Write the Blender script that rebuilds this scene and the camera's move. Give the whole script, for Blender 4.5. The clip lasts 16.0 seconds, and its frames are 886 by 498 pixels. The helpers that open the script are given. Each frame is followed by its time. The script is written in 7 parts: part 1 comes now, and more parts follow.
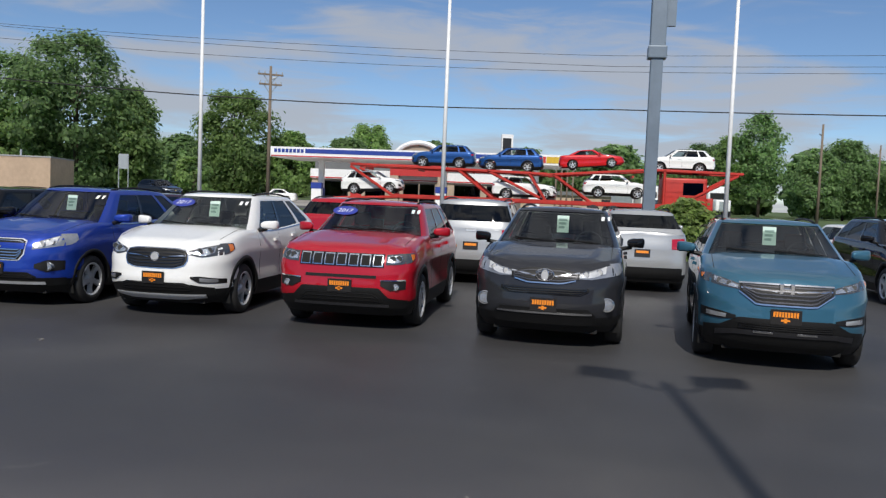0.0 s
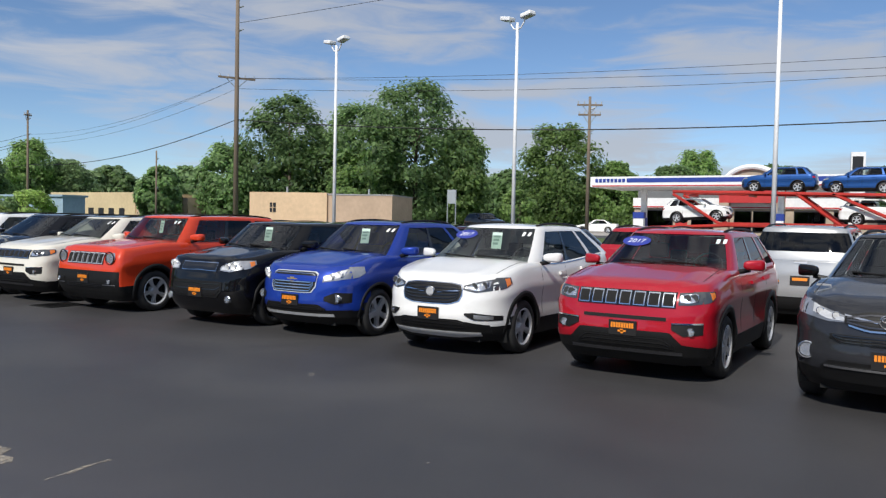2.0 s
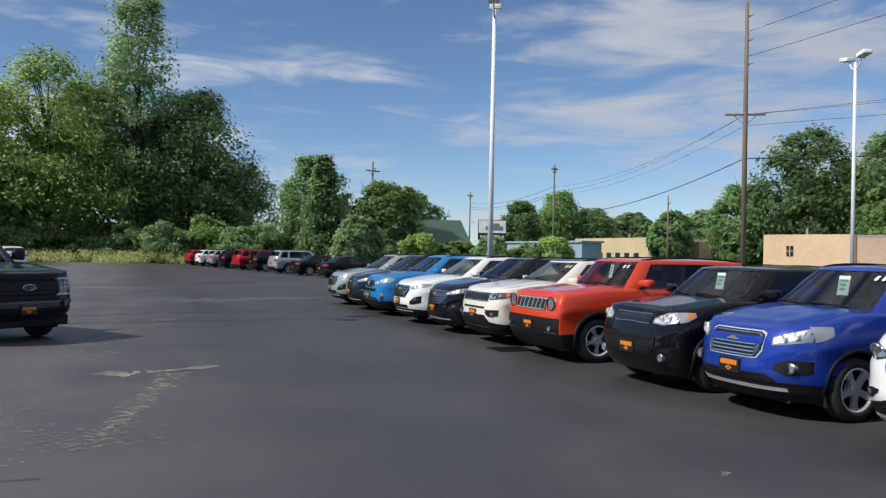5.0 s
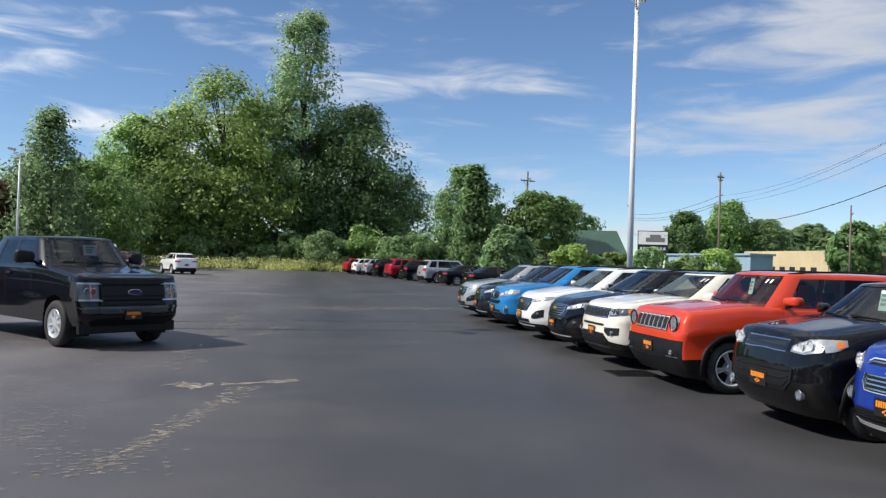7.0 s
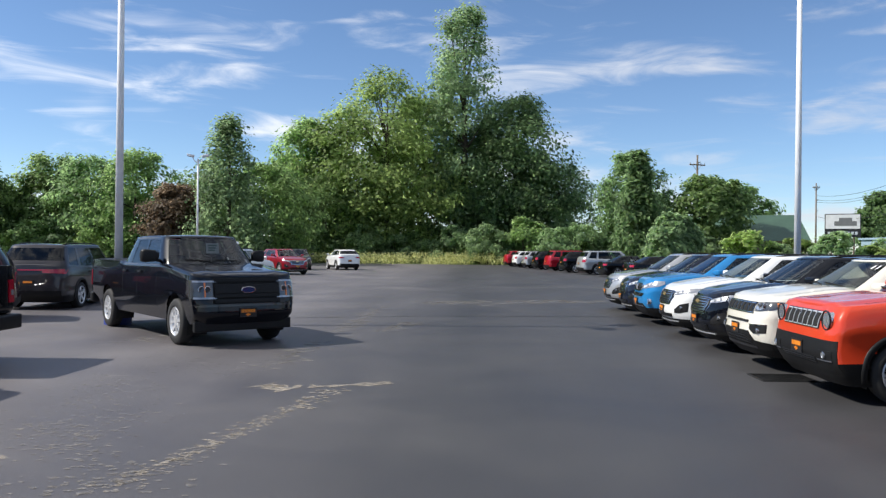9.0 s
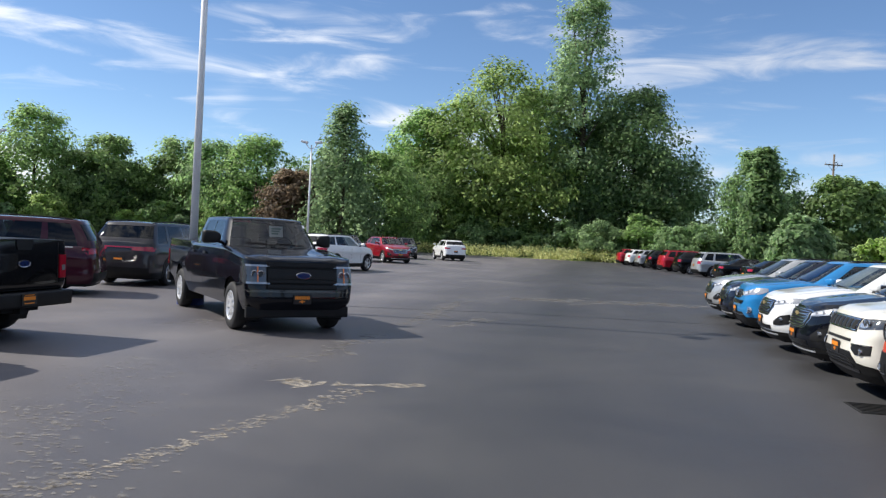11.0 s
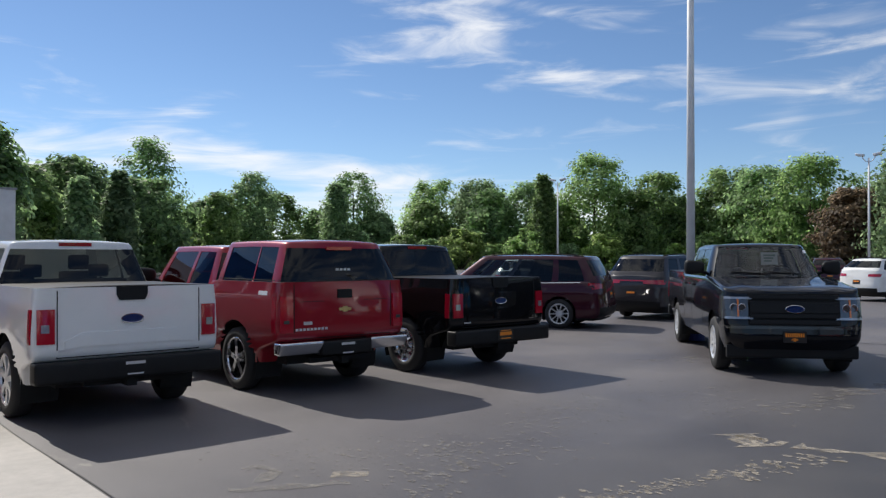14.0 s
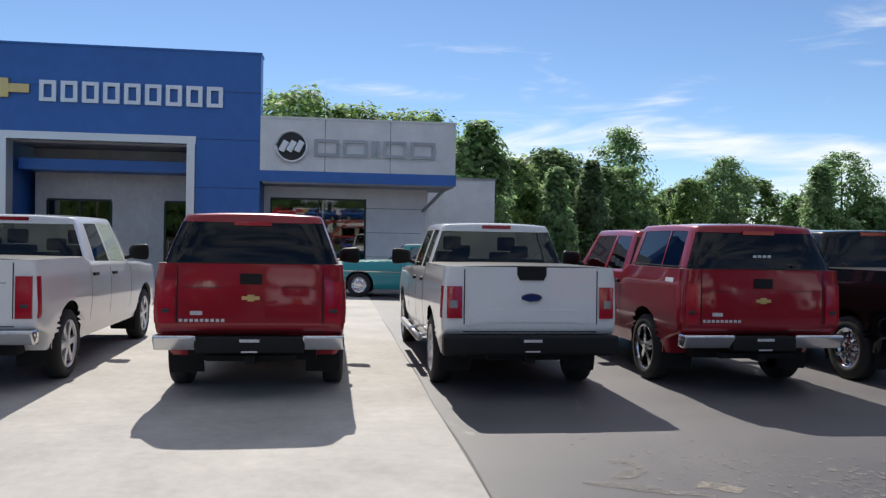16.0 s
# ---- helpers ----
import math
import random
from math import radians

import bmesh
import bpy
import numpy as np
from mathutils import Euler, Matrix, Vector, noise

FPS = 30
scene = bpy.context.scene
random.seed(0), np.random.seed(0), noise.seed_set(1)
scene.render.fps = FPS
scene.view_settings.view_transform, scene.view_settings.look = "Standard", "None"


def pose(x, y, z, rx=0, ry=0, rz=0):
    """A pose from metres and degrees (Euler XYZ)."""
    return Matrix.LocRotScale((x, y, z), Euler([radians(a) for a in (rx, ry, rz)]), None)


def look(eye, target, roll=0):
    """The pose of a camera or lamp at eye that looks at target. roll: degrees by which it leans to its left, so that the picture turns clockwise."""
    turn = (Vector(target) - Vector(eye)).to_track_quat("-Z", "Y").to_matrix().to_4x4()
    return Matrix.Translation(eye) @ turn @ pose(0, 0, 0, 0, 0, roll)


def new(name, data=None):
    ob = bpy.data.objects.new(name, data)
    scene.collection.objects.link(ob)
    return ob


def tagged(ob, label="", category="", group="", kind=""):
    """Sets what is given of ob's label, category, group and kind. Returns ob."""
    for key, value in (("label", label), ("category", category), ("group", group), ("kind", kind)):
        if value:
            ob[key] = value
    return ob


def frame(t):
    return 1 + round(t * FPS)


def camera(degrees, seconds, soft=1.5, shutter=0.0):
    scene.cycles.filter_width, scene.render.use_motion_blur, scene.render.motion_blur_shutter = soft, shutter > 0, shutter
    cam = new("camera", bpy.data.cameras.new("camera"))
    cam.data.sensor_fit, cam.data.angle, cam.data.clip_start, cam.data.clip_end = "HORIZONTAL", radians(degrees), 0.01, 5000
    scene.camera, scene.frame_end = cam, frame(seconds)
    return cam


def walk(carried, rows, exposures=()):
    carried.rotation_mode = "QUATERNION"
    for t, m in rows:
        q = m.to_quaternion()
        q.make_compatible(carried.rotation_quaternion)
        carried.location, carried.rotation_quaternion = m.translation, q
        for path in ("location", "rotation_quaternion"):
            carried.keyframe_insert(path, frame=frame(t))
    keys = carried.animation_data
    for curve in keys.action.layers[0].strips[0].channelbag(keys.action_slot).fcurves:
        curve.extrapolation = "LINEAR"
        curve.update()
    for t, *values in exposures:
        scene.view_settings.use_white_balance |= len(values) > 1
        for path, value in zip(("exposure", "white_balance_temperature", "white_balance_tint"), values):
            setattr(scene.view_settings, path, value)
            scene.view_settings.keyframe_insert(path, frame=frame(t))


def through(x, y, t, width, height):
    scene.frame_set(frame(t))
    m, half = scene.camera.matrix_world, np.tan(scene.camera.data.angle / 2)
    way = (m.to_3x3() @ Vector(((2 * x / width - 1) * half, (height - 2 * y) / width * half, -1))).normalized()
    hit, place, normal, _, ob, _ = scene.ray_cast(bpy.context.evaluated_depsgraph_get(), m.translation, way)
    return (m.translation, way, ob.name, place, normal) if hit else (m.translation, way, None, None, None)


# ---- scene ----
cam = camera(57.92, 16.0, soft=1.3)
PATH = [
    (0, (-0.000, -0.000, 1.733), (2.1193, 0.3344, 1.5977), 2.30),
    (0.5, (0.286, -0.060, 1.742), (2.3862, 0.3931, 1.6537), 2.43),
    (1, (0.705, -0.116, 1.747), (2.7438, 0.5655, 1.7014), 2.21),
    (1.5, (1.041, -0.110, 1.732), (2.9882, 0.7982, 1.6753), 1.41),
    (2, (1.347, -0.099, 1.722), (3.1669, 1.0432, 1.6431), 1.16),
    (2.5, (1.730, -0.098, 1.726), (3.3894, 1.2663, 1.6488), 1.47),
    (3, (2.055, 0.013, 1.723), (3.5810, 1.5273, 1.6736), 1.03),
    (3.5, (2.376, 0.115, 1.729), (3.6984, 1.8101, 1.6955), 0.92),
    (4, (2.752, 0.215, 1.737), (3.8878, 2.0400, 1.7131), 1.43),
    (4.5, (3.121, 0.422, 1.728), (4.1257, 2.3229, 1.7267), 0.95),
    (5, (3.443, 0.590, 1.721), (4.2397, 2.5876, 1.7343), 1.13),
    (5.2, (3.581, 0.647, 1.728), (4.2929, 2.6759, 1.7429), 1.44),
    (7.3, (4.900, 1.760, 1.708), (5.2167, 3.8862, 1.7334), 1.65),
    (7.5, (5.013, 1.858, 1.715), (5.2712, 3.9917, 1.7309), 1.56),
    (8, (5.312, 2.103, 1.710), (5.4022, 4.2503, 1.6891), 1.95),
    (8.5, (5.562, 2.305, 1.690), (5.5763, 4.4550, 1.6647), 1.71),
    (9, (5.751, 2.593, 1.710), (5.6800, 4.7415, 1.7124), 0.58),
    (9.5, (5.982, 2.865, 1.702), (5.7625, 5.0038, 1.7026), 1.43),
    (9.7, (6.067, 2.966, 1.698), (5.8039, 5.0994, 1.6933), 2.18),
    (11.8, (6.813, 4.148, 1.726), (6.3067, 6.2375, 1.7008), 1.26),
    (12, (6.865, 4.257, 1.723), (6.2979, 6.3312, 1.7099), 0.85),
    (12.5, (6.990, 4.496, 1.719), (6.1522, 6.4760, 1.7161), 0.35),
    (13, (7.076, 4.769, 1.726), (5.9568, 6.6047, 1.7260), -0.20),
    (13.5, (7.094, 4.994, 1.730), (5.7385, 6.6636, 1.7390), -0.46),
    (14, (7.196, 5.224, 1.730), (5.5728, 6.6346, 1.7488), 0.08),
    (14.5, (7.252, 5.460, 1.721), (5.4479, 6.6302, 1.7419), 0.13),
    (15, (7.195, 5.686, 1.714), (5.2449, 6.5911, 1.7430), -0.51),
    (15.5, (7.197, 5.926, 1.698), (5.1338, 6.5321, 1.7088), 0.29),
    (16, (7.152, 6.132, 1.698), (5.0224, 6.4257, 1.6711), 0.98),
]
EXPOSURES = [(0.0, -0.22), (0.8, 0.0), (1.5, -0.02), (3.5, -0.12), (5.0, -0.04), (8.0, 0.32), (9.5, 0.36), (12.5, 0.36), (14.5, -0.1), (16.0, 0.08)]
walk(cam, [(t, look(eye, target, roll)) for t, eye, target, roll in PATH], EXPOSURES)
SITE = 1.075      # one unit of the site plan below, in metres

# ---- light and sky ----
SUN_ELEVATION = radians(42.5)
SUN_AZIMUTH = radians(-94)      # where the sun stands, clockwise from +y

world = bpy.data.worlds.new("world")
scene.world = world
world.use_nodes = True
wn, wl = world.node_tree.nodes, world.node_tree.links
wn.clear()
w_out = wn.new("ShaderNodeOutputWorld")
w_bg = wn.new("ShaderNodeBackground")
w_bg.inputs["Strength"].default_value = 0.112
sky = wn.new("ShaderNodeTexSky")
sky.sky_type = "NISHITA"
sky.sun_disc = False
sky.sun_elevation = SUN_ELEVATION
sky.sun_rotation = SUN_AZIMUTH
sky.air_density, sky.dust_density, sky.ozone_density = 0.8, 0.05, 5.0
# thin wind-drawn clouds on a flat layer high above
w_co = wn.new("ShaderNodeTexCoord")
w_sep = wn.new("ShaderNodeSeparateXYZ")
wl.new(w_co.outputs["Generated"], w_sep.inputs[0])


def w_math(op, a, b=None, clamp=False):
    n = wn.new("ShaderNodeMath")
    n.operation, n.use_clamp = op, clamp
    for k, v in enumerate((a, b)):
        if v is None:
            continue
        if isinstance(v, (int, float)):
            n.inputs[k].default_value = v
        else:
            wl.new(v, n.inputs[k])
    return n.outputs[0]


def w_noise(vec, scale, detail, rough, distort=0.0):
    n = wn.new("ShaderNodeTexNoise")
    n.inputs["Scale"].default_value, n.inputs["Detail"].default_value = scale, detail
    n.inputs["Roughness"].default_value, n.inputs["Distortion"].default_value = rough, distort
    wl.new(vec, n.inputs["Vector"])
    return n.outputs["Fac"]


def w_ramp(v, lo, hi):
    n = wn.new("ShaderNodeMapRange")
    n.interpolation_type = "SMOOTHSTEP"
    n.inputs["From Min"].default_value, n.inputs["From Max"].default_value = lo, hi
    wl.new(v, n.inputs["Value"])
    return n.outputs["Result"]


w_az = w_math("ARCTAN2", w_sep.outputs[0], w_sep.outputs[1])
w_el = w_math("ARCSINE", w_sep.outputs[2])
w_cmb = wn.new("ShaderNodeCombineXYZ")
wl.new(w_math("MULTIPLY", w_az, 3.4), w_cmb.inputs[0])
wl.new(w_math("MULTIPLY", w_math("POWER", w_math("MAXIMUM", w_el, 0.0), 0.8), 15.0), w_cmb.inputs[1])
w_big = w_noise(w_cmb.outputs[0], 0.62, 3.0, 0.5, 0.5)
w_fine = w_noise(w_cmb.outputs[0], 1.9, 10.0, 0.58, 0.8)
w_sum = w_math("ADD", w_math("ADD", w_math("MULTIPLY", w_big, 0.9), w_math("MULTIPLY", w_fine, 0.55)), w_math("MULTIPLY", w_sep.outputs[0], 0.06))
# added cloud overhead, out of view, to brighten shaded sides below
w_sum = w_math("ADD", w_sum, w_math("MULTIPLY", w_ramp(w_sep.outputs[2], 0.42, 0.80), 0.17))
w_low = w_math("SUBTRACT", 1.0, w_ramp(w_sep.outputs[2], 0.02, 0.30))
w_puff = w_ramp(w_math("ADD", w_sum, w_math("MULTIPLY", w_low, 0.09)), 0.72, 0.97)
w_mask = w_math("MULTIPLY", w_puff, 0.86, True)
w_mix = wn.new("ShaderNodeMix")
w_mix.data_type = "RGBA"
wl.new(w_mask, w_mix.inputs["Factor"])
wl.new(sky.outputs[0], w_mix.inputs["A"])
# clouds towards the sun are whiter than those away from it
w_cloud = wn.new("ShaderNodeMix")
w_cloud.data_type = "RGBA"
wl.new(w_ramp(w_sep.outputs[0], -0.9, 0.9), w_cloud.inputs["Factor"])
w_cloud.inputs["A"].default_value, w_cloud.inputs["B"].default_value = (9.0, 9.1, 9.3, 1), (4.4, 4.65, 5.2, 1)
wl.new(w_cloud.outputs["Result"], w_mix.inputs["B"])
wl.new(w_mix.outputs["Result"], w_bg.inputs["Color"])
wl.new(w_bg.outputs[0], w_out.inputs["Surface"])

sun = new("sun", bpy.data.lights.new("sun", "SUN"))
sun.data.energy, sun.data.angle, sun.data.color = 4.4, radians(0.55), (1.0, 0.95, 0.86)
ce = math.cos(SUN_ELEVATION)
sun.matrix_world = look((0, 0, 60), (0 - ce * math.sin(SUN_AZIMUTH), -ce * math.cos(SUN_AZIMUTH), 60 - math.sin(SUN_ELEVATION)))


# ---- materials ----
def material(name, color=(0.5, 0.5, 0.5), rough=0.5, metal=0.0, coat=0.0, spec=0.5):
    m = bpy.data.materials.new(name)
    m.use_nodes = True
    b = m.node_tree.nodes["Principled BSDF"]
    b.inputs["Base Color"].default_value = (*color, 1)
    b.inputs["Roughness"].default_value, b.inputs["Metallic"].default_value = rough, metal
    b.inputs["Coat Weight"].default_value, b.inputs["Coat Roughness"].default_value = coat, 0.04
    b.inputs["Specular IOR Level"].default_value = spec
    return m


def nodes_of(m):
    return m.node_tree.nodes, m.node_tree.links, m.node_tree.nodes["Principled BSDF"]


def noise_node(m, scale, detail=4.0, rough=0.55, stretch=None, distort=0.0, space="Object"):
    n, l, _ = nodes_of(m)
    co = n.new("ShaderNodeTexCoord")
    src = co.outputs[space]
    if stretch:
        mp = n.new("ShaderNodeMapping")
        mp.inputs["Scale"].default_value = stretch
        l.new(src, mp.inputs[0])
        src = mp.outputs[0]
    t = n.new("ShaderNodeTexNoise")
    t.inputs["Scale"].default_value, t.inputs["Detail"].default_value = scale, detail
    t.inputs["Roughness"].default_value, t.inputs["Distortion"].default_value = rough, distort
    l.new(src, t.inputs["Vector"])
    return t.outputs["Fac"]


def ramp_node(m, fac, stops):
    n, l, _ = nodes_of(m)
    r = n.new("ShaderNodeValToRGB")
    e = r.color_ramp.elements
    while len(e) < len(stops):
        e.new(0.5)
    for k, (p, c) in enumerate(stops):
        e[k].position = p
        e[k].color = (*c, 1) if not isinstance(c, (int, float)) else (c, c, c, 1)
    l.new(fac, r.inputs[0])
    return r.outputs[0]


def mix_node(m, fac, a, b, kind="MIX"):
    n, l, _ = nodes_of(m)
    x = n.new("ShaderNodeMix")
    x.data_type, x.blend_type = "RGBA", kind
    for key, v in (("Factor", fac), ("A", a), ("B", b)):
        if isinstance(v, (int, float)):
            x.inputs[key].default_value = v
        elif isinstance(v, tuple):
            x.inputs[key].default_value = (*v, 1)
        else:
            l.new(v, x.inputs[key])
    return x.outputs["Result"]


def bump_node(m, height, strength, dist):
    n, l, b = nodes_of(m)
    k = n.new("ShaderNodeBump")
    k.inputs["Strength"].default_value, k.inputs["Distance"].default_value = strength, dist
    l.new(height, k.inputs["Height"])
    l.new(k.outputs[0], b.inputs["Normal"])


def grained(name, color, rough=0.6, scale=6.0, amount=0.25, bump=0.0, metal=0.0, stretch=None, coat=0.0):
    """A surface whose colour wanders at two scales, with a fine relief."""
    m = material(name, color, rough, metal, coat)
    n, l, b = nodes_of(m)
    lo = tuple(c * (1 - amount) for c in color)
    hi = tuple(min(1, c * (1 + amount)) for c in color)
    coarse = noise_node(m, scale * 0.12, 3.0, 0.6, stretch)
    fine = noise_node(m, scale, 5.0, 0.65, stretch)
    c1 = ramp_node(m, coarse, [(0.3, lo), (0.7, hi)])
    c2 = ramp_node(m, fine, [(0.25, 0.82), (0.75, 1.0)])
    l.new(mix_node(m, 1.0, c1, c2, "MULTIPLY"), b.inputs["Base Color"])
    if bump:
        bump_node(m, fine, 0.4, bump)
    return m


def paint(name, color, metal=0.25, rough=0.32):
    """Car lacquer: pigment with a little flake and road film under a clear coat."""
    deep = max(color) < 0.06
    m = material(name, color, 0.35 if deep else rough, metal * (0.3 if deep else 0.7), 1.0, 0.04 if deep else 0.15)
    n, l, b = nodes_of(m)
    if deep:
        nodes_of(m)[2].inputs["Coat IOR"].default_value = 1.42
    film = noise_node(m, 1.7, 4.0, 0.6)
    flake = noise_node(m, 260.0, 1.0, 0.5)
    lo, hi = tuple(c * 0.86 for c in color), tuple(min(1, c * 1.08) for c in color)
    c1 = ramp_node(m, flake, [(0.3, lo), (0.7, hi)])
    c2 = ramp_node(m, film, [(0.3, 0.93), (0.7, 1.0)])
    l.new(mix_node(m, 1.0, c1, c2, "MULTIPLY"), b.inputs["Base Color"])
    l.new(ramp_node(m, film, [(0.2, 0.015), (0.8, 0.06)]), b.inputs["Coat Roughness"])
    return m


def glass(name, tint, clear, ior=1.55):
    """Tinted car glass: a gloss over a pane that lets a share of the light through."""
    m = bpy.data.materials.new(name)
    m.use_nodes = True
    n, l = m.node_tree.nodes, m.node_tree.links
    n.clear()
    out = n.new("ShaderNodeOutputMaterial")
    gl = n.new("ShaderNodeBsdfGlossy")
    gl.inputs["Roughness"].default_value = 0.02
    tr = n.new("ShaderNodeBsdfTransparent")
    tr.inputs["Color"].default_value = (*[clear * c for c in tint], 1)
    fr = n.new("ShaderNodeFresnel")
    fr.inputs["IOR"].default_value = ior
    mx = n.new("ShaderNodeMixShader")
    l.new(fr.outputs[0], mx.inputs[0]), l.new(tr.outputs[0], mx.inputs[1]), l.new(gl.outputs[0], mx.inputs[2])
    l.new(mx.outputs[0], out.inputs["Surface"])
    return m


def leaves(name, dark, light, through=0.62):
    m = bpy.data.materials.new(name)
    m.use_nodes = True
    n, l = m.node_tree.nodes, m.node_tree.links
    b = n["Principled BSDF"]
    out = n["Material Output"]
    geo = n.new("ShaderNodeNewGeometry")
    inf = n.new("ShaderNodeObjectInfo")
    c = ramp_node(m, geo.outputs["Random Per Island"], [(0.0, dark), (0.65, light), (1.0, tuple(min(1, v * 1.35) for v in light))])
    hue = n.new("ShaderNodeHueSaturation")
    mr = n.new("ShaderNodeMapRange")
    mr.inputs["To Min"].default_value, mr.inputs["To Max"].default_value = 0.75, 1.2
    l.new(inf.outputs["Random"], mr.inputs["Value"])
    l.new(mr.outputs[0], hue.inputs["Value"])
    l.new(c, hue.inputs["Color"])
    l.new(hue.outputs[0], b.inputs["Base Color"])
    b.inputs["Roughness"].default_value = 0.55
    b.inputs["Specular IOR Level"].default_value = 0.3
    tl = n.new("ShaderNodeBsdfTranslucent")
    glow = n.new("ShaderNodeHueSaturation")
    glow.inputs["Value"].default_value = 1.75
    glow.inputs["Saturation"].default_value = 0.92      # pass-through colour raised past the leaf's own, to lift dark backlit crowns
    l.new(hue.outputs[0], glow.inputs["Color"])
    l.new(glow.outputs[0], tl.inputs["Color"])
    mx = n.new("ShaderNodeMixShader")
    mx.inputs[0].default_value = through
    l.new(b.outputs[0], mx.inputs[1]), l.new(tl.outputs[0], mx.inputs[2])
    l.new(mx.outputs[0], out.inputs["Surface"])
    return m


def asphalt_material():
    """Sealed asphalt: near-black coat, fine stone, dull tyre-worn lanes, pale dust and peeled spots."""
    m = material("sealed_asphalt", (0.03, 0.03, 0.033), 0.62)
    n, l, b = nodes_of(m)
    grain = noise_node(m, 95.0, 3.0, 0.7)
    patch = noise_node(m, 0.33, 5.0, 0.6, distort=0.4)
    lane = noise_node(m, 0.5, 3.0, 0.5, (1.0, 0.12, 1.0))
    base = ramp_node(m, patch, [(0.3, (0.036, 0.035, 0.038)), (0.55, (0.049, 0.048, 0.050)), (0.75, (0.068, 0.066, 0.066))])
    base = mix_node(m, 1.0, base, ramp_node(m, lane, [(0.35, 0.84), (0.7, 1.12)]), "MULTIPLY")
    base = mix_node(m, 1.0, base, ramp_node(m, grain, [(0.3, 0.7), (0.72, 1.35)]), "MULTIPLY")
    # older, browner, peeling surface away from the row of parked cars, painted paler for sun glare too
    co = n.new("ShaderNodeTexCoord")
    sp = n.new("ShaderNodeSeparateXYZ")
    l.new(co.outputs["Object"], sp.inputs[0])
    mr = n.new("ShaderNodeMapRange")
    mr.inputs["From Min"].default_value, mr.inputs["From Max"].default_value = 5.2, 0.4
    l.new(sp.outputs[0], mr.inputs["Value"])
    peel = noise_node(m, 2.3, 7.0, 0.72, (0.6, 1.0, 1.0), 0.8)
    zone = noise_node(m, 0.22, 2.0, 0.5)
    mul = n.new("ShaderNodeMath")
    mul.operation = "MULTIPLY"
    l.new(ramp_node(m, peel, [(0.60, 0.0), (0.68, 1.0)]), mul.inputs[0])
    l.new(ramp_node(m, zone, [(0.45, 0.0), (0.6, 1.0)]), mul.inputs[1])
    mu2 = n.new("ShaderNodeMath")
    mu2.operation = "MULTIPLY"
    l.new(mul.outputs[0], mu2.inputs[0]), l.new(mr.outputs[0], mu2.inputs[1])
    # this colour lift holds both real wear and painted-in sun glare
    worn = mix_node(m, mr.outputs[0], base, mix_node(m, 1.0, base, (2.7, 2.55, 2.55), "MULTIPLY"))
    l.new(mix_node(m, mu2.outputs[0], worn, (0.20, 0.19, 0.17)), b.inputs["Base Color"])
    l.new(ramp_node(m, patch, [(0.3, 0.50), (0.7, 0.66)]), b.inputs["Roughness"])
    bump_node(m, grain, 0.35, 0.006)
    return m


M_asphalt = asphalt_material()
M_road = grained("road_asphalt", (0.07, 0.07, 0.072), 0.8, 8.0, 0.2, 0.004)
M_concrete = grained("pale_concrete", (0.43, 0.40, 0.37), 0.75, 9.0, 0.16, 0.004)
M_grass = grained("grass", (0.075, 0.115, 0.03), 0.9, 3.0, 0.35, 0.03)
M_dust = grained("sandy_dirt", (0.42, 0.37, 0.30), 0.9, 20.0, 0.3, 0.0)
M_scuff = grained("pale_scuff", (0.27, 0.25, 0.225), 0.8, 25.0, 0.3, 0.0)
for m_, d_ in ((M_dust, 0.47), (M_scuff, 0.50)):
    # the stain breaks up into flecks
    fl_ = noise_node(m_, 11.0, 8.0, 0.75)
    m_.node_tree.links.new(ramp_node(m_, fl_, [(d_ - 0.13, 0.0), (d_ + 0.15, 0.8)]), m_.node_tree.nodes["Principled BSDF"].inputs["Alpha"])
M_darkline = material("crack_filler", (0.012, 0.012, 0.013), 0.5)
M_tyre = grained("tyre_rubber", (0.018, 0.018, 0.019), 0.75, 30.0, 0.2, 0.001)
M_plastic = grained("black_plastic", (0.011, 0.011, 0.0115), 0.5, 60.0, 0.15, 0.0005)
M_plastic.node_tree.nodes["Principled BSDF"].inputs["Specular IOR Level"].default_value = 0.25
M_well = material("dark_lining", (0.008, 0.008, 0.008), 0.9)
M_gloss = material("gloss_black", (0.010, 0.010, 0.011), 0.12, 0.0, 0.5)
M_chrome = material("chrome", (0.66, 0.67, 0.69), 0.16, 1.0)
M_silver = grained("silver_alloy", (0.74, 0.75, 0.77), 0.28, 30.0, 0.08, 0.0, 0.45)
M_darkalloy = grained("dark_alloy", (0.10, 0.10, 0.11), 0.3, 30.0, 0.1, 0.0, 0.8)
M_lamp = grained("headlamp_lens", (0.55, 0.57, 0.60), 0.12, 45.0, 0.45, 0.02, 0.75, None, 1.0)
M_clearlamp = grained("clear_lamp_lens", (0.78, 0.79, 0.80), 0.16, 38.0, 0.35, 0.01, 0.3, None, 1.0)
M_reflector = grained("lamp_reflector", (0.42, 0.43, 0.45), 0.2, 30.0, 0.3, 0.0, 0.5, None, 1.0)
M_lampdark = material("headlamp_housing", (0.10, 0.105, 0.11), 0.12, 0.5, 1.0)
M_amber = material("amber_lens", (0.75, 0.20, 0.03), 0.15, 0.0, 1.0)
M_red = material("red_lens", (0.40, 0.006, 0.022), 0.12, 0.0, 1.0)
M_seat = grained("seat_cloth", (0.050, 0.053, 0.060), 0.9, 40.0, 0.2)
M_glass = glass("windscreen_glass", (0.82, 0.90, 0.88), 0.80, 1.75)
M_privacy = glass("privacy_glass", (0.45, 0.5, 0.5), 0.14, 1.55)
M_paper = grained("pale_green_paper", (0.62, 0.78, 0.70), 0.8, 9.0, 0.08)
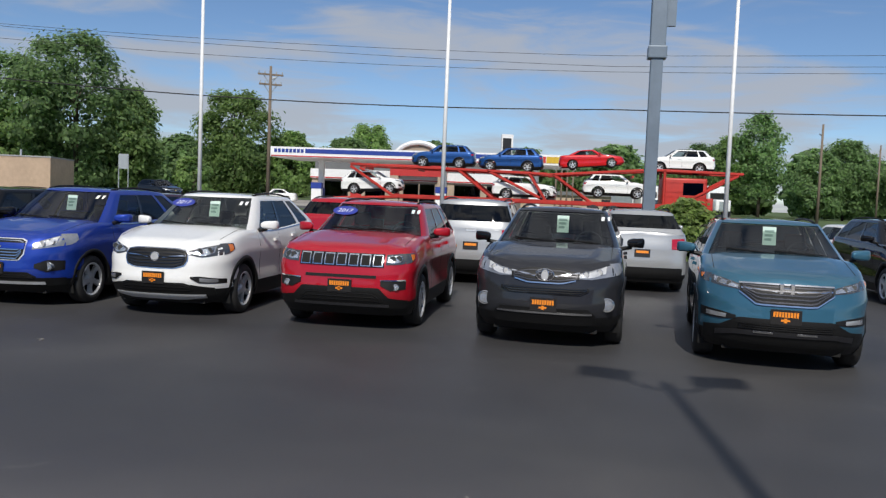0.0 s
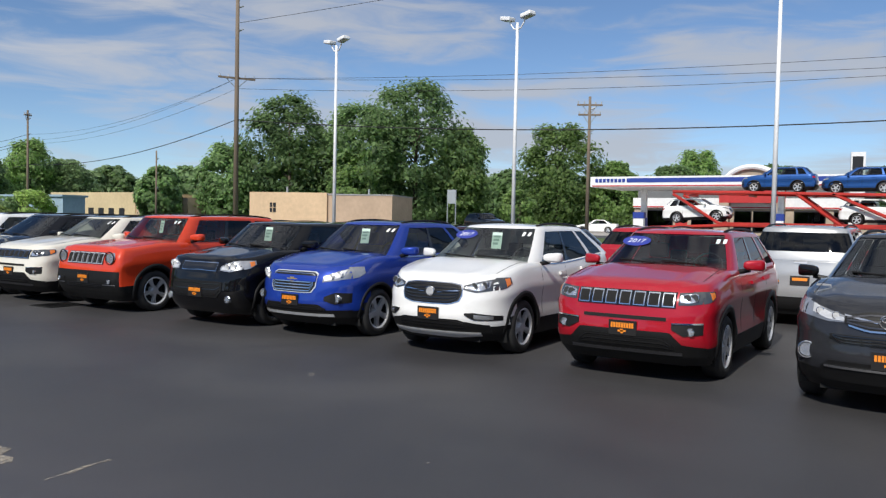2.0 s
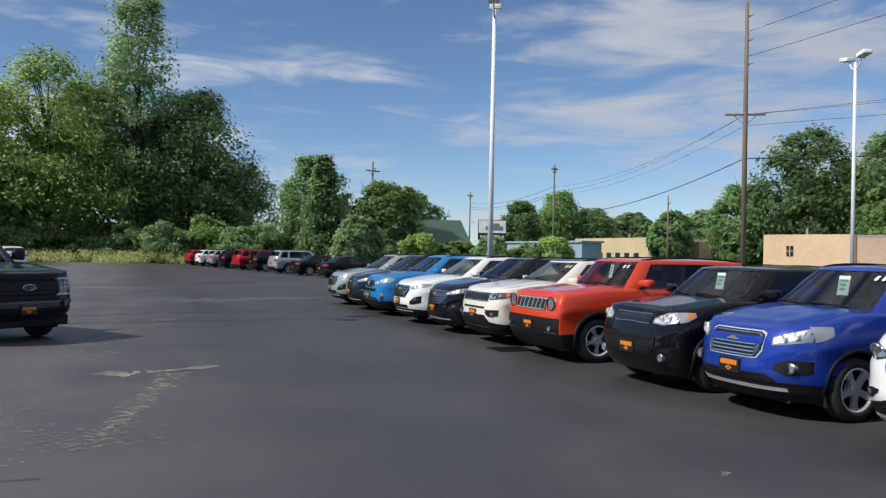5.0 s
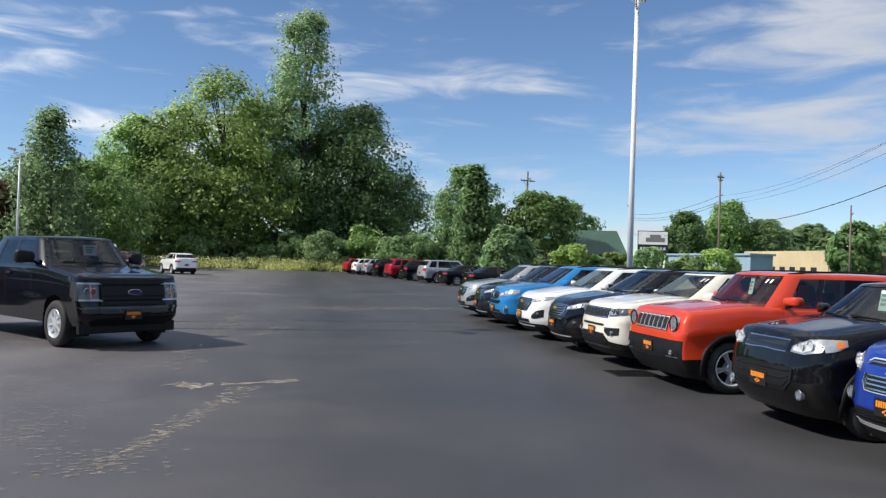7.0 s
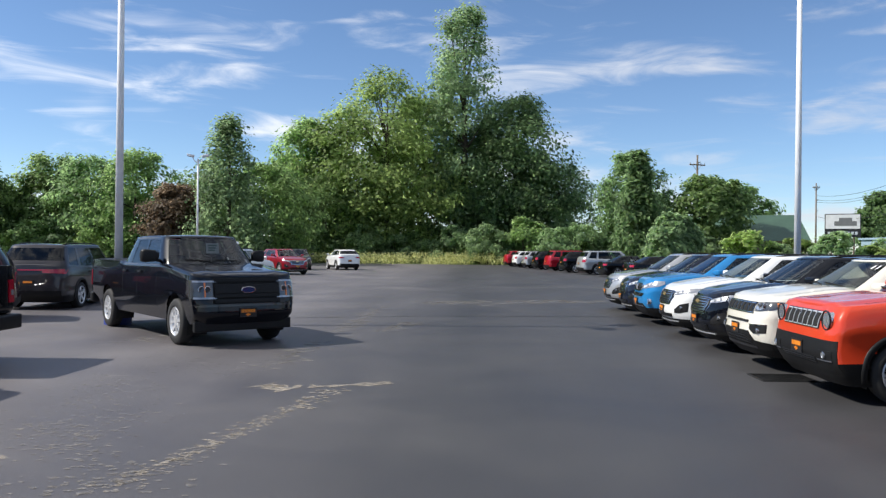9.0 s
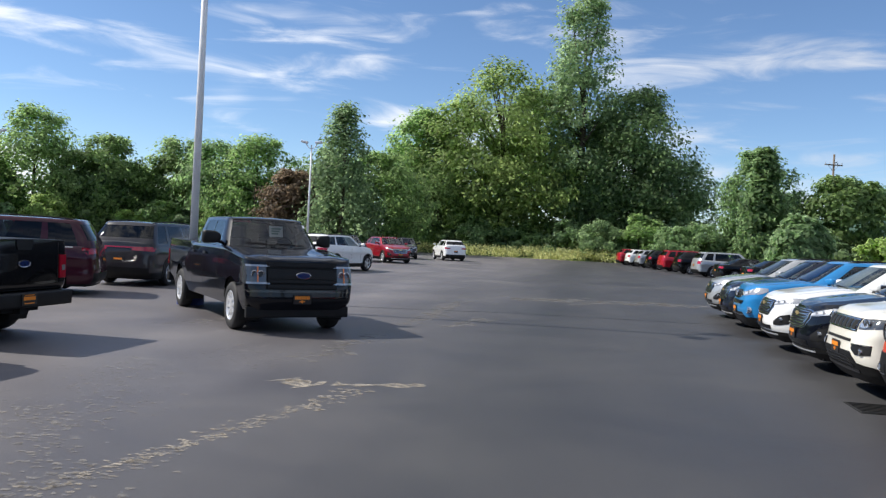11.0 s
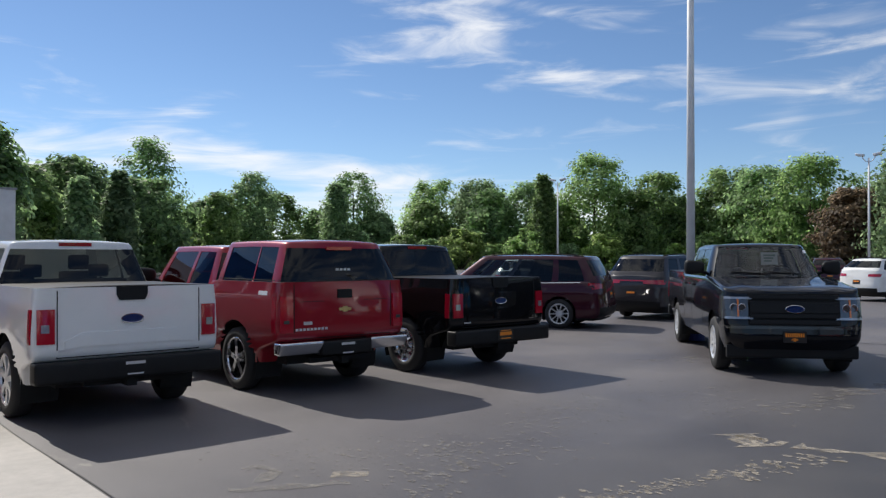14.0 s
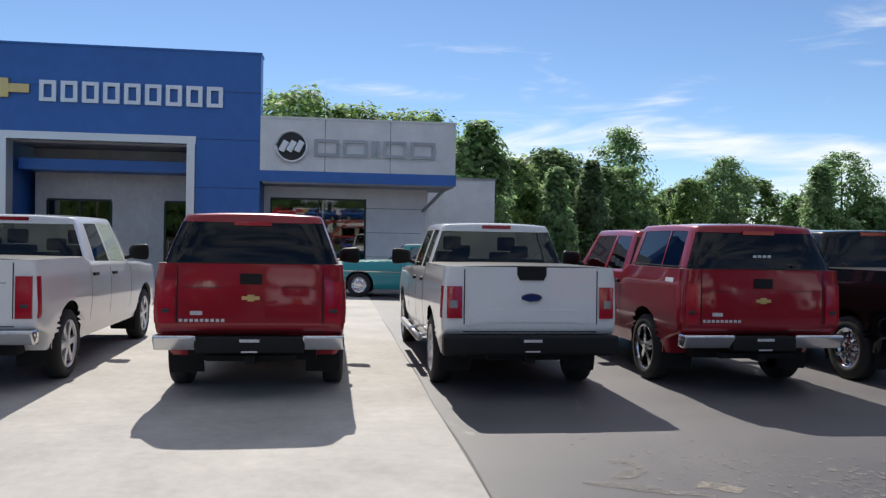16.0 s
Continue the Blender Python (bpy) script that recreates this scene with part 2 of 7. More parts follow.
M_white = grained("white_paint", (0.85, 0.855, 0.86), 0.5, 5.0, 0.05)
M_plateblk = material("plate_black", (0.015, 0.014, 0.014), 0.35)
M_orange = material("plate_orange", (0.85, 0.26, 0.02), 0.45)
M_sticker = material("sticker_blue", (0.03, 0.045, 0.30), 0.4)
M_print = material("grey_print", (0.25, 0.36, 0.32), 0.8)
M_gold = material("gold_badge", (0.70, 0.52, 0.22), 0.3, 0.7)
M_badge = material("blue_oval", (0.01, 0.03, 0.13), 0.2, 0.2, 1.0)
M_galv = grained("galvanised_steel", (0.42, 0.45, 0.48), 0.5, 3.0, 0.12, 0.0, 0.5)
M_wood = grained("weathered_pole_wood", (0.20, 0.155, 0.115), 0.85, 12.0, 0.25, 0.004, 0.0, (1, 1, 0.08))
M_bark = grained("bark", (0.085, 0.068, 0.05), 0.9, 14.0, 0.3, 0.01)
M_wire = material("wire", (0.012, 0.012, 0.013), 0.6)


# ---- small mesh helpers ----
def finish(bm, name, mat, smooth=True):
    me = bpy.data.meshes.new(name)
    bm.to_mesh(me)
    bm.free()
    me.materials.append(mat)
    if smooth:
        me.polygons.foreach_set("use_smooth", [True] * len(me.polygons))
    return me


def part(name, bm, mat, parent=None, label="", smooth=False):
    ob = new(name, finish(bm, name, mat, smooth))
    ob.parent = parent
    if label:
        ob["label"] = label
    return ob


def raw(name, verts, faces, mat, parent=None, label="", smooth=True):
    me = bpy.data.meshes.new(name)
    me.from_pydata(verts, [], faces)
    me.materials.append(mat)
    if smooth:
        me.polygons.foreach_set("use_smooth", [True] * len(me.polygons))
    ob = new(name, me)
    ob.parent = parent
    if label:
        ob["label"] = label
    return ob


def box(bm, x0, x1, y0, y1, z0, z1, bevel=0.0, rot=None):
    r = bmesh.ops.create_cube(bm, size=1.0)
    vs = r["verts"]
    bmesh.ops.scale(bm, verts=vs, vec=(x1 - x0, y1 - y0, z1 - z0))
    if bevel:
        es = list({e for v in vs for e in v.link_edges})
        out = bmesh.ops.bevel(bm, geom=es, offset=bevel, segments=2, affect="EDGES", profile=0.7)
        vs = list({v for f in out["faces"] for v in f.verts} | {v for v in vs if v.is_valid})
    if rot is not None:
        bmesh.ops.transform(bm, matrix=rot, verts=vs)
    bmesh.ops.translate(bm, verts=vs, vec=((x0 + x1) / 2, (y0 + y1) / 2, (z0 + z1) / 2))
    return vs


def boxes(*rows, bevel=0.0):
    bm = bmesh.new()
    for r in rows:
        box(bm, *r, bevel=bevel)
    return bm


def rod(bm, a, b, r0, r1=None, seg=10):
    a, b = Vector(a), Vector(b)
    d = b - a
    out = bmesh.ops.create_cone(bm, cap_ends=True, segments=seg, radius1=r0, radius2=r0 if r1 is None else r1, depth=d.length)
    m = Matrix.Translation((a + b) / 2) @ d.to_track_quat("Z", "Y").to_matrix().to_4x4()
    bmesh.ops.transform(bm, matrix=m, verts=out["verts"])
    return out["verts"]


def rods(*rows, seg=10):
    bm = bmesh.new()
    for a, b, *r in rows:
        rod(bm, a, b, *r, seg=seg)
    return bm


def lerp_table(tab, x):
    if x <= tab[0][0]:
        return tab[0][1]
    for (a, u), (b, v) in zip(tab, tab[1:]):
        if x <= b:
            k = (x - a) / (b - a)
            k = k * k * (3 - 2 * k) * 0.5 + k * 0.5
            return u + (v - u) * k
    return tab[-1][1]


def thing(name, label, category, group="", kind="", m=None):
    ob = tagged(new(name), label, category, group, kind)
    if m is not None:
        ob.matrix_world = m
    return ob

# ---- vehicles ----
def tube(pts, r, seg=6):
    """One bent tube along a line of points."""
    bm = bmesh.new()
    rings = []
    for i, q in enumerate(pts):
        d = (pts[min(i + 1, len(pts) - 1)] - pts[max(i - 1, 0)]).normalized()
        m = d.to_track_quat("Z", "Y").to_matrix()
        rings.append([bm.verts.new(q + m @ Vector((r * math.cos(6.2832 * k / seg), r * math.sin(6.2832 * k / seg), 0))) for k in range(seg)])
    for a, b in zip(rings, rings[1:]):
        for k in range(seg):
            bm.faces.new((a[k], a[(k + 1) % seg], b[(k + 1) % seg], b[k]))
    bm.faces.new(rings[0][::-1]), bm.faces.new(rings[-1])
    return bm


from mathutils.bvhtree import BVHTree


def half_outline(y0, y1, w, cf, nf, cr, nr, cols_front, side, cols_rear):
    """Half a rounded plan outline, nose centre to tail centre, on the +x side."""
    pts = []
    for a in cols_front:
        t = radians(a)
        pts.append((w * math.sin(t) ** (2 / nf), y0 + cf * (1 - max(0.0, math.cos(t)) ** (2 / nf))))
    ya, yb = y0 + cf, y1 - cr
    for s in side:
        pts.append((w, ya + (yb - ya) * s))
    for a in cols_rear:
        t = radians(a)
        pts.append((w * math.sin(t) ** (2 / nr), y1 - cr * (1 - max(0.0, math.cos(t)) ** (2 / nr))))
    return pts


class Shell:
    """Grid of rows (bottom to top) over a closed outline, then a crowned lid."""

    def __init__(self):
        self.v, self.f, self.tag = [], [], []
        self.ridge, self.ridge_end = 0.0, 0.0

    def skin(self, rows, tags, lid_crown, lid_tag, wide):
        base, k = len(self.v), len(rows[0])
        loop = list(range(k)) + list(range(k - 2, 0, -1))
        n = len(loop)
        for row in rows:
            for j, i in enumerate(loop):
                x, y, z = row[i]
                self.v.append((x if j < k else -x, y, z))
        for r in range(len(rows) - 1):
            for j in range(n):
                a, b = base + r * n + j, base + r * n + (j + 1) % n
                col = j if j < k - 1 else 2 * k - 3 - j
                self.f.append((a, b, b + n, a + n))
                self.tag.append(tags(r, col, j >= k - 1))
        top, rs = rows[-1], (1.0, 0.94, 0.85, 0.76, 0.68, 0.58, 0.42, 0.22, 0.0, -0.22, -0.42, -0.58, -0.68, -0.76, -0.85, -0.94, -1.0)
        lid = len(self.v)
        for x, y, z in top:
            c = lid_crown * min(1.0, (x / wide) ** 2)
            # two soft ridges run up the hood
            hood = self.ridge * min(1.0, (x / wide) ** 2) * max(0.0, min(1.0, (self.ridge_end - y) / 0.2))
            for q in rs:
                self.v.append((x * q, y, z + c * (1 - abs(q) ** 2.4) + hood * math.exp(-((abs(q) - 0.68) / 0.11) ** 2)))
        m = len(rs)
        for i in range(k - 1):
            for q in range(m - 1):
                a = lid + i * m + q
                self.f.append((a, a + 1, a + m + 1, a + m))
                self.tag.append(lid_tag(0.5 * (top[i][1] + top[i + 1][1])) if callable(lid_tag) else lid_tag)


def shell_part(sh, tag, name, mat, parent, label="", push=0.0):
    bm = bmesh.new()
    made = {}
    for f, t in zip(sh.f, sh.tag):
        if t != tag:
            continue
        vs = []
        for i in f:
            if i not in made:
                made[i] = bm.verts.new(sh.v[i])
            vs.append(made[i])
        if len({v.index if v.index >= 0 else id(v) for v in vs}) == 4:
            try:
                bm.faces.new(vs)
            except ValueError:
                pass
    bmesh.ops.remove_doubles(bm, verts=bm.verts, dist=0.0006)
    if not bm.faces:
        bm.free()
        return None
    bmesh.ops.recalc_face_normals(bm, faces=bm.faces)
    if push:
        bm.normal_update()
        for v in bm.verts:
            v.co -= v.normal * push
    return part(name, bm, mat, parent, label, True)


RIMS = {}
VEHICLES = set()


def lathe(bm, prof, seg, sx=1):
    rings = []
    for s in range(seg):
        a = 2 * math.pi * s / seg
        rings.append([bm.verts.new((x * sx, r * math.cos(a), r * math.sin(a))) for x, r in prof])
    for s in range(seg):
        p, q = rings[s], rings[(s + 1) % seg]
        for i in range(len(prof) - 1):
            bm.faces.new((p[i], q[i], q[i + 1], p[i + 1]))


def wheel_meshes(R, style):
    key = (round(R, 3), style)
    if key in RIMS:
        return RIMS[key]
    r = R * (0.62 if "steel" in style else 0.68)
    bm = bmesh.new()
    lathe(bm, [(-0.11, r), (-0.115, r + 0.03), (-0.108, R - 0.03), (-0.085, R - 0.006), (-0.04, R), (0.04, R), (0.085, R - 0.006), (0.108, R - 0.03), (0.118, r + 0.04), (0.112, r + 0.008), (0.095, r)], 36)
    tyre = finish(bm, "tyre", M_tyre)
    bm = bmesh.new()
    kind, n = style.split("_")[0], int(style.split("_")[1])
    lathe(bm, [(0.105, r + 0.006), (0.112, r - 0.004), (0.100, r - 0.020), (0.080, r - 0.026)], 36)
    lathe(bm, [(0.085, 0.075), (0.098, 0.062), (0.102, 0.028), (0.098, 0.0)], 18)
    lathe(bm, [(0.098, 0.001), (0.02, 0.10), (0.085, 0.075)], 18)
    if kind == "steel":
        lathe(bm, [(0.10, r - 0.02), (0.085, r * 0.80), (0.045, r * 0.72), (0.05, r * 0.55), (0.085, r * 0.42), (0.088, 0.06)], 36)
    wide = {"spoke": 0.090, "thin": 0.028, "twin": 0.032, "steel": 0.05}[kind]
    for s in range(n):
        a = 2 * math.pi * s / n
        for off in ((-0.11, 0.11) if kind == "twin" else (0.0,)):
            ca, sa = math.cos(a + off), math.sin(a + off)
            quad = []
            for rr, ww, xx in ((0.05, wide * 0.75, 0.098), (r * 0.55, wide * 0.7, 0.092), (r - 0.008, wide * 1.05, 0.100)):
                for sd in (-1, 1):
                    quad.append((rr * ca - sd * ww * 0.5 * sa, rr * sa + sd * ww * 0.5 * ca, xx))
            vs = [bm.verts.new((x, y, z)) for y, z, x in quad]
            bk = [bm.verts.new((x - 0.045, y, z)) for y, z, x in quad]
            for i in (0, 2):
                bm.faces.new((vs[i], vs[i + 1], vs[i + 3], vs[i + 2]))
                bm.faces.new((vs[i], vs[i + 2], bk[i + 2], bk[i]))
                bm.faces.new((vs[i + 1], bk[i + 1], bk[i + 3], vs[i + 3]))
    mat = M_darkalloy if "dark" in style else (M_chrome if "chrome" in style else M_silver)
    rim = finish(bm, "rim", mat, False)
    bm = bmesh.new()
    # near-black dish behind the spokes; the wheel's inner shade is in its colour
    lathe(bm, [(0.081, r - 0.025), (0.01, r - 0.03), (0.008, 0.0)], 24)
    disc = finish(bm, "brake_disc", M_well, False)
    RIMS[key] = (tyre, rim, disc)
    return RIMS[key]


BASE = dict(
    L=4.4, W=1.82, H=1.65, wb=2.64, fo=0.92, R=0.35, rim="spoke_5", clear=0.21,
    top=[(0.0, 0.82), (0.35, 0.93), (1.15, 1.04), (4.4, 1.12)], cf=0.74, nf=2.7, cr=0.42, nr=3.6,
    wide=[(0, 0.93), (0.12, 0.972), (0.28, 0.988), (0.42, 0.975), (0.55, 0.978), (0.70, 1.0), (0.77, 0.986), (0.9, 0.962), (1, 0.92)],
    nose=[(0, 0.20), (0.14, 0.09), (0.32, 0.02), (0.42, 0.0), (0.6, 0.02), (0.85, 0.06), (1, 0.14)],
    tail=[(0, 0.14), (0.18, 0.01), (0.4, 0.0), (0.65, 0.03), (1, 0.09)],
    cowl=1.05, back=4.28, gw=0.84, roof0=1.85, roof1=3.95, rw=0.62, crown=0.035, lidc=0.055,
    windows=[("glass", 0.03, 0.36), ("pillar", 0.36, 0.40), ("dark", 0.40, 0.72), ("paint", 0.72, 0.77), ("dark", 0.77, 0.96)],
    rear_glass=(0.22, 0.88), clad=0.20, lip=True, rails=True, mirrors=True, seats=True, privacy=True, bpillar=True,
)


def car(name, label, color, spec, at, details=(), group="parked vehicles", category="car", mirror_mat=None, roof_mat=None, lip_mat=None, clad_mat=None):
    """Builds one vehicle: nose at local y = 0, tail at y = L, wheels on z = 0."""
    p = dict(BASE)
    p.update(spec)
    L, W2, H, R, zc = p["L"], p["W"] / 2, p["H"], p["R"], p["clear"]
    root = thing(name, label, category, group)
    top = lambda y: lerp_table(p["top"], y)
    sh = Shell()
    cols_f = [0, 3, 7, 12, 18, 25, 32, 40, 48, 56, 64, 72, 80, 90]
    nside = max(20, int((L - p["cf"] - p["cr"]) / 0.055))
    side = [i / nside for i in range(1, nside)]
    cols_r = [90, 80, 70, 58, 46, 34, 22, 12, 5, 0]
    rows, nv = [], 17
    for r in range(nv + 1):
        v = r / nv
        half = half_outline(lerp_table(p["nose"], v), L - lerp_table(p["tail"], v), W2 * lerp_table(p["wide"], v), p["cf"], p["nf"], p["cr"], p["nr"], cols_f, side, cols_r)
        rows.append([(x, y, zc + v * (top(y) - zc)) for x, y in half])
    axles = (p["fo"], p["fo"] + p["wb"])
    ra = R + p.get("arch", 0.062)
    for row in rows:
        for i, (x, y, z) in enumerate(row):
            if x < 0.6 * W2:
                continue
            for ya in axles:
                d = math.hypot(y - ya, z - R)
                if abs(d - ra) < 0.034 and d > 0:
                    k = ra / d
                    row[i] = (x, ya + (y - ya) * k, R + (z - R) * k)
    clad = p["clad"]
    lid_tag = p.get("lid", "paint")
    sh.ridge, sh.ridge_end = p.get("ridge", 0.016), p["cowl"] + 0.5
    sh.skin(rows, lambda r, c, left: "clad" if (r + 0.5) / nv < clad else "paint", p["lidc"], lid_tag, W2)
    sh.ridge = 0.0
    # open the wheel arches
    keepf, keept = [], []
    for f, t in zip(sh.f, sh.tag):
        cx = sum(abs(sh.v[i][0]) for i in f) / 4
        cut = False
        if cx > 0.6 * W2:
            for ya in axles:
                if all(math.hypot(sh.v[i][1] - ya, sh.v[i][2] - R) <= ra + 0.012 for i in f):
                    cut = True
        if not cut:
            keepf.append(f), keept.append(t)
    sh.f, sh.tag = keepf, keept

    def house(y0, y1, gw, ry0, ry1, rw, hh, wins, rear, tags, glass_front=True, lo=0.0, cfb=0.46, cfr=0.30, crb=0.26, crr=0.22):
        segs = []
        for kind, a, b in wins:
            k = 3 if b - a > 0.1 else 1
            segs += [(kind, a + (b - a) * i / k) for i in range(k)]
        if segs[0][1] > 0.001:
            segs.insert(0, ("paint", 0.0))
        side_s = [s for _, s in segs[1:]] + [wins[-1][2]]
        kinds = [k for k, _ in segs]
        cf_, cr_ = [0, 8, 18, 30, 42, 54, 63, 76, 90], [90, 74, 62, 48, 32, 16, 0]
        vs = [0, 0.07, 0.28, 0.48, 0.68, 0.87, 0.95, 1.0]
        g = []
        for v in vs:
            e = v ** 1.12
            w = gw + (rw - gw) * e - (0.018 if v == 1 else 0)
            a, b = y0 + (ry0 - y0) * v, y1 + (ry1 - y1) * (v ** 1.25)
            half = half_outline(a, b, w, cfb + (cfr - cfb) * v, 2.7, crb + (crr - crb) * v, 3.4, cf_, side_s, cr_)
            out = []
            for x, y in half:
                zb = top(y) - 0.035 + lo
                zr = hh - p["crown"] - 0.10 * max(0.0, (y - (ry0 + ry1) / 2) / (ry1 - ry0)) ** 2 - 0.05 * max(0.0, ((ry0 + ry1) / 2 - y) / (ry1 - ry0)) ** 2
                out.append((x, y, zb + v * (zr - zb)))
            g.append(out)
        nf, ns = len(cf_) - 1, len(side_s)

        def tag(r, c, left):
            v = (vs[r] + vs[r + 1]) / 2
            if c < nf:
                if glass_front and c < 6 and 0.03 < v < 0.94:
                    return tags + "screen"
                return tags + "paint"
            if c < nf + ns + 1:
                k = kinds[min(c - nf, len(kinds) - 1)]
                if c - nf >= len(kinds):
                    k = "paint"
                if k in ("glass", "dark") and 0.07 < v < 0.90:
                    return tags + k + str(c - nf)
                if k == "pillar" and 0.07 < v < 0.90:
                    return tags + "pillar"
                return tags + "paint"
            cc = c - nf - ns - 1
            if cc >= 1 and rear and rear[0] < v < rear[1]:
                return tags + "rear"
            return tags + "paint"
        sh.skin(g, tag, p["crown"], tags + "roof", rw)
        groups, last = [], None
        for i, k in enumerate(kinds):
            if k in ("glass", "dark"):
                if last is not None and last[0] == k and last[2] == i - 1 and segs[i][1] not in [w_[1] for w_ in wins]:
                    last[1].append(i)
                    last[2] = i
                else:
                    last = [k, [i], i]
                    groups.append(last)
        return groups
    wins = house(p["cowl"], p["back"], p["gw"], p["roof0"], p["roof1"], p["rw"], H, p["windows"], p["rear_glass"], "g_", True, 0.0, *p.get("corners", ()))
    wins2 = []
    if "cap" in p:
        c = p["cap"]
        wins2 = house(c["y0"], c["y1"], c["w0"], c["r0"], c["r1"], c["w1"], c["h"], c["windows"], (0.04, 0.90), "c_", False, 0.0, 0.16, 0.14, 0.16, 0.14)
    tree = BVHTree.FromPolygons([Vector(v) for v in sh.v], [f for f in sh.f if len(set(f)) == 4])

    def merge(old, newtag):
        sh.tag = [newtag if t in old else t for t in sh.tag]
    merge({"g_paint", "c_paint"} | ({"g_roof"} if roof_mat is None else set()) | {"c_roof"} | (set() if p["bpillar"] else {"g_pillar"}), "paint")
    body = shell_part(sh, "paint", "body", color, root)
    shell_part(sh, "clad", "lower_cladding", clad_mat or M_plastic, root)
    if roof_mat is not None:
        shell_part(sh, "g_roof", "roof", roof_mat, root)
    shell_part(sh, "tonneau", "bed_cover", M_plastic, root, "black bed cover")
    for sgn in (1, -1):
        keep = list(sh.tag)
        sh.tag = [("post" if t == "g_pillar" and sum(sh.v[i][0] for i in f) * sgn > 0 else t) for f, t in zip(sh.f, sh.tag)]
        shell_part(sh, "post", "pillar_trim", M_gloss, root)
        sh.tag = keep
    shell_part(sh, "g_screen", "windshield", M_glass, root, "", 0.006)
    shell_part(sh, "g_rear", "rear_window", M_privacy, root, "", 0.006)
    shell_part(sh, "c_rear", "cap_window", M_privacy, root, "dark tinted cap window", 0.006)
    for pre, gs in (("g_", wins), ("c_", wins2)):
        for kind, cols, _ in gs:
            names_ = {pre + kind + str(c) for c in cols}
            merge(names_, "now")
            for sgn in (1, -1):
                keep = list(sh.tag)
                sh.tag = [("side" if t == "now" and sum(sh.v[i][0] for i in f) * sgn > 0 else ("kept" if t == "now" else t)) for f, t in zip(sh.f, sh.tag)]
                shell_part(sh, "side", "side_window", M_glass if kind == "glass" else M_privacy, root, "", 0.006)
                sh.tag = keep
            merge({"now"}, "done")

    def cast(face, a, b):
        o, d = {"front": ((a, -2, b), (0, 1, 0)), "rear": ((a, L + 2, b), (0, -1, 0)), "right": ((3, a, b), (-1, 0, 0)), "left": ((-3, a, b), (1, 0, 0)), "top": ((a, b, 5), (0, 0, -1))}[face]
        hit = tree.ray_cast(Vector(o), Vector(d))
        return (hit[0], -Vector(d)) if hit[0] is not None else (None, None)

    def sample(tab, t):
        n = len(tab) - 1
        i = min(int(t * n), n - 1)
        return tab[i] + (tab[i + 1] - tab[i]) * (t * n - i)

    def patch(pname, mat, face, us, lo, hi, off=0.006, parent=None, plabel="", cols=0, rws=4, flip=False, depth=0.02):
        """A raised panel that follows the shell: us across, lo and hi its lower and upper edge."""
        nc = cols or max(4, int(abs(us[-1] - us[0]) / 0.05))
        vs, last = [], None
        for i in range(nc + 1):
            t = i / nc
            u = sample(us, t) * (-1 if flip else 1)
            for j in range(rws + 1):
                w = sample(lo, t) + (sample(hi, t) - sample(lo, t)) * j / rws
                hit, nrm = cast(face, u, w)
                if hit is None:
                    if last is None:
                        return None
                    hit = Vector((u, last.y, w)) if face in ("front", "rear") else (Vector((last.x, u, w)) if face != "top" else Vector((u, w, last.z)))
                    nrm = Vector({"front": (0, -1, 0), "rear": (0, 1, 0), "right": (1, 0, 0), "left": (-1, 0, 0), "top": (0, 0, 1)}[face])
                last = hit
                vs.append(hit + nrm * off)
        n1 = len(vs)
        d = {"front": (0, 1, 0), "rear": (0, -1, 0), "right": (-1, 0, 0), "left": (1, 0, 0), "top": (0, 0, -1)}[face]
        back = [v + Vector(d) * (off + depth) for v in vs]
        fs, k = [], rws + 1
        for i in range(nc):
            for j in range(rws):
                a = i * k + j
                fs.append((a, a + k, a + k + 1, a + 1))
        rim_ = [j for j in range(k)] + [i * k + rws for i in range(1, nc + 1)] + [nc * k + j for j in range(rws - 1, -1, -1)] + [i * k for i in range(nc - 1, 0, -1)]
        for a, b in zip(rim_, rim_[1:] + rim_[:1]):
            fs.append((a, b, b + n1, a + n1))
        bm = bmesh.new()
        bv = [bm.verts.new(v) for v in vs + back]
        for f in fs:
            bm.faces.new([bv[i] for i in f])
        bmesh.ops.recalc_face_normals(bm, faces=bm.faces)
        ob = part(pname, bm, mat, parent or root, plabel, True)
        me = ob.data
        me.set_sharp_from_angle(angle=radians(40))
        return ob
    ctx = dict(root=root, patch=patch, cast=cast, p=p, L=L, W2=W2, H=H, top=top, color=color)

    # wheels, arches and what is under the floor
    tyre, rim, disc = wheel_meshes(R, p["rim"])
    for ya in axles:
        for sgn in (1, -1):
            w = new("wheel", tyre)
            w.parent = root
            w.matrix_local = pose(sgn * (W2 - 0.125), ya, R, 0, 0, 0 if sgn > 0 else 180) @ pose(0, 0, 0, 20 * sgn + ya * 31)
            rm = new("rim", rim)
            rm.parent = w
            dk = new("brake_disc", disc)
            dk.parent = w
            bm = bmesh.new()
            arc = [radians(a) for a in range(-24, 205, 12)]
            prev = None
            for a in arc:
                y, z = ya + ra * math.cos(a), R + ra * math.sin(a)
                y2, z2 = ya + (ra + 0.012) * math.cos(a), R + (ra + 0.012) * math.sin(a)
                q = [bm.verts.new((sgn * (W2 - 0.05), y2, z2)), bm.verts.new((sgn * (W2 - 0.42), y, z))]
                if prev:
                    bm.faces.new((prev[0], prev[1], q[1], q[0]))
                prev = q
            part("wheel_well", bm, M_well, root)
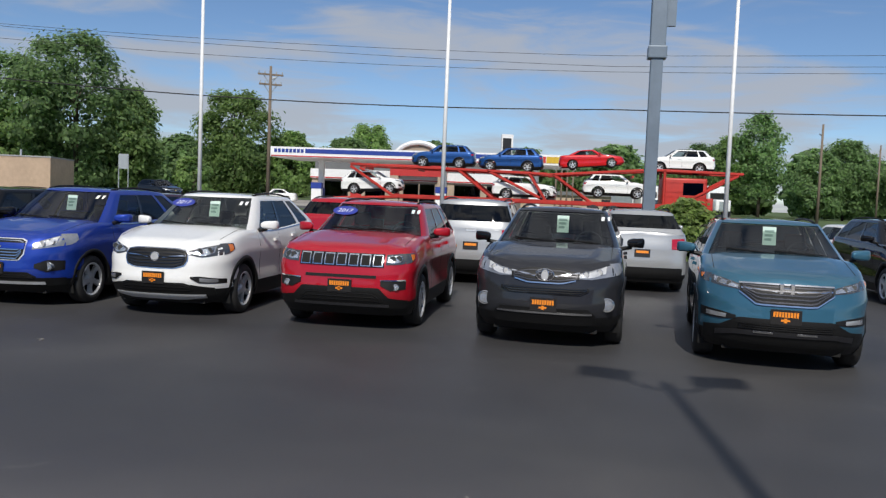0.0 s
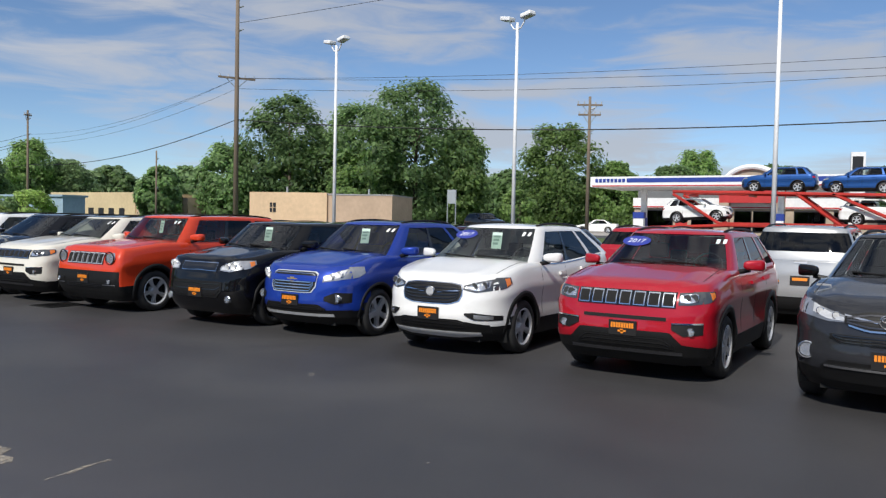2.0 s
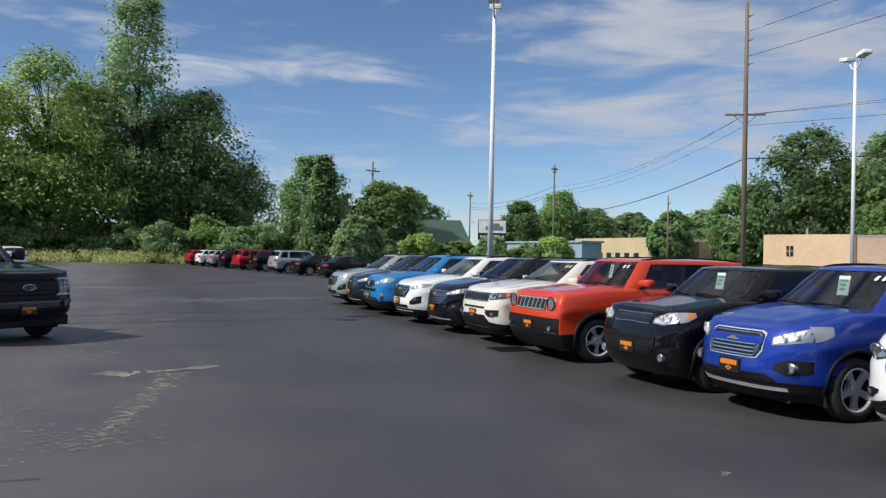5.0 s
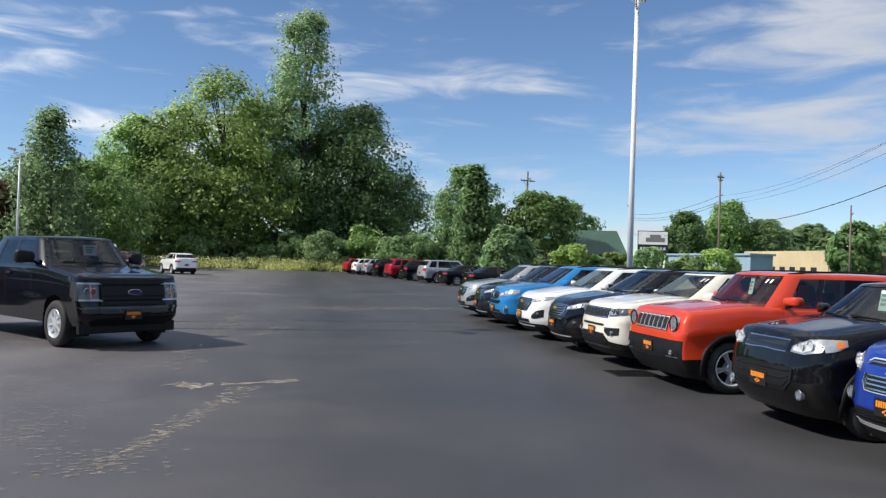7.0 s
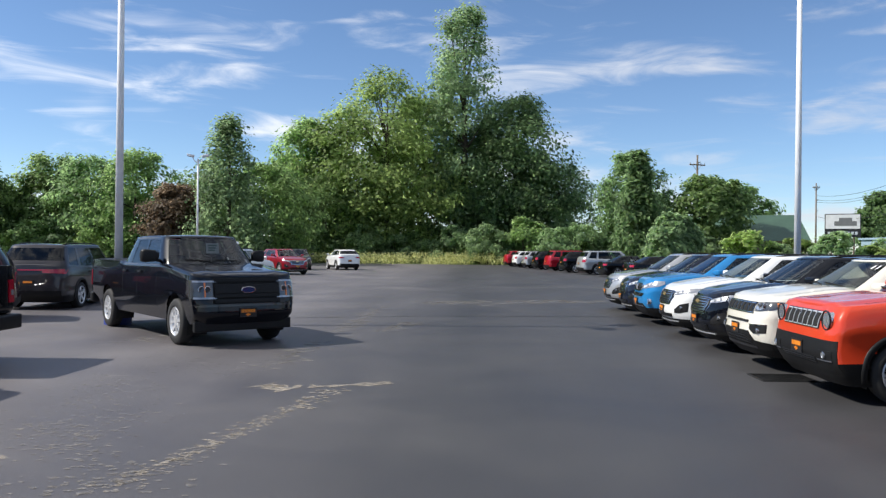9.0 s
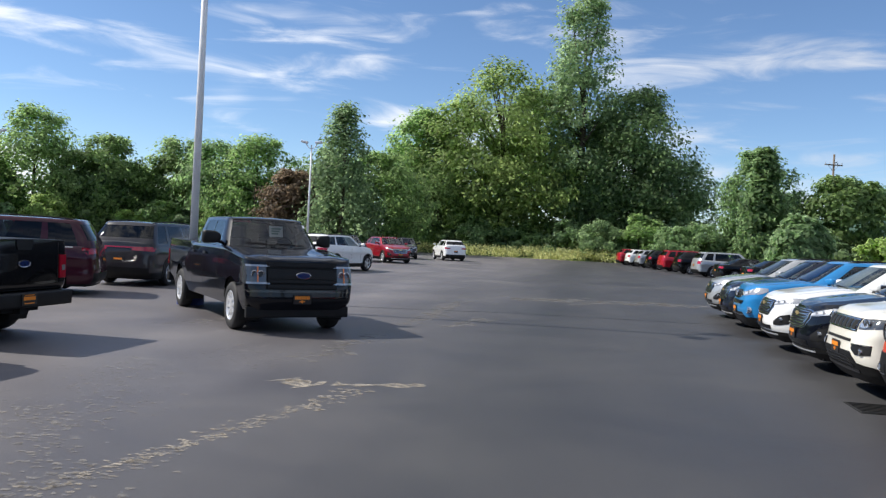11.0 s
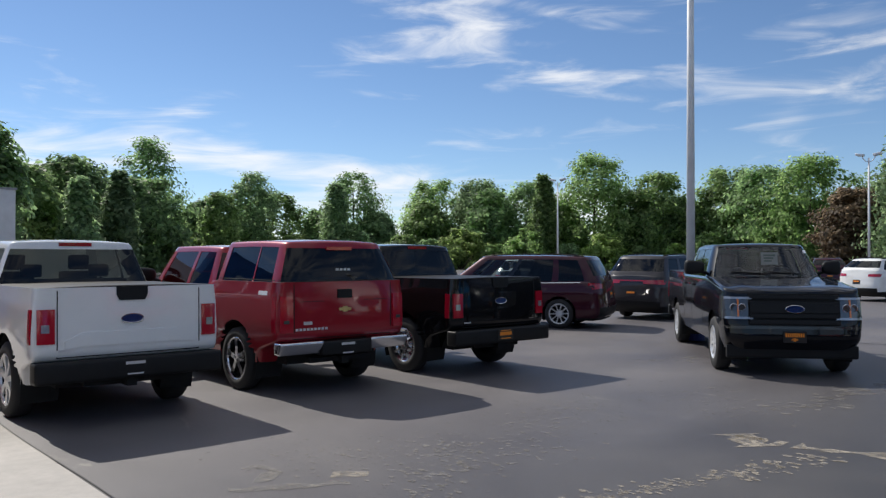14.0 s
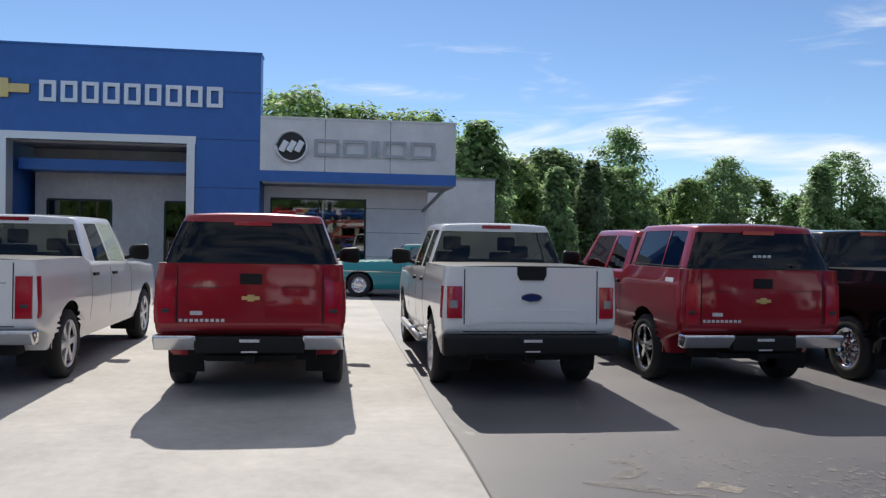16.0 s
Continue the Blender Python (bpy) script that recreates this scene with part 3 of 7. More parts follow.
            if p["lip"]:
                bm = bmesh.new()
                prev = None
                wl_ = 0.055 if lip_mat is None else 0.03
                for a in range(-22, 203, 9):
                    ca, sa = math.cos(radians(a)), math.sin(radians(a))
                    hit, _ = cast("right" if sgn > 0 else "left", ya + (ra + wl_ + 0.01) * ca, max(zc + 0.02, R + (ra + wl_ + 0.01) * sa))
                    if hit is None or R + ra * sa < zc:
                        prev = None
                        continue
                    xo = hit.x + sgn * 0.014
                    q = [bm.verts.new((xo - sgn * 0.03, ya + (ra - 0.012) * ca, R + (ra - 0.012) * sa)), bm.verts.new((xo, ya + (ra - 0.008) * ca, R + (ra - 0.008) * sa)), bm.verts.new((xo, ya + (ra + wl_) * ca, R + (ra + wl_) * sa)), bm.verts.new((xo - sgn * 0.02, ya + (ra + wl_ + 0.006) * ca, R + (ra + wl_ + 0.006) * sa))]
                    if prev:
                        for i in range(3):
                            bm.faces.new((prev[i], prev[i + 1], q[i + 1], q[i]))
                    prev = q
                bmesh.ops.recalc_face_normals(bm, faces=bm.faces)
                part("arch_trim", bm, lip_mat or M_plastic, root, "", True)
    part("underbody", boxes((-W2 + 0.30, W2 - 0.30, 0.30, L - 0.30, zc - 0.02, zc + 0.40), (-W2 + 0.10, W2 - 0.10, axles[0] + ra + 0.02, axles[1] - ra - 0.02, zc - 0.005, zc + 0.2)), M_well, root)
    # cabin
    if p["seats"]:
        bz = top(p["cowl"] + 0.8) - 0.5
        part("dashboard", boxes((-W2 + 0.16, W2 - 0.16, p["cowl"] + 0.30, p["cowl"] + 0.72, bz, top(p["cowl"]) - 0.03), bevel=0.05), M_seat, root, "", True)
        sy = p["roof0"] + 0.55
        for sx in (-0.40, 0.40):
            part("front_seat", boxes((sx - 0.24, sx + 0.24, sy, sy + 0.14, bz, H - 0.42), (sx - 0.13, sx + 0.13, sy + 0.03, sy + 0.13, H - 0.40, H - 0.20), bevel=0.04), M_seat, root, "", True)
        if p.get("bench", True):
            by = min(p["roof1"] - 0.45, sy + 0.95)
            part("rear_seat", boxes((-W2 + 0.22, W2 - 0.22, by, by + 0.14, bz, H - 0.50), (-0.52, -0.28, by + 0.03, by + 0.12, H - 0.48, H - 0.32), (0.28, 0.52, by + 0.03, by + 0.12, H - 0.48, H - 0.32), bevel=0.04), M_seat, root, "", True)
        ring = [Vector((0.40 + 0.18 * math.cos(t * math.pi / 8), p["cowl"] + 0.82 + 0.06 * math.sin(t * math.pi / 8), bz + 0.52 + 0.17 * math.sin(t * math.pi / 8))) for t in range(16)]
        part("steering_wheel", tube(ring + ring[:9], 0.014), M_seat, root)
    if p["rails"]:
        for sgn in (1, -1):
            pts = [cast("top", sgn * (p["rw"] - 0.06), p["roof0"] + 0.18 + (p["roof1"] - p["roof0"] - 0.30) * i / 8)[0] for i in range(9)]
            if all(q is not None for q in pts):
                pts = [q + Vector((0, 0, 0.035 * math.sin(math.pi * i / 8) ** 0.5)) for i, q in enumerate(pts)]
                part("roof_rail", tube(pts, 0.017), M_plastic, root, "", True)
    if p["mirrors"]:
        my, mz = p["cowl"] + p.get("mirror_y", 0.52), top(p["cowl"] + 0.5) + p.get("mirror_z", 0.07)
        ms = p.get("mirror_s", 1.0)
        for sgn in (1, -1):
            bm = bmesh.new()
            bmesh.ops.create_uvsphere(bm, u_segments=14, v_segments=10, radius=1.0)
            for v in bm.verts:
                x, y, z = v.co
                e = lambda q, n: math.copysign(abs(q) ** n, q)
                v.co = (sgn * (W2 + 0.11) + e(x, 0.5) * 0.115 * ms, my + e(y, 0.6) * 0.07 + 0.05 * x * sgn, mz + 0.03 + e(z, 0.55) * (0.062 + 0.016 * x * sgn) * ms * ms)
            mo = part("side_mirror", bm, mirror_mat or color, root, "", True)
            bm = bmesh.new()
            rod(bm, (sgn * (W2 - 0.09), my + 0.02, mz - 0.06), (sgn * (W2 + 0.06), my, mz - 0.03), 0.03, 0.025, 8)
            part("mirror_arm", bm, M_plastic, mo)
    # door shuts and handles
    if p.get("doors", True):
        gl = p["L"]
        ya, yb = p["cowl"] + p.get("mirror_y", 0.52) - 0.05, axles[1] - ra - 0.02
        if "door_end" in p:
            yb = p["door_end"]
        ym = p.get("door_mid", (ya + yb) / 2 + 0.02)
        for face in ("right", "left"):
            for y in ((ya, ym, yb) if ym else (ya, yb)):
                patch("door_gap", M_well, face, [y, y + 0.009], [zc + 0.20] * 2, [top(y) - 0.06] * 2, 0.0012, None, "", 1, 8, False, 0.004)
            for y in ((ym, yb) if ym else (yb,)):
                patch("door_handle", p.get("handle", color), face, [y - 0.24, y - 0.06], [top(y) - 0.175] * 2, [top(y) - 0.135] * 2, 0.03, None, "", 4, 2)
    if p.get("hood_gap", True):
        for fl in (False, True):
            patch("hood_gap", M_well, "top", [0.80 * W2, 0.80 * W2 + 0.008], [0.46] * 2, [p["cowl"] + 0.16] * 2, 0.0014, None, "", 1, 12, fl, 0.004)
    for fn in details:
        fn(ctx)
    root.matrix_world = Matrix.Translation(at.translation * (SITE - 1)) @ at
    root["category"] = category
    VEHICLES.add(root.name)
    return root


# ---- details shared by many vehicles ----
def both(ctx, name, mat, face, us, lo, hi, off=0.006, label="", parent=None, **k):
    return [ctx["patch"](name, mat, face, us, lo, hi, off, parent, label, flip=f, **k) for f in (False, True)]


def both_sides(ctx, name, mat, us, lo, hi, off=0.006, label="", **k):
    for f in ("right", "left"):
        ctx["patch"](name, mat, f, us, lo, hi, off, None, label, **k)


def dealer_plate(z, face="front", x=0.0, text=M_orange, w=0.155):
    def fn(ctx):
        hit, nrm = ctx["cast"](face, x, z)
        if hit is None:
            return
        s = -1 if face == "front" else 1
        y = hit.y + s * 0.012
        pl = part("licence_plate", boxes((x - w, x + w, y - 0.006, y + 0.006, z - 0.08, z + 0.08)), M_plateblk, ctx["root"], "black dealer plate with orange lettering bars")
        yy = y + s * 0.008
        n, bm = 9, bmesh.new()
        for i in range(n):
            a = x - w * 0.84 + i * w * 1.68 / n
            box(bm, a, a + w * 1.68 / n * 0.74, yy - 0.002, yy + 0.002, z + 0.0, z + 0.055)
        part("lettering", bm, text, pl)
        part("emblem", boxes((x - 0.05, x + 0.04, yy - 0.002, yy + 0.002, z - 0.045, z - 0.025), (x - 0.02, x + 0.01, yy - 0.002, yy + 0.002, z - 0.06, z - 0.012)), M_orange, pl)
    return fn


def price_tag(x=0.05, z=None, w=0.08, h=0.115, mat=None, lines=True):
    """A sheet that hangs behind the windscreen."""
    def fn(ctx):
        p = ctx["p"]
        zz = z or (ctx["top"](p["cowl"]) + ctx["H"]) / 2 + 0.02
        hit, _ = ctx["cast"]("front", x, zz)
        if hit is None:
            return
        slope = 0.22
        bm = bmesh.new()
        vs = box(bm, x - w, x + w, -0.002, 0.002, -h, h)
        for v in bm.verts:
            v.co.y += hit.y + 0.10 + v.co.z * slope * 0.93
            v.co.z += zz
        tag = part("price_sheet", bm, mat or M_paper, ctx["root"], "pale green price sheet behind the glass")
        if lines:
            bm = bmesh.new()
            for k in range(3):
                dz = h * (0.55 - 0.45 * k)
                box(bm, x - w * 0.7, x + w * (0.7 - 0.2 * k), hit.y + 0.094 + dz * slope * 0.93, hit.y + 0.097 + dz * slope * 0.93, zz + dz - 0.02, zz + dz + 0.012)
            part("printed_lines", bm, M_print, tag)
    return fn


def year_sticker(x=-0.45, text="2017"):
    """An oval year sticker high on the windscreen."""
    def fn(ctx):
        p = ctx["p"]
        zc_ = ctx["H"] - 0.17
        slope = (p["roof0"] - p["cowl"]) / (ctx["H"] - ctx["top"](p["cowl"]))
        hit, _ = ctx["cast"]("front", x, zc_)
        if hit is None:
            return
        hit2, _ = ctx["cast"]("front", x + 0.1, zc_)
        dyx = ((hit2.y - hit.y) / 0.1) if hit2 is not None else 0.0
        bm = bmesh.new()
        ring = []
        for k in range(28):
            a = 2 * math.pi * k / 28
            ex, ez = 0.20 * math.cos(a), 0.062 * math.sin(a)
            ring.append(bm.verts.new((x + ex, hit.y - 0.012 + ez * slope + ex * dyx, zc_ + ez)))
        bm.faces.new(ring)
        ov = part("year_sticker", bm, M_sticker, ctx["root"], "blue oval year sticker with white numerals")
        if text:
            cu = bpy.data.curves.new("numerals", "FONT")
            cu.body, cu.size, cu.align_x, cu.align_y, cu.extrude = text, 0.125, "CENTER", "CENTER", 0.001
            cu.materials.append(M_white)
            tx = new("numerals", cu)
            tx.parent = ov
            ax, az = Vector((1, dyx, 0)).normalized(), Vector((0, slope, 1)).normalized()
            nn = ax.cross(az)
            mm = Matrix((ax, nn.cross(ax), nn)).transposed().to_4x4()
            mm.translation = Vector((x, hit.y - 0.016, zc_)) 
            tx.matrix_local = mm
    return fn


def corner_stickers(x=0.5):
    def fn(ctx):
        p = ctx["p"]
        slope = (p["roof0"] - p["cowl"]) / (ctx["H"] - ctx["top"](p["cowl"]))
        for dx in (0.0, 0.07):
            z = ctx["H"] - 0.15
            hit, _ = ctx["cast"]("front", x + dx, z)
            if hit is not None:
                bm = bmesh.new()
                box(bm, x + dx - 0.022, x + dx + 0.022, -0.002, 0.002, -0.026, 0.026)
                for v in bm.verts:
                    v.co.y += hit.y - 0.010 + v.co.z * slope
                    v.co.z += z
                part("window_sticker", bm, M_white, ctx["root"])
    return fn


def bars_in(ctx, parent, us, lo, hi, n, mat, off, thick=0.016, face="front"):
    """n level bars between two edges."""
    for k in range(n):
        t = (k + 0.5) / n
        l2 = [a + (b - a) * t - thick / 2 for a, b in zip(lo, hi)]
        ctx["patch"]("slat", mat, face, us, l2, [v + thick for v in l2], off, parent, "", 0, 1)


def rear_set(zl=0.85, zh=1.1, w=0.20, plate=0.75, glow=M_red, bumper=True, badge=None, chrome=False):
    """Tail lamps, bumper and plate for a vehicle seen from behind."""
    def fn(ctx):
        W2, L = ctx["W2"], ctx["L"]
        for l in both(ctx, "tail_light", glow, "rear", [W2 - 0.05 - w, W2 - 0.045], [zl + 0.02, zl], [zh - 0.02, zh], 0.012):
            pass
        if bumper:
            ctx["patch"]("rear_bumper", M_plastic, "rear", [-W2 + 0.12, W2 - 0.12], [0.30] * 2, [0.52] * 2, 0.012)
        ctx["patch"]("licence_plate", M_plateblk, "rear", [-0.155, 0.155], [plate - 0.08] * 2, [plate + 0.08] * 2, 0.01)
        ctx["patch"]("lettering", M_orange, "rear", [-0.12, 0.12], [plate] * 2, [plate + 0.05] * 2, 0.014, None, "", 2, 1)
        if badge:
            ctx["patch"]("badge", badge[1], "rear", [-badge[2], badge[2]], [badge[0] - badge[3]] * 2, [badge[0] + badge[3]] * 2, 0.012)
    return fn

# ---- ground ----
def slab(name, x0, x1, y0, y1, top, mat, label, depth=0.1):
    ob = part(name, boxes((x0, x1, y0, y1, top - depth, top)), mat, None, label)
    tagged(ob, label, name.replace("_", " "), kind="structure")
    return ob


bm = bmesh.new()
xs = [-1500, -600, -200, -60, 0, 36, 39, 42, 45, 48, 51, 60, 100, 200, 600, 1500]
cols_ = [[bm.verts.new((x, y, -0.03 + 0.62 * max(0.0, min(1.0, (x - 37) / 12)))) for y in range(-1500, 1501, 300)] for x in xs]
for a_, b_ in zip(cols_, cols_[1:]):
    for k in range(len(a_) - 1):
        bm.faces.new((a_[k], b_[k], b_[k + 1], a_[k + 1]))
tagged(part("ground", bm, M_grass), "wide flat grassy ground round the lot", "ground", kind="structure")
slab("pavement", -75, 33, -60, 90, 0.0, M_asphalt, "freshly sealed black asphalt of a car lot", 0.02)
slab("concrete_apron", -26, 2.05, -60, 6.68, 0.004, M_concrete, "pale sunlit concrete apron by the showroom", 0.02)
slab("road", 51.0, 60.0, -600, 600, 0.605, M_road, "two-lane asphalt road beyond the lot", 0.015)
slab("forecourt", 61.5, 110, -4, 40, 0.603, M_concrete, "concrete forecourt of the filling station", 0.015)


# ---- trees and shrubs ----
def leaf_mesh(name, mat, centers, radii, per, size, rng, flat=0.55):
    """Many small leaf blades scattered through round clumps."""
    vs = []
    mid = np.mean(centers, axis=0)
    reach = np.abs(np.asarray(centers) - mid).max(axis=0) + 0.01
    for c, r in zip(centers, radii):
        d = np.clip(rng.normal(size=(per, 3)) * 0.58, -1.05, 1.05)
        pos = c + d * r * np.array([1.1, 1.1, 0.75])
        nrm = d * 0.45 + (c - mid) / reach * 0.9 + rng.normal(size=(per, 3)) * 0.5 + np.array([0, 0, 0.5])
        nrm /= np.linalg.norm(nrm, axis=1)[:, None]
        t = np.cross(nrm, rng.normal(size=(per, 3)))
        t /= np.linalg.norm(t, axis=1)[:, None] + 1e-9
        b = np.cross(nrm, t)
        s = size * rng.uniform(0.6, 1.35, per)[:, None]
        quad = np.stack([pos - t * s, pos - b * s * flat + nrm * s * 0.15, pos + t * s, pos + b * s * flat + nrm * s * 0.15], 1)
        vs.append(quad.reshape(-1, 3))
    v = np.concatenate(vs)
    nq = len(v) // 4
    me = bpy.data.meshes.new(name)
    me.vertices.add(len(v))
    me.vertices.foreach_set("co", v.astype(np.float32).ravel())
    me.loops.add(len(v))
    me.loops.foreach_set("vertex_index", np.arange(len(v), dtype=np.int32))
    me.polygons.add(nq)
    me.polygons.foreach_set("loop_start", np.arange(nq, dtype=np.int32) * 4)
    me.update(calc_edges=True)
    me.materials.append(mat)
    return me


M_leaf = leaves("leaves_green", (0.098, 0.162, 0.058), (0.232, 0.335, 0.120))
M_leafdark = leaves("leaves_dark", (0.080, 0.132, 0.060), (0.195, 0.296, 0.122))
M_leafbright = leaves("leaves_bright", (0.135, 0.205, 0.062), (0.300, 0.395, 0.130))
M_leafgrey = leaves("leaves_grey_green", (0.105, 0.170, 0.080), (0.235, 0.330, 0.160))
M_leafred = leaves("leaves_brown", (0.085, 0.066, 0.045), (0.19, 0.14, 0.09))
TREES = {}


def tree_template(kind, seed):
    """Unit-height tree: tapered trunk with limbs, and a crown of leaf clumps."""
    key = (kind, seed)
    if key in TREES:
        return TREES[key]
    rng = np.random.default_rng(seed * 17 + 5)
    shape = {"round": (0.43, 0.06, 1.0), "tall": (0.15, 0.03, 1.0), "spread": (0.45, 0.2, 1.0), "cone": (0.24, 0.06, 1.0), "shrub": (0.62, 0.0, 1.0), "thin": (0.26, 0.2, 1.0)}[kind]
    wide, low, _ = shape
    cs, rs = [], []
    count = {"round": 190, "tall": 170, "spread": 150, "cone": 150, "shrub": 52, "thin": 100}[kind]
    lobes = [(rng.uniform(0, 2 * math.pi), rng.uniform(0.25, 0.8), rng.uniform(0.35, 0.92)) for _ in range(7)]
    for i in range(count):
        h = low + (1 - low) * rng.uniform(0.02, 0.97)
        u = (h - low) / (1 - low)
        if kind == "cone":
            prof = (1 - u) ** 0.8 + 0.04
        elif kind == "tall":
            prof = (math.sin(math.pi * min(1, u * 0.9 + 0.08)) ** 0.5) * (1 - 0.35 * u)
        elif kind == "shrub":
            prof = math.sqrt(max(0.0, 1 - u * u))
        else:
            prof = math.sin(math.pi * (0.12 + 0.86 * u)) ** 0.65
        a = rng.uniform(0, 2 * math.pi)
        bulge = 1 + 0.22 * math.sin(2 * a + lobes[0][0]) + 0.16 * math.sin(3 * a + 5 * u + lobes[1][0])
        q = wide * prof * bulge * rng.uniform(0.38, 1.0) ** 0.5
        cs.append((q * math.cos(a), q * math.sin(a), h))
        rs.append((0.076 if kind != "tall" else 0.042) * rng.uniform(0.65, 1.35) * (1.5 if kind == "shrub" else 1) * (0.75 + 0.4 * prof))
    TREES[key] = (np.array(cs), np.array(rs), wide, low)
    return TREES[key]


def tree(name, kind, seed, height, x, y, mat, label, wide=1.0, leaf=0.30, per=80, group="trees"):
    z = -0.05 + 0.62 * max(0.0, min(1.0, (x - 37) / 12))
    cs, rs, w0, low = tree_template(kind, seed)
    key = (kind, seed, round(height, 1), round(wide, 2), mat.name, leaf, per)
    if key not in TREES:
        rng = np.random.default_rng(seed)
        c = cs * np.array([height * wide, height * wide, height])
        crown = leaf_mesh("crown", mat, c, rs * height * (0.5 + 0.5 * wide), per, leaf, rng)
        bm = bmesh.new()
        if kind != "shrub":
            tr = max(0.08, height * 0.018)
            rod(bm, (0, 0, -0.1), (0.01 * height, 0, height * 0.45), tr, tr * 0.6, 10)
            rod(bm, (0.01 * height, 0, height * 0.45), (0, 0.01 * height, height * 0.86), tr * 0.6, tr * 0.15, 8)
            for i in range(0, len(c), max(1, len(c) // 12)):
                h0 = height * (low + 0.1) + (c[i][2] - height * low) * 0.55
                rod(bm, (0, 0, max(0.3, min(h0, height * 0.8))), tuple(c[i]), tr * 0.28, tr * 0.07, 6)
        else:
            for i in range(0, len(c), 6):
                rod(bm, (0, 0, -0.1), tuple(c[i]), 0.05, 0.015, 5)
        TREES[key] = (crown, finish(bm, "trunk", M_bark))
    crown, trunk = TREES[key]
    root = thing(name, label, "tree" if kind != "shrub" else "shrub", group)
    a = new("trunk", trunk)
    a.parent = root
    b = new("crown", crown)
    b.parent = root
    root.matrix_world = pose(x, y, z, 0, 0, (x * 37 + y * 91) % 360)
    return root


GREEN = "leafy green broadleaf tree in full summer leaf"
# beyond the road
for k, (x, y, h, w, kd, mt) in enumerate([
        (66, 70, 9.2, 0.85, "round", M_leafdark), (72, 66, 15.2, 0.82, "round", M_leafdark), (78, 60, 14.6, 1.05, "round", M_leafdark), (80, 53.5, 17.2, 0.92, "round", M_leafdark), (74, 58, 9.0, 0.9, "round", M_leaf),
        (84, 49.5, 12.0, 0.66, "round", M_leaf), (60, 74, 6.2, 0.9, "round", M_leafdark), (88, 44, 4.6, 0.9, "shrub", M_leaf), (76, 66, 9.0, 1.3, "shrub", M_leaf), (82, 55, 8.0, 1.3, "shrub", M_leafdark),
        (102, 45, 14.4, 0.75, "round", M_leaf), (105, 38, 9.2, 0.75, "round", M_leaf), (127, 33, 12.5, 0.8, "round", M_leaf), (109, 48, 9.5, 0.8, "round", M_leafdark), (112, 32, 9.0, 1.1, "round", M_leafdark),
        (137, -30, 17.0, 0.7, "thin", M_leafdark), (140, -26, 13.5, 0.8, "thin", M_leaf), (134, -42, 12.5, 0.9, "round", M_leafdark), (148, -23, 12.5, 0.9, "round", M_leafdark), (130, -37, 10.0, 1.0, "round", M_leafdark), (128, -50, 10.0, 1.0, "round", M_leaf),
        (78, 130, 13.0, 0.8, "round", M_leaf), (67, 124, 10.5, 0.8, "round", M_leafdark), (84, 128, 9.5, 1.0, "round", M_leafgrey)]):
    tree("tree", kd, k % 6, h, x, y, mt, GREEN if mt != M_leafdark else "dark green broadleaf tree in full summer leaf", w, 0.28, 70)
for k in range(26):
    y = -75 + k * 9.5
    tree("tree", "round", 10 + k % 4, (11, 12.5, 10, 13)[k % 4], 175 + 12 * math.sin(k * 1.7), y, M_leafdark, "distant dark green tree in a long wood", 1.1, 0.75, 34, "far wood")
for k in range(20):
    tree("tree", "round", 10 + k % 4, (11, 12.5, 10, 13)[(k + 1) % 4] * 0.95, 96 + k * 6.2, 180 - k * 4.0 + 5 * math.sin(k * 2.1), M_leafgrey, "distant hazy green tree in a long wood", 1.1, 0.75, 34, "far wood")
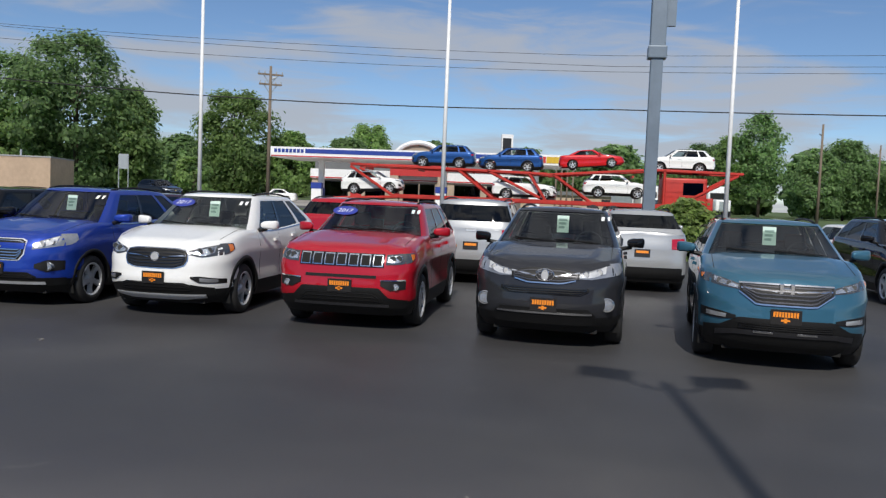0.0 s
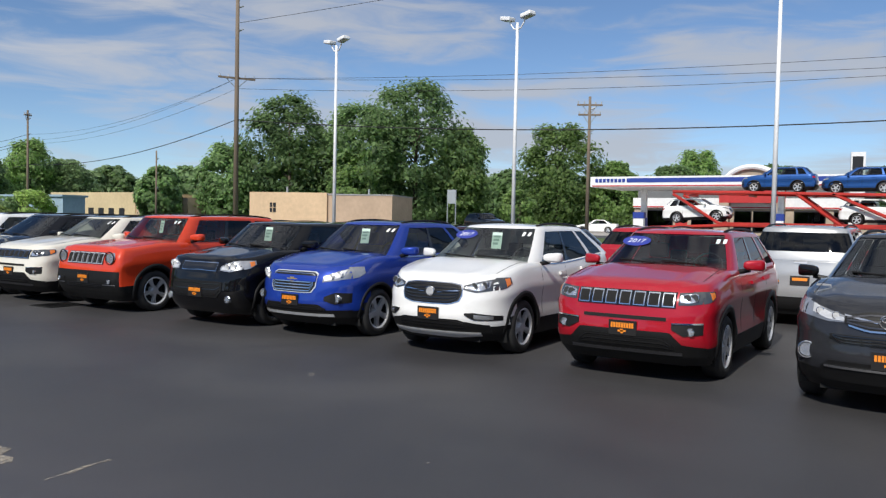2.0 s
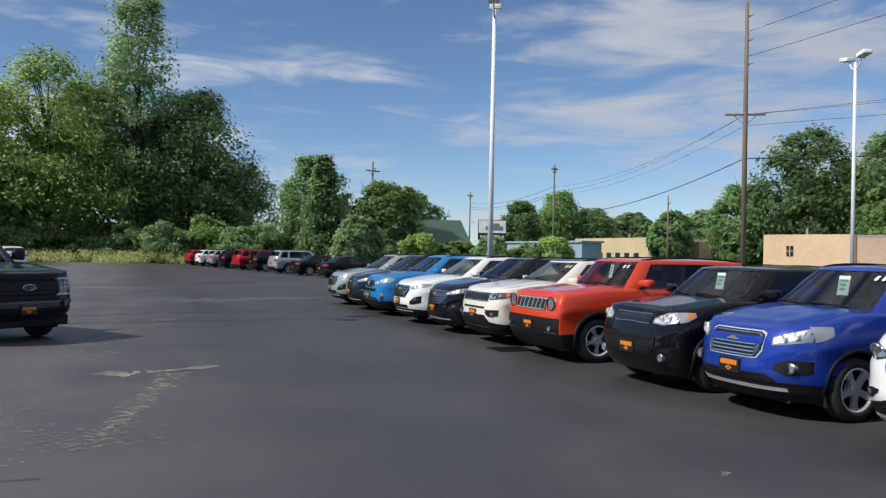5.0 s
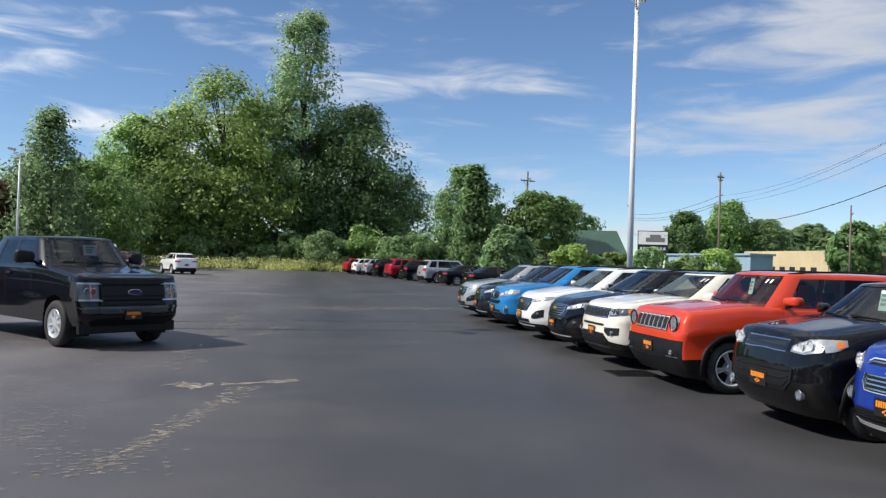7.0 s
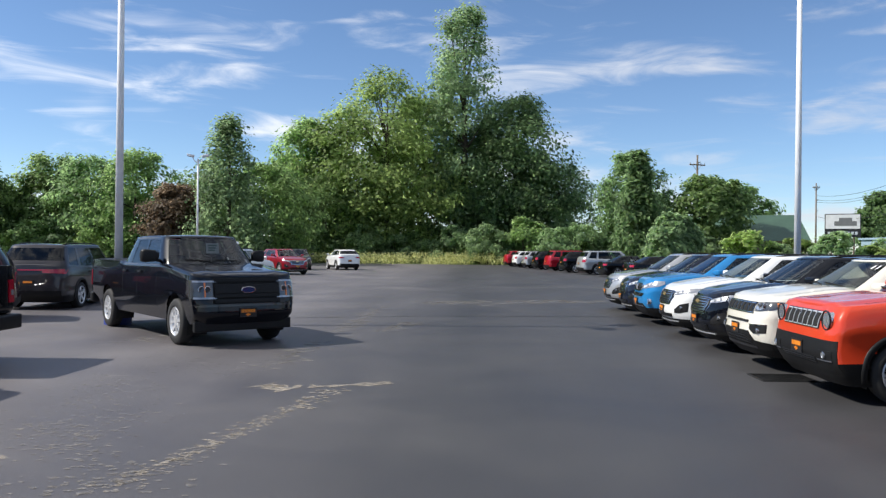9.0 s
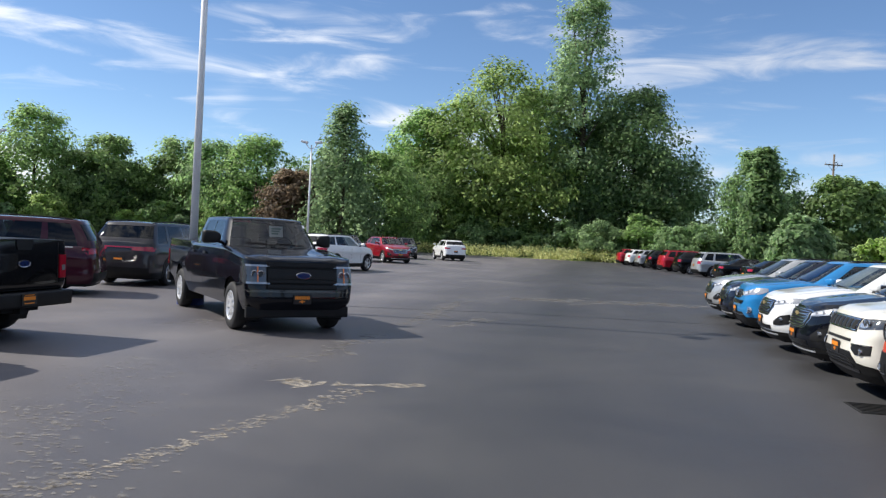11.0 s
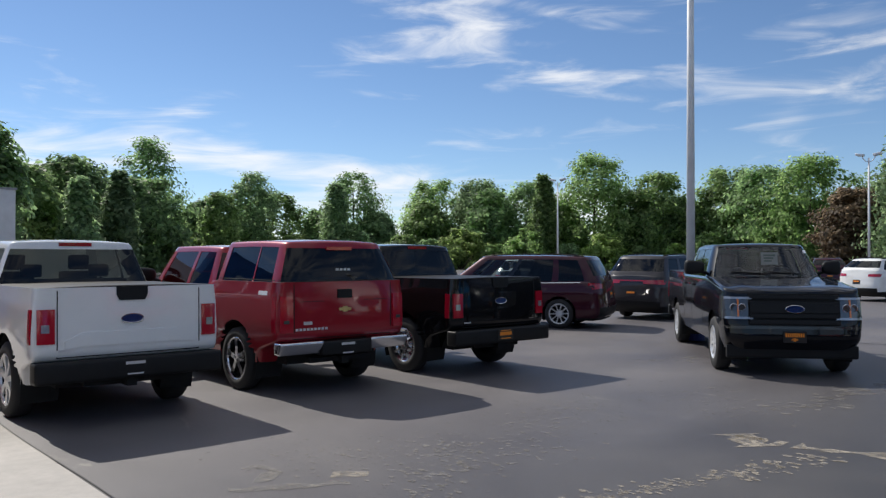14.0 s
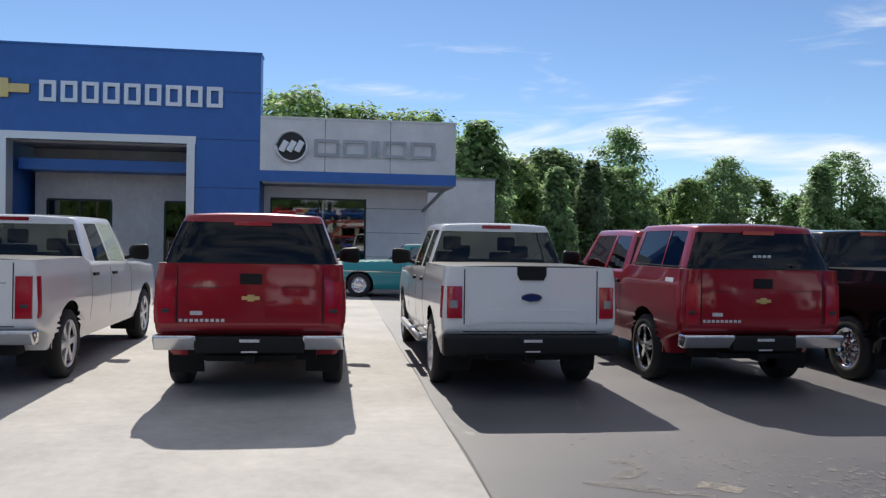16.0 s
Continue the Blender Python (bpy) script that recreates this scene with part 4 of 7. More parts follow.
# at the end of the lane
for k, (x, y, h, w, kd, mt) in enumerate([
        (-5.44575, 105, 24.3, 0.82, "round", M_leafbright), (-10.2197, 104, 19.44, 0.75, "round", M_leafbright), (-0.99725, 107, 21.6, 0.7, "round", M_leafbright), (4.31925, 105, 33.48, 1.15, "tall", M_leafgrey), (10.9377, 106, 21.924, 0.7, "round", M_leafdark), (8.22525, 108, 18.36, 0.8, "round", M_leafdark),
        (16.6883, 105, 12.96, 0.9, "round", M_leafgrey), (13.6502, 107, 14.58, 0.8, "round", M_leafdark), (19.3, 69.5, 10, 0.72, "cone", M_leafdark), (23, 90, 12.5, 0.6, "round", M_leafdark), (20, 60.5, 4.4, 0.9, "round", M_leafgrey), (25.2, 69.5, 8, 0.85, "spread", M_leaf), (30, 77, 7.8, 0.9, "round", M_leafdark),
        (27, 100, 9, 1.0, "round", M_leafdark), (-18, 79, 14.4, 1.15, "cone", M_leafgrey), (-15.6448, 104, 18.144, 0.6, "round", M_leaf), (-16, 86, 10.5, 1.0, "round", M_leaf), (-12.3898, 100, 10.8, 1.1, "round", M_leaf), (-24, 82, 8, 0.9, "round", M_leafred),
        (-30, 86, 11.8, 0.9, "round", M_leaf), (-36, 88, 11.5, 0.9, "round", M_leafdark), (-42, 91, 12, 0.9, "round", M_leaf), (-22, 88, 11, 0.9, "round", M_leafdark), (-48, 86, 11.5, 0.9, "round", M_leaf),
        (-55.7, 84, 14.4, 0.75, "round", M_leaf), (-57, 76, 11.5, 0.6, "cone", M_leaf), (-63, 80, 11, 0.9, "round", M_leafdark), (-70, 78, 11.8, 0.9, "round", M_leafgrey), (-77, 76, 12, 0.9, "round", M_leaf), (-84, 67.5, 13, 0.8, "round", M_leafdark), (-80, 62, 11, 0.9, "cone", M_leafgrey),
        (-82, 51, 11.8, 0.8, "thin", M_leafgrey), (-80, 46, 9, 0.8, "thin", M_leaf), (-78, 37, 14, 0.75, "thin", M_leafdark), (-74, 33, 9, 0.8, "round", M_leafgrey), (-51, 22, 7, 0.8, "cone", M_leafgrey), (-55, 26, 8, 0.7, "cone", M_leafgrey), (-50, 17, 7, 0.8, "cone", M_leafgrey), (-38.5, 13.8, 8.4, 0.6, "thin", M_leafdark),
        (-53, 2.5, 12.4, 0.9, "round", M_leaf), (-53, 7.3, 11.3, 0.9, "round", M_leaf), (-53, 11.7, 11.2, 0.9, "round", M_leaf), (-60, 30, 8, 0.9, "round", M_leafdark)]):
    tree("tree", kd, k % 7, h, x, y, mt, {M_leafred: "brown-leaved tree at the edge of the lot"}.get(mt, GREEN), w, 0.25 if h > 15 else 0.21, 100 if h > 15 else 66)
SHRUB = "low leafy shrub at the edge of the asphalt"
for k in range(44):
    x = 24 - k * 2.35 + 0.7 * math.sin(k * 2.3)
    y = (94 if x > -20 else 94 - (-20 - x) * 0.22) + 1.4 * math.sin(k * 1.3) - (8 if x > 12 else 0) * 0.4
    if -12 < x < 6:
        y += 5.0
    tree("shrub", "shrub", k % 4, (3.4, 4.4, 2.8, 3.8)[k % 4] * (1.2 if x > 6 else 1.0), x, y, (M_leafgrey, M_leafgrey, M_leaf)[(k * 7) % 3], SHRUB, 1.0, 0.20, 110, "shrub belt")
for k in range(9):
    tree("shrub", "shrub", k % 4, 2.2 + (k % 3) * 0.5, 22 + k * 2.2, 64 + 1.5 * math.sin(k * 1.9), (M_leafbright, M_leafgrey)[k % 2], SHRUB, 1.1, 0.18, 90, "shrub belt")
belt = [(-30, 88), (-48, 82), (-62, 73), (-80, 60), (-84, 45), (-78, 28), (-58, 22), (-48, 16)]
for (ax, ay), (bx, by) in zip(belt, belt[1:]):
    n = max(2, int(math.hypot(bx - ax, by - ay) / 3.4))
    for i in range(n):
        t = i / n
        j = int(ax * 3 + i * 7)
        px_, py_ = ax + (bx - ax) * t + 0.8 * math.sin(j), ay + (by - ay) * t + 0.8 * math.cos(j)
        tree("shrub", "shrub", j % 4, (3.6, 4.8, 3.0, 4.2)[j % 4], px_, py_, (M_leaf, M_leafbright, M_leafgrey)[j % 3], SHRUB, 1.05, 0.22, 90, "shrub belt")
        if i % 2 == 0:
            tree("tree", "round", j % 5, (8.0, 9.6, 7.4, 8.8, 10.2)[j % 5], px_ * 1.05 - 2, py_ * 1.03 + 2, (M_leafdark, M_leaf, M_leafgrey)[(j // 2) % 3], GREEN, 0.9, 0.26, 44)
tree("shrub", "shrub", 2, 1.9, 26.0, -3.4, M_leafbright, "round bright green bush beside the sign post", 0.95, 0.10, 240, "bush")

# ---- row of cars, noses to the lane ----
def nose_at(x, y, yaw=0.0):
    return pose(x, y, 0, 0, 0, -90 + yaw)


def tail_to(x, y, yaw=0.0):
    return pose(x, y, 0, 0, 0, 90 + yaw)


P_white = paint("paint_white", (0.85, 0.85, 0.835), 0.0)
P_cream = paint("paint_cream", (0.78, 0.75, 0.66), 0.0)
P_red = paint("paint_red", (0.40, 0.008, 0.020), 0.1)
P_deepred = paint("paint_deep_red", (0.31, 0.009, 0.020), 0.2)
P_blue = paint("paint_blue", (0.012, 0.045, 0.33), 0.35)
P_sky = paint("paint_sky_blue", (0.02, 0.22, 0.52), 0.25)
P_teal = paint("paint_steel_blue", (0.04, 0.13, 0.20), 0.4)
P_grey = paint("paint_grey", (0.030, 0.031, 0.036), 0.5)
P_black = paint("paint_black", (0.005, 0.005, 0.006), 0.0)
P_navy = paint("paint_navy", (0.0035, 0.0045, 0.008), 0.0)
P_orange = paint("paint_orange_red", (0.66, 0.055, 0.018), 0.05)
P_silver = paint("paint_silver", (0.46, 0.47, 0.48), 0.65)
P_maroon = paint("paint_maroon", (0.055, 0.012, 0.022), 0.4)
P_darkgrey = paint("paint_dark_grey", (0.05, 0.047, 0.05), 0.4)
P_turq = paint("paint_turquoise", (0.03, 0.30, 0.32), 0.0)
P_edge = paint("paint_deep_blue", (0.012, 0.07, 0.26), 0.35)
P_vivid = paint("paint_bright_red", (0.62, 0.012, 0.018), 0.05)
P_indigo = paint("paint_dark_indigo", (0.010, 0.014, 0.028), 0.35)




ENC = dict(L=4.28, W=1.78, H=1.69, wb=2.555, fo=0.95, R=0.35, cowl=1.02, roof0=1.78, back=4.22, roof1=3.55, rw=0.60, gw=0.82, clad=0.26, top=[(0, 0.93), (0.3, 1.03), (1.1, 1.16), (2.2, 1.15), (4.3, 1.27)], mirror_z=0.05)
CMP = dict(L=4.40, W=1.82, H=1.67, wb=2.636, fo=0.93, R=0.355, cowl=1.15, roof0=1.92, back=4.3, roof1=3.95, rw=0.62, gw=0.84, clad=0.26, top=[(0, 1.00), (0.3, 1.08), (1.2, 1.19), (2.2, 1.17), (4.4, 1.21)], nf=3.6, cf=0.5, mirror_z=0.04)
SUVG = dict(L=4.57, W=1.845, H=1.69, wb=2.66, fo=0.95, R=0.36, cowl=1.1, roof0=1.9, back=4.45, roof1=4.05, clad=0.26, top=[(0, 0.98), (0.35, 1.06), (1.2, 1.18), (2.2, 1.16), (4.5, 1.21)], mirror_z=0.04)
SUVW = dict(SUVG, L=4.55, W=1.82, H=1.64, wb=2.62)
BOXY = dict(L=4.14, W=1.80, H=1.64, wb=2.57, fo=0.83, R=0.35, cowl=0.98, roof0=1.6, back=4.08, roof1=3.9, rw=0.68, gw=0.84, top=[(0, 0.98), (0.25, 1.06), (1.1, 1.17), (4.1, 1.20)], nf=3.6, cf=0.5, rails=False)
REN = dict(L=4.23, W=1.80, H=1.72, wb=2.57, fo=0.83, R=0.36, cowl=1.12, roof0=1.62, back=4.18, roof1=4.0, rw=0.70, gw=0.84, top=[(0, 1.06), (0.22, 1.11), (1.1, 1.20), (4.2, 1.21)], nf=6.0, cf=0.30, clad=0.28)
EQX = dict(L=4.65, W=1.84, H=1.68, wb=2.725, fo=0.93, R=0.36, cowl=1.12, roof0=1.95, back=4.55, roof1=4.1, clad=0.20, top=[(0, 0.93), (0.35, 1.04), (1.2, 1.16), (4.6, 1.22)])

# ---- fronts and tails, model by model ----
def disc_lamp(c, name, x, z, r, mat, ring=None, off=0.012, parent=None, face="front"):
    hit, _ = c["cast"](face, x, z)
    if hit is None:
        return
    s = -1 if face == "front" else 1
    bm = bmesh.new()
    rod(bm, (x, hit.y - s * 0.05, z), (x, hit.y + s * off, z), r, r * 0.9, 20)
    ob = part(name, bm, mat, parent or c["root"])
    if ring:
        bm = bmesh.new()
        pts = [Vector((x + r * 1.08 * math.cos(k * math.pi / 10), hit.y + s * off, z + r * 1.08 * math.sin(k * math.pi / 10))) for k in range(20)]
        bm.free()
        part("bezel", tube(pts + pts[:1], r * 0.12, 5), ring, ob)
    return ob


def oval_badge(c, x, z, w, h, mat, face="front", rim=M_chrome, off=0.02):
    hit, _ = c["cast"](face, x, z)
    if hit is None:
        return
    s = -1 if face == "front" else 1
    bm = bmesh.new()
    bmesh.ops.create_cone(bm, cap_ends=True, segments=24, radius1=1, radius2=0.93, depth=1)
    for v in bm.verts:
        a, b, d = v.co
        v.co = (x + a * w, hit.y + s * (off if d * 1 > 0 else -0.02), z + b * h)
    bmesh.ops.recalc_face_normals(bm, faces=bm.faces)
    ob = part("badge", bm, mat, c["root"])
    if rim:
        pts = [Vector((x + w * math.cos(k * math.pi / 12), hit.y + s * off, z + h * math.sin(k * math.pi / 12))) for k in range(24)]
        part("badge_ring", tube(pts + pts[:1], 0.006, 5), rim, ob)


def bow_badge(c, z, face="front", s=1.0, mat=None):
    """A small metal badge of two crossed bars."""
    hit, _ = c["cast"](face, 0, z)
    if hit is None:
        return
    y = hit.y + (-0.02 if face == "front" else 0.012)
    part("badge", boxes((-0.09 * s, 0.09 * s, y - 0.008, y + 0.008, z - 0.018 * s, z + 0.018 * s), (-0.035 * s, 0.035 * s, y - 0.009, y + 0.009, z - 0.034 * s, z + 0.034 * s), bevel=0.004), mat or M_gold, c["root"], "gold badge")


def wipers(c):
    p = c["p"]
    for x0, x1 in ((-0.55, 0.0), (0.0, 0.55)):
        a, _ = c["cast"]("front", x0, c["top"](p["cowl"]) + 0.09)
        b, _ = c["cast"]("front", x1, c["top"](p["cowl"]) + 0.06)
        if a is not None and b is not None:
            part("wiper", rods((a + Vector((0, -0.02, 0)), b + Vector((0, -0.02, 0)), 0.011, 0.008), seg=5), M_plastic, c["root"])


def face(lamp, grille=None, slots=0, bars=0, barmat=None, surround=None, fog=None, fogbox=None, intake=None, skid=None, strip=None, plate=0.5, amber=True, lampmat=None, badge=None, gmat=None, chin=None, split=None, lines=(), housing=True, foglens=None, slit=None, greystrip=None, dashes=()):
    """A car's face from a few edges; lamps and boxes are mirrored."""
    def fn(c):
        us, lo, hi = lamp
        if chin:
            c["patch"]("bumper_panel", M_plastic, "front", *chin, 0.008, cols=64, rws=8)
        if housing:
            for k, h in enumerate(both(c, "headlight", M_reflector if lampmat is M_clearlamp else M_lampdark, "front", us, lo, hi, 0.006)):
                if h is None:
                    continue
                m_ = [(a + b) / 2 for a, b in zip(lo, hi)]
                th = [max(0.018, (b - a) * 0.30) for a, b in zip(lo, hi)]
                u2 = [us[0] + (us[-1] - us[0]) * t for t in (0.08, 0.5, 0.80)]
                l2 = [lo[0] + (hi[0] - lo[0]) * 0.25, lo[len(lo) // 2] + 0.02, lo[-1] + (hi[-1] - lo[-1]) * 0.22]
                h2 = [lo[0] + (hi[0] - lo[0]) * 0.8, hi[len(hi) // 2] - 0.018, lo[-1] + (hi[-1] - lo[-1]) * 0.80]
                c["patch"]("lens", lampmat or M_lamp, "front", u2, l2, h2, 0.010, h, flip=bool(k), rws=2)
                for t in (0.36, 0.66):
                    xa = us[0] + (us[-1] - us[0]) * t
                    za = [m_[0] + (m_[-1] - m_[0]) * t, (hi[len(hi) // 2] - lo[len(lo) // 2]) * 0.30]
                    disc_lamp(c, "projector", (-xa if k else xa), za[0] + 0.006, min(0.048, za[1]), M_clearlamp if lampmat is M_clearlamp else M_lampdark, M_chrome, 0.017, h)
                # the lamp runs round the corner of the wing
                z0, z1 = lo[-1], hi[-1]
                q, _ = c["cast"]("front", us[-1], (z0 + z1) / 2)
                if q is not None:
                    f_ = "left" if k else "right"
                    c["patch"]("lamp_corner", M_reflector if lampmat is M_clearlamp else M_lampdark, f_, [q.y - 0.02, q.y + 0.08, q.y + 0.20], [z0, z0 + 0.02, z0 + 0.075], [z1, z1 + 0.004, z1 + 0.002], 0.006, h, "", 5, 3)
                    if amber:
                        c["patch"]("indicator", M_amber, f_, [q.y + 0.09, q.y + 0.17], [z0 + 0.04, z0 + 0.07], [z1 - 0.012, z1 - 0.008], 0.010, h, "", 4, 2)
        if grille:
            gu, gl, gh = grille
            if surround:
                c["patch"]("grille_surround", surround, "front", [u * 1.03 for u in gu], [v - 0.012 for v in gl], [v + 0.012 for v in gh], 0.008)
            g = c["patch"]("grille", gmat or M_plastic, "front", gu, gl, gh, 0.013)
            if slots:
                for k in range(slots):
                    w = (gu[-1] - gu[0]) / slots
                    x0 = gu[0] + w * k + w * 0.10
                    c["patch"]("slot_frame", barmat or M_chrome, "front", [x0, x0 + w * 0.80], [gl[0] + 0.008] * 2, [gh[0] - 0.008] * 2, 0.018, g, "", 3, 2)
                    c["patch"]("slot", M_well, "front", [x0 + 0.012, x0 + w * 0.80 - 0.012], [gl[0] + 0.022] * 2, [gh[0] - 0.022] * 2, 0.023, g, "", 3, 2)
            if bars:
                bars_in(c, g, [u * 0.94 for u in gu], gl, gh, bars, barmat or M_chrome, 0.021, 0.014)
        if split:
            c["patch"]("grille_bar", c["color"], "front", [u * 1.02 for u in grille[0]], [split[0]] * len(grille[0]), [split[1]] * len(grille[0]), 0.030)
        if intake:
            q = c["patch"]("air_intake", M_plastic, "front", *intake, 0.013, cols=30)
            bars_in(c, q, [u * 0.95 for u in intake[0]], intake[1], intake[2], 3, M_gloss, 0.019, 0.010)
        if slit:
            c["patch"]("lower_slit", M_well, "front", *slit, 0.010, cols=30, rws=1)
        if fogbox:
            both(c, "fog_lamp_pod", M_plastic, "front", *fogbox, 0.013, cols=12)
        if fog:
            for sx in (-1, 1):
                disc_lamp(c, "fog_lamp", sx * fog[0], fog[1], fog[2], M_lamp, M_chrome, 0.022)
        if skid:
            c["patch"]("skid_plate", M_silver, "front", *skid, 0.017, cols=40)
        if strip:
            c["patch"]("trim_strip", M_chrome, "front", *strip, 0.019, cols=30, rws=1)
        for lu, lz in lines:
            c["patch"]("trim_strip", M_chrome, "front", lu, [z - 0.008 for z in lz], [z + 0.008 for z in lz], 0.020, rws=1)
        if foglens:
            both(c, "fog_lamp", M_reflector, "front", *foglens, 0.019)
        if greystrip:
            c["patch"]("bumper_trim", M_darkalloy, "front", *greystrip, 0.020, cols=40, rws=2)
        for a, b in dashes:
            c["patch"]("trim_dash", M_chrome, "front", [a, b], [0.425] * 2, [0.44] * 2, 0.028, None, "", 2, 1)
        if badge == "oval":
            oval_badge(c, 0, (grille[1][0] + grille[2][0]) / 2, 0.085, 0.062, M_chrome, off=0.03)
        elif badge == "wide_oval":
            oval_badge(c, 0, 0.888, 0.105, 0.070, M_darkalloy, off=0.04)
            oval_badge(c, 0, 0.888, 0.045, 0.066, M_silver, off=0.044)
            oval_badge(c, 0, 0.905, 0.085, 0.026, M_silver, off=0.046)
        elif badge == "round":
            oval_badge(c, 0, (grille[1][0] + grille[2][0]) / 2, 0.058, 0.058, M_silver, off=0.03)
        elif badge == "bow":
            bow_badge(c, (grille[1][0] + grille[2][0]) / 2)
        elif badge == "square":
            z = (grille[1][0] + grille[2][0]) / 2
            h, _ = c["cast"]("front", 0, z)
            part("badge", boxes((-0.075, -0.035, h.y - 0.03, h.y, z - 0.06, z + 0.06), (0.035, 0.075, h.y - 0.03, h.y, z - 0.06, z + 0.06), (-0.036, 0.036, h.y - 0.028, h.y, z - 0.014, z + 0.014), bevel=0.006), M_chrome, c["root"])
        if plate:
            dealer_plate(plate)(c)
        wipers(c)
    return fn


F_ENC = face(([0.44, 0.60, 0.80], [0.855, 0.82, 0.855], [0.905, 0.955, 1.005]), ([-0.43, -0.40, -0.28, 0.0, 0.28, 0.40, 0.43], [0.79, 0.72, 0.68, 0.675, 0.68, 0.72, 0.79], [0.85, 0.905, 0.925, 0.93, 0.925, 0.905, 0.85]), bars=6, barmat=M_gloss, surround=M_chrome, lines=[([-0.41, -0.1], [0.845, 0.815]), ([0.1, 0.41], [0.815, 0.845])],
             fogbox=([0.49, 0.60, 0.84], [0.545, 0.485, 0.475], [0.57, 0.575, 0.535]), fog=None, foglens=([0.60, 0.78], [0.50, 0.49], [0.555, 0.535]), chin=([-0.74, -0.5, 0.5, 0.74], [0.24] * 4, [0.42, 0.46, 0.46, 0.42]), intake=([-0.50, -0.40, 0.40, 0.50], [0.375, 0.36, 0.36, 0.375], [0.45, 0.485, 0.485, 0.45]), skid=([-0.64, -0.36, 0.36, 0.64], [0.275, 0.245, 0.245, 0.275], [0.325, 0.325, 0.325, 0.325]), plate=0.546, badge="round")
F_MINI = face(([0.50, 0.66, 0.80], [0.81, 0.835, 0.865], [0.895, 0.965, 1.025]), ([-0.40, -0.34, 0.34, 0.40], [0.75, 0.665, 0.665, 0.75], [0.915, 0.945, 0.945, 0.915]), bars=7, surround=M_silver, split=(0.815, 0.895), fogbox=([0.55, 0.68, 0.82], [0.56, 0.505, 0.53], [0.61, 0.67, 0.66]), fog=(0.70, 0.585, 0.052),
              intake=([-0.56, -0.46, 0.46, 0.56], [0.41] * 4, [0.44, 0.50, 0.50, 0.44]), chin=([-0.82, 0.82], [0.25] * 2, [0.42] * 2), skid=([-0.64, 0.64], [0.325] * 2, [0.365] * 2), plate=0.548, badge="bow", lampmat=M_clearlamp, amber=False)
F_CMP = face(([0.57, 0.70, 0.80], [0.865, 0.87, 0.885], [0.995, 1.005, 1.01]), ([-0.55, 0.55], [0.835] * 2, [1.0] * 2), slots=7, gmat=M_gloss, fogbox=([0.52, 0.64, 0.82], [0.61, 0.545, 0.565], [0.665, 0.675, 0.675]), fog=(0.71, 0.592, 0.036), lines=[([0.52, 0.82], [0.672, 0.68]), ([-0.82, -0.52], [0.68, 0.672])],
             intake=([-0.55, -0.45, 0.45, 0.55], [0.39, 0.385, 0.385, 0.39], [0.43, 0.52, 0.52, 0.43]), chin=([-0.84, -0.62, -0.50, 0.50, 0.62, 0.84], [0.24] * 6, [0.42, 0.45, 0.575, 0.575, 0.45, 0.42]), slit=([-0.46, 0.46], [0.695] * 2, [0.73] * 2), skid=None, greystrip=([-0.62, 0.62], [0.325] * 2, [0.36] * 2), plate=0.59)
F_SUVG = face(([0.29, 0.54, 0.80], [0.858, 0.852, 0.895], [0.885, 0.955, 1.035]), ([-0.40, -0.2, 0.2, 0.40], [0.85, 0.80, 0.80, 0.85], [0.915, 0.965, 0.965, 0.915]), bars=3, barmat=M_darkalloy, fog=(0.73, 0.56, 0.07), fogbox=None,
             intake=([-0.52, -0.42, 0.42, 0.52], [0.71, 0.665, 0.665, 0.71], [0.745] * 4), chin=([-0.60, -0.52, 0.52, 0.60], [0.30] * 4, [0.43, 0.50, 0.50, 0.43]), strip=([-0.56, 0.56], [0.43] * 2, [0.452] * 2), lines=[([-0.40, -0.12], [0.925, 0.875]), ([0.12, 0.40], [0.875, 0.925]), ([-0.36, -0.2, 0.2, 0.36], [0.835, 0.795, 0.795, 0.835])], plate=0.54, badge="wide_oval", lampmat=M_clearlamp, amber=False)
F_SUVW = face(([0.46, 0.64, 0.80], [0.875, 0.895, 0.925], [0.935, 0.985, 1.02]), ([-0.47, -0.3, 0.3, 0.47], [0.87, 0.745, 0.745, 0.87], [0.945, 0.95, 0.95, 0.945]), bars=5, barmat=M_darkalloy, lines=[([-0.48, -0.3, 0.3, 0.48], [0.955, 0.958, 0.958, 0.955]), ([-0.46, -0.1], [0.905, 0.885]), ([0.1, 0.46], [0.885, 0.905]), ([-0.48, -0.30, 0.30, 0.48], [0.865, 0.735, 0.735, 0.865])], fogbox=([0.50, 0.66, 0.85], [0.565, 0.545, 0.555], [0.60, 0.63, 0.65]), fog=None, foglens=([0.60, 0.80], [0.565, 0.57], [0.605, 0.62]),
             chin=([-0.82, -0.66, -0.48, 0.48, 0.66, 0.82], [0.26] * 6, [0.46, 0.48, 0.585, 0.585, 0.48, 0.46]), intake=([-0.50, 0.50], [0.46] * 2, [0.53] * 2), skid=None, greystrip=([-0.70, -0.50, 0.50, 0.70], [0.36, 0.395, 0.395, 0.36], [0.42, 0.45, 0.45, 0.42]), dashes=[(-0.32, -0.12), (0.12, 0.32)], plate=0.617, badge="square")
F_BOXY = face(([0.46, 0.64, 0.80], [0.875, 0.86, 0.90], [0.94, 1.02, 1.03]), ([-0.37, -0.2, 0.0, 0.2, 0.37], [0.875, 0.875, 0.885, 0.875, 0.875], [0.985] * 5), surround=M_chrome, gmat=M_gloss, fog=(0.64, 0.445, 0.048), intake=([-0.54, -0.44, 0.44, 0.54], [0.56, 0.46, 0.46, 0.56], [0.70, 0.71, 0.71, 0.70]), plate=0.54, lampmat=M_clearlamp)
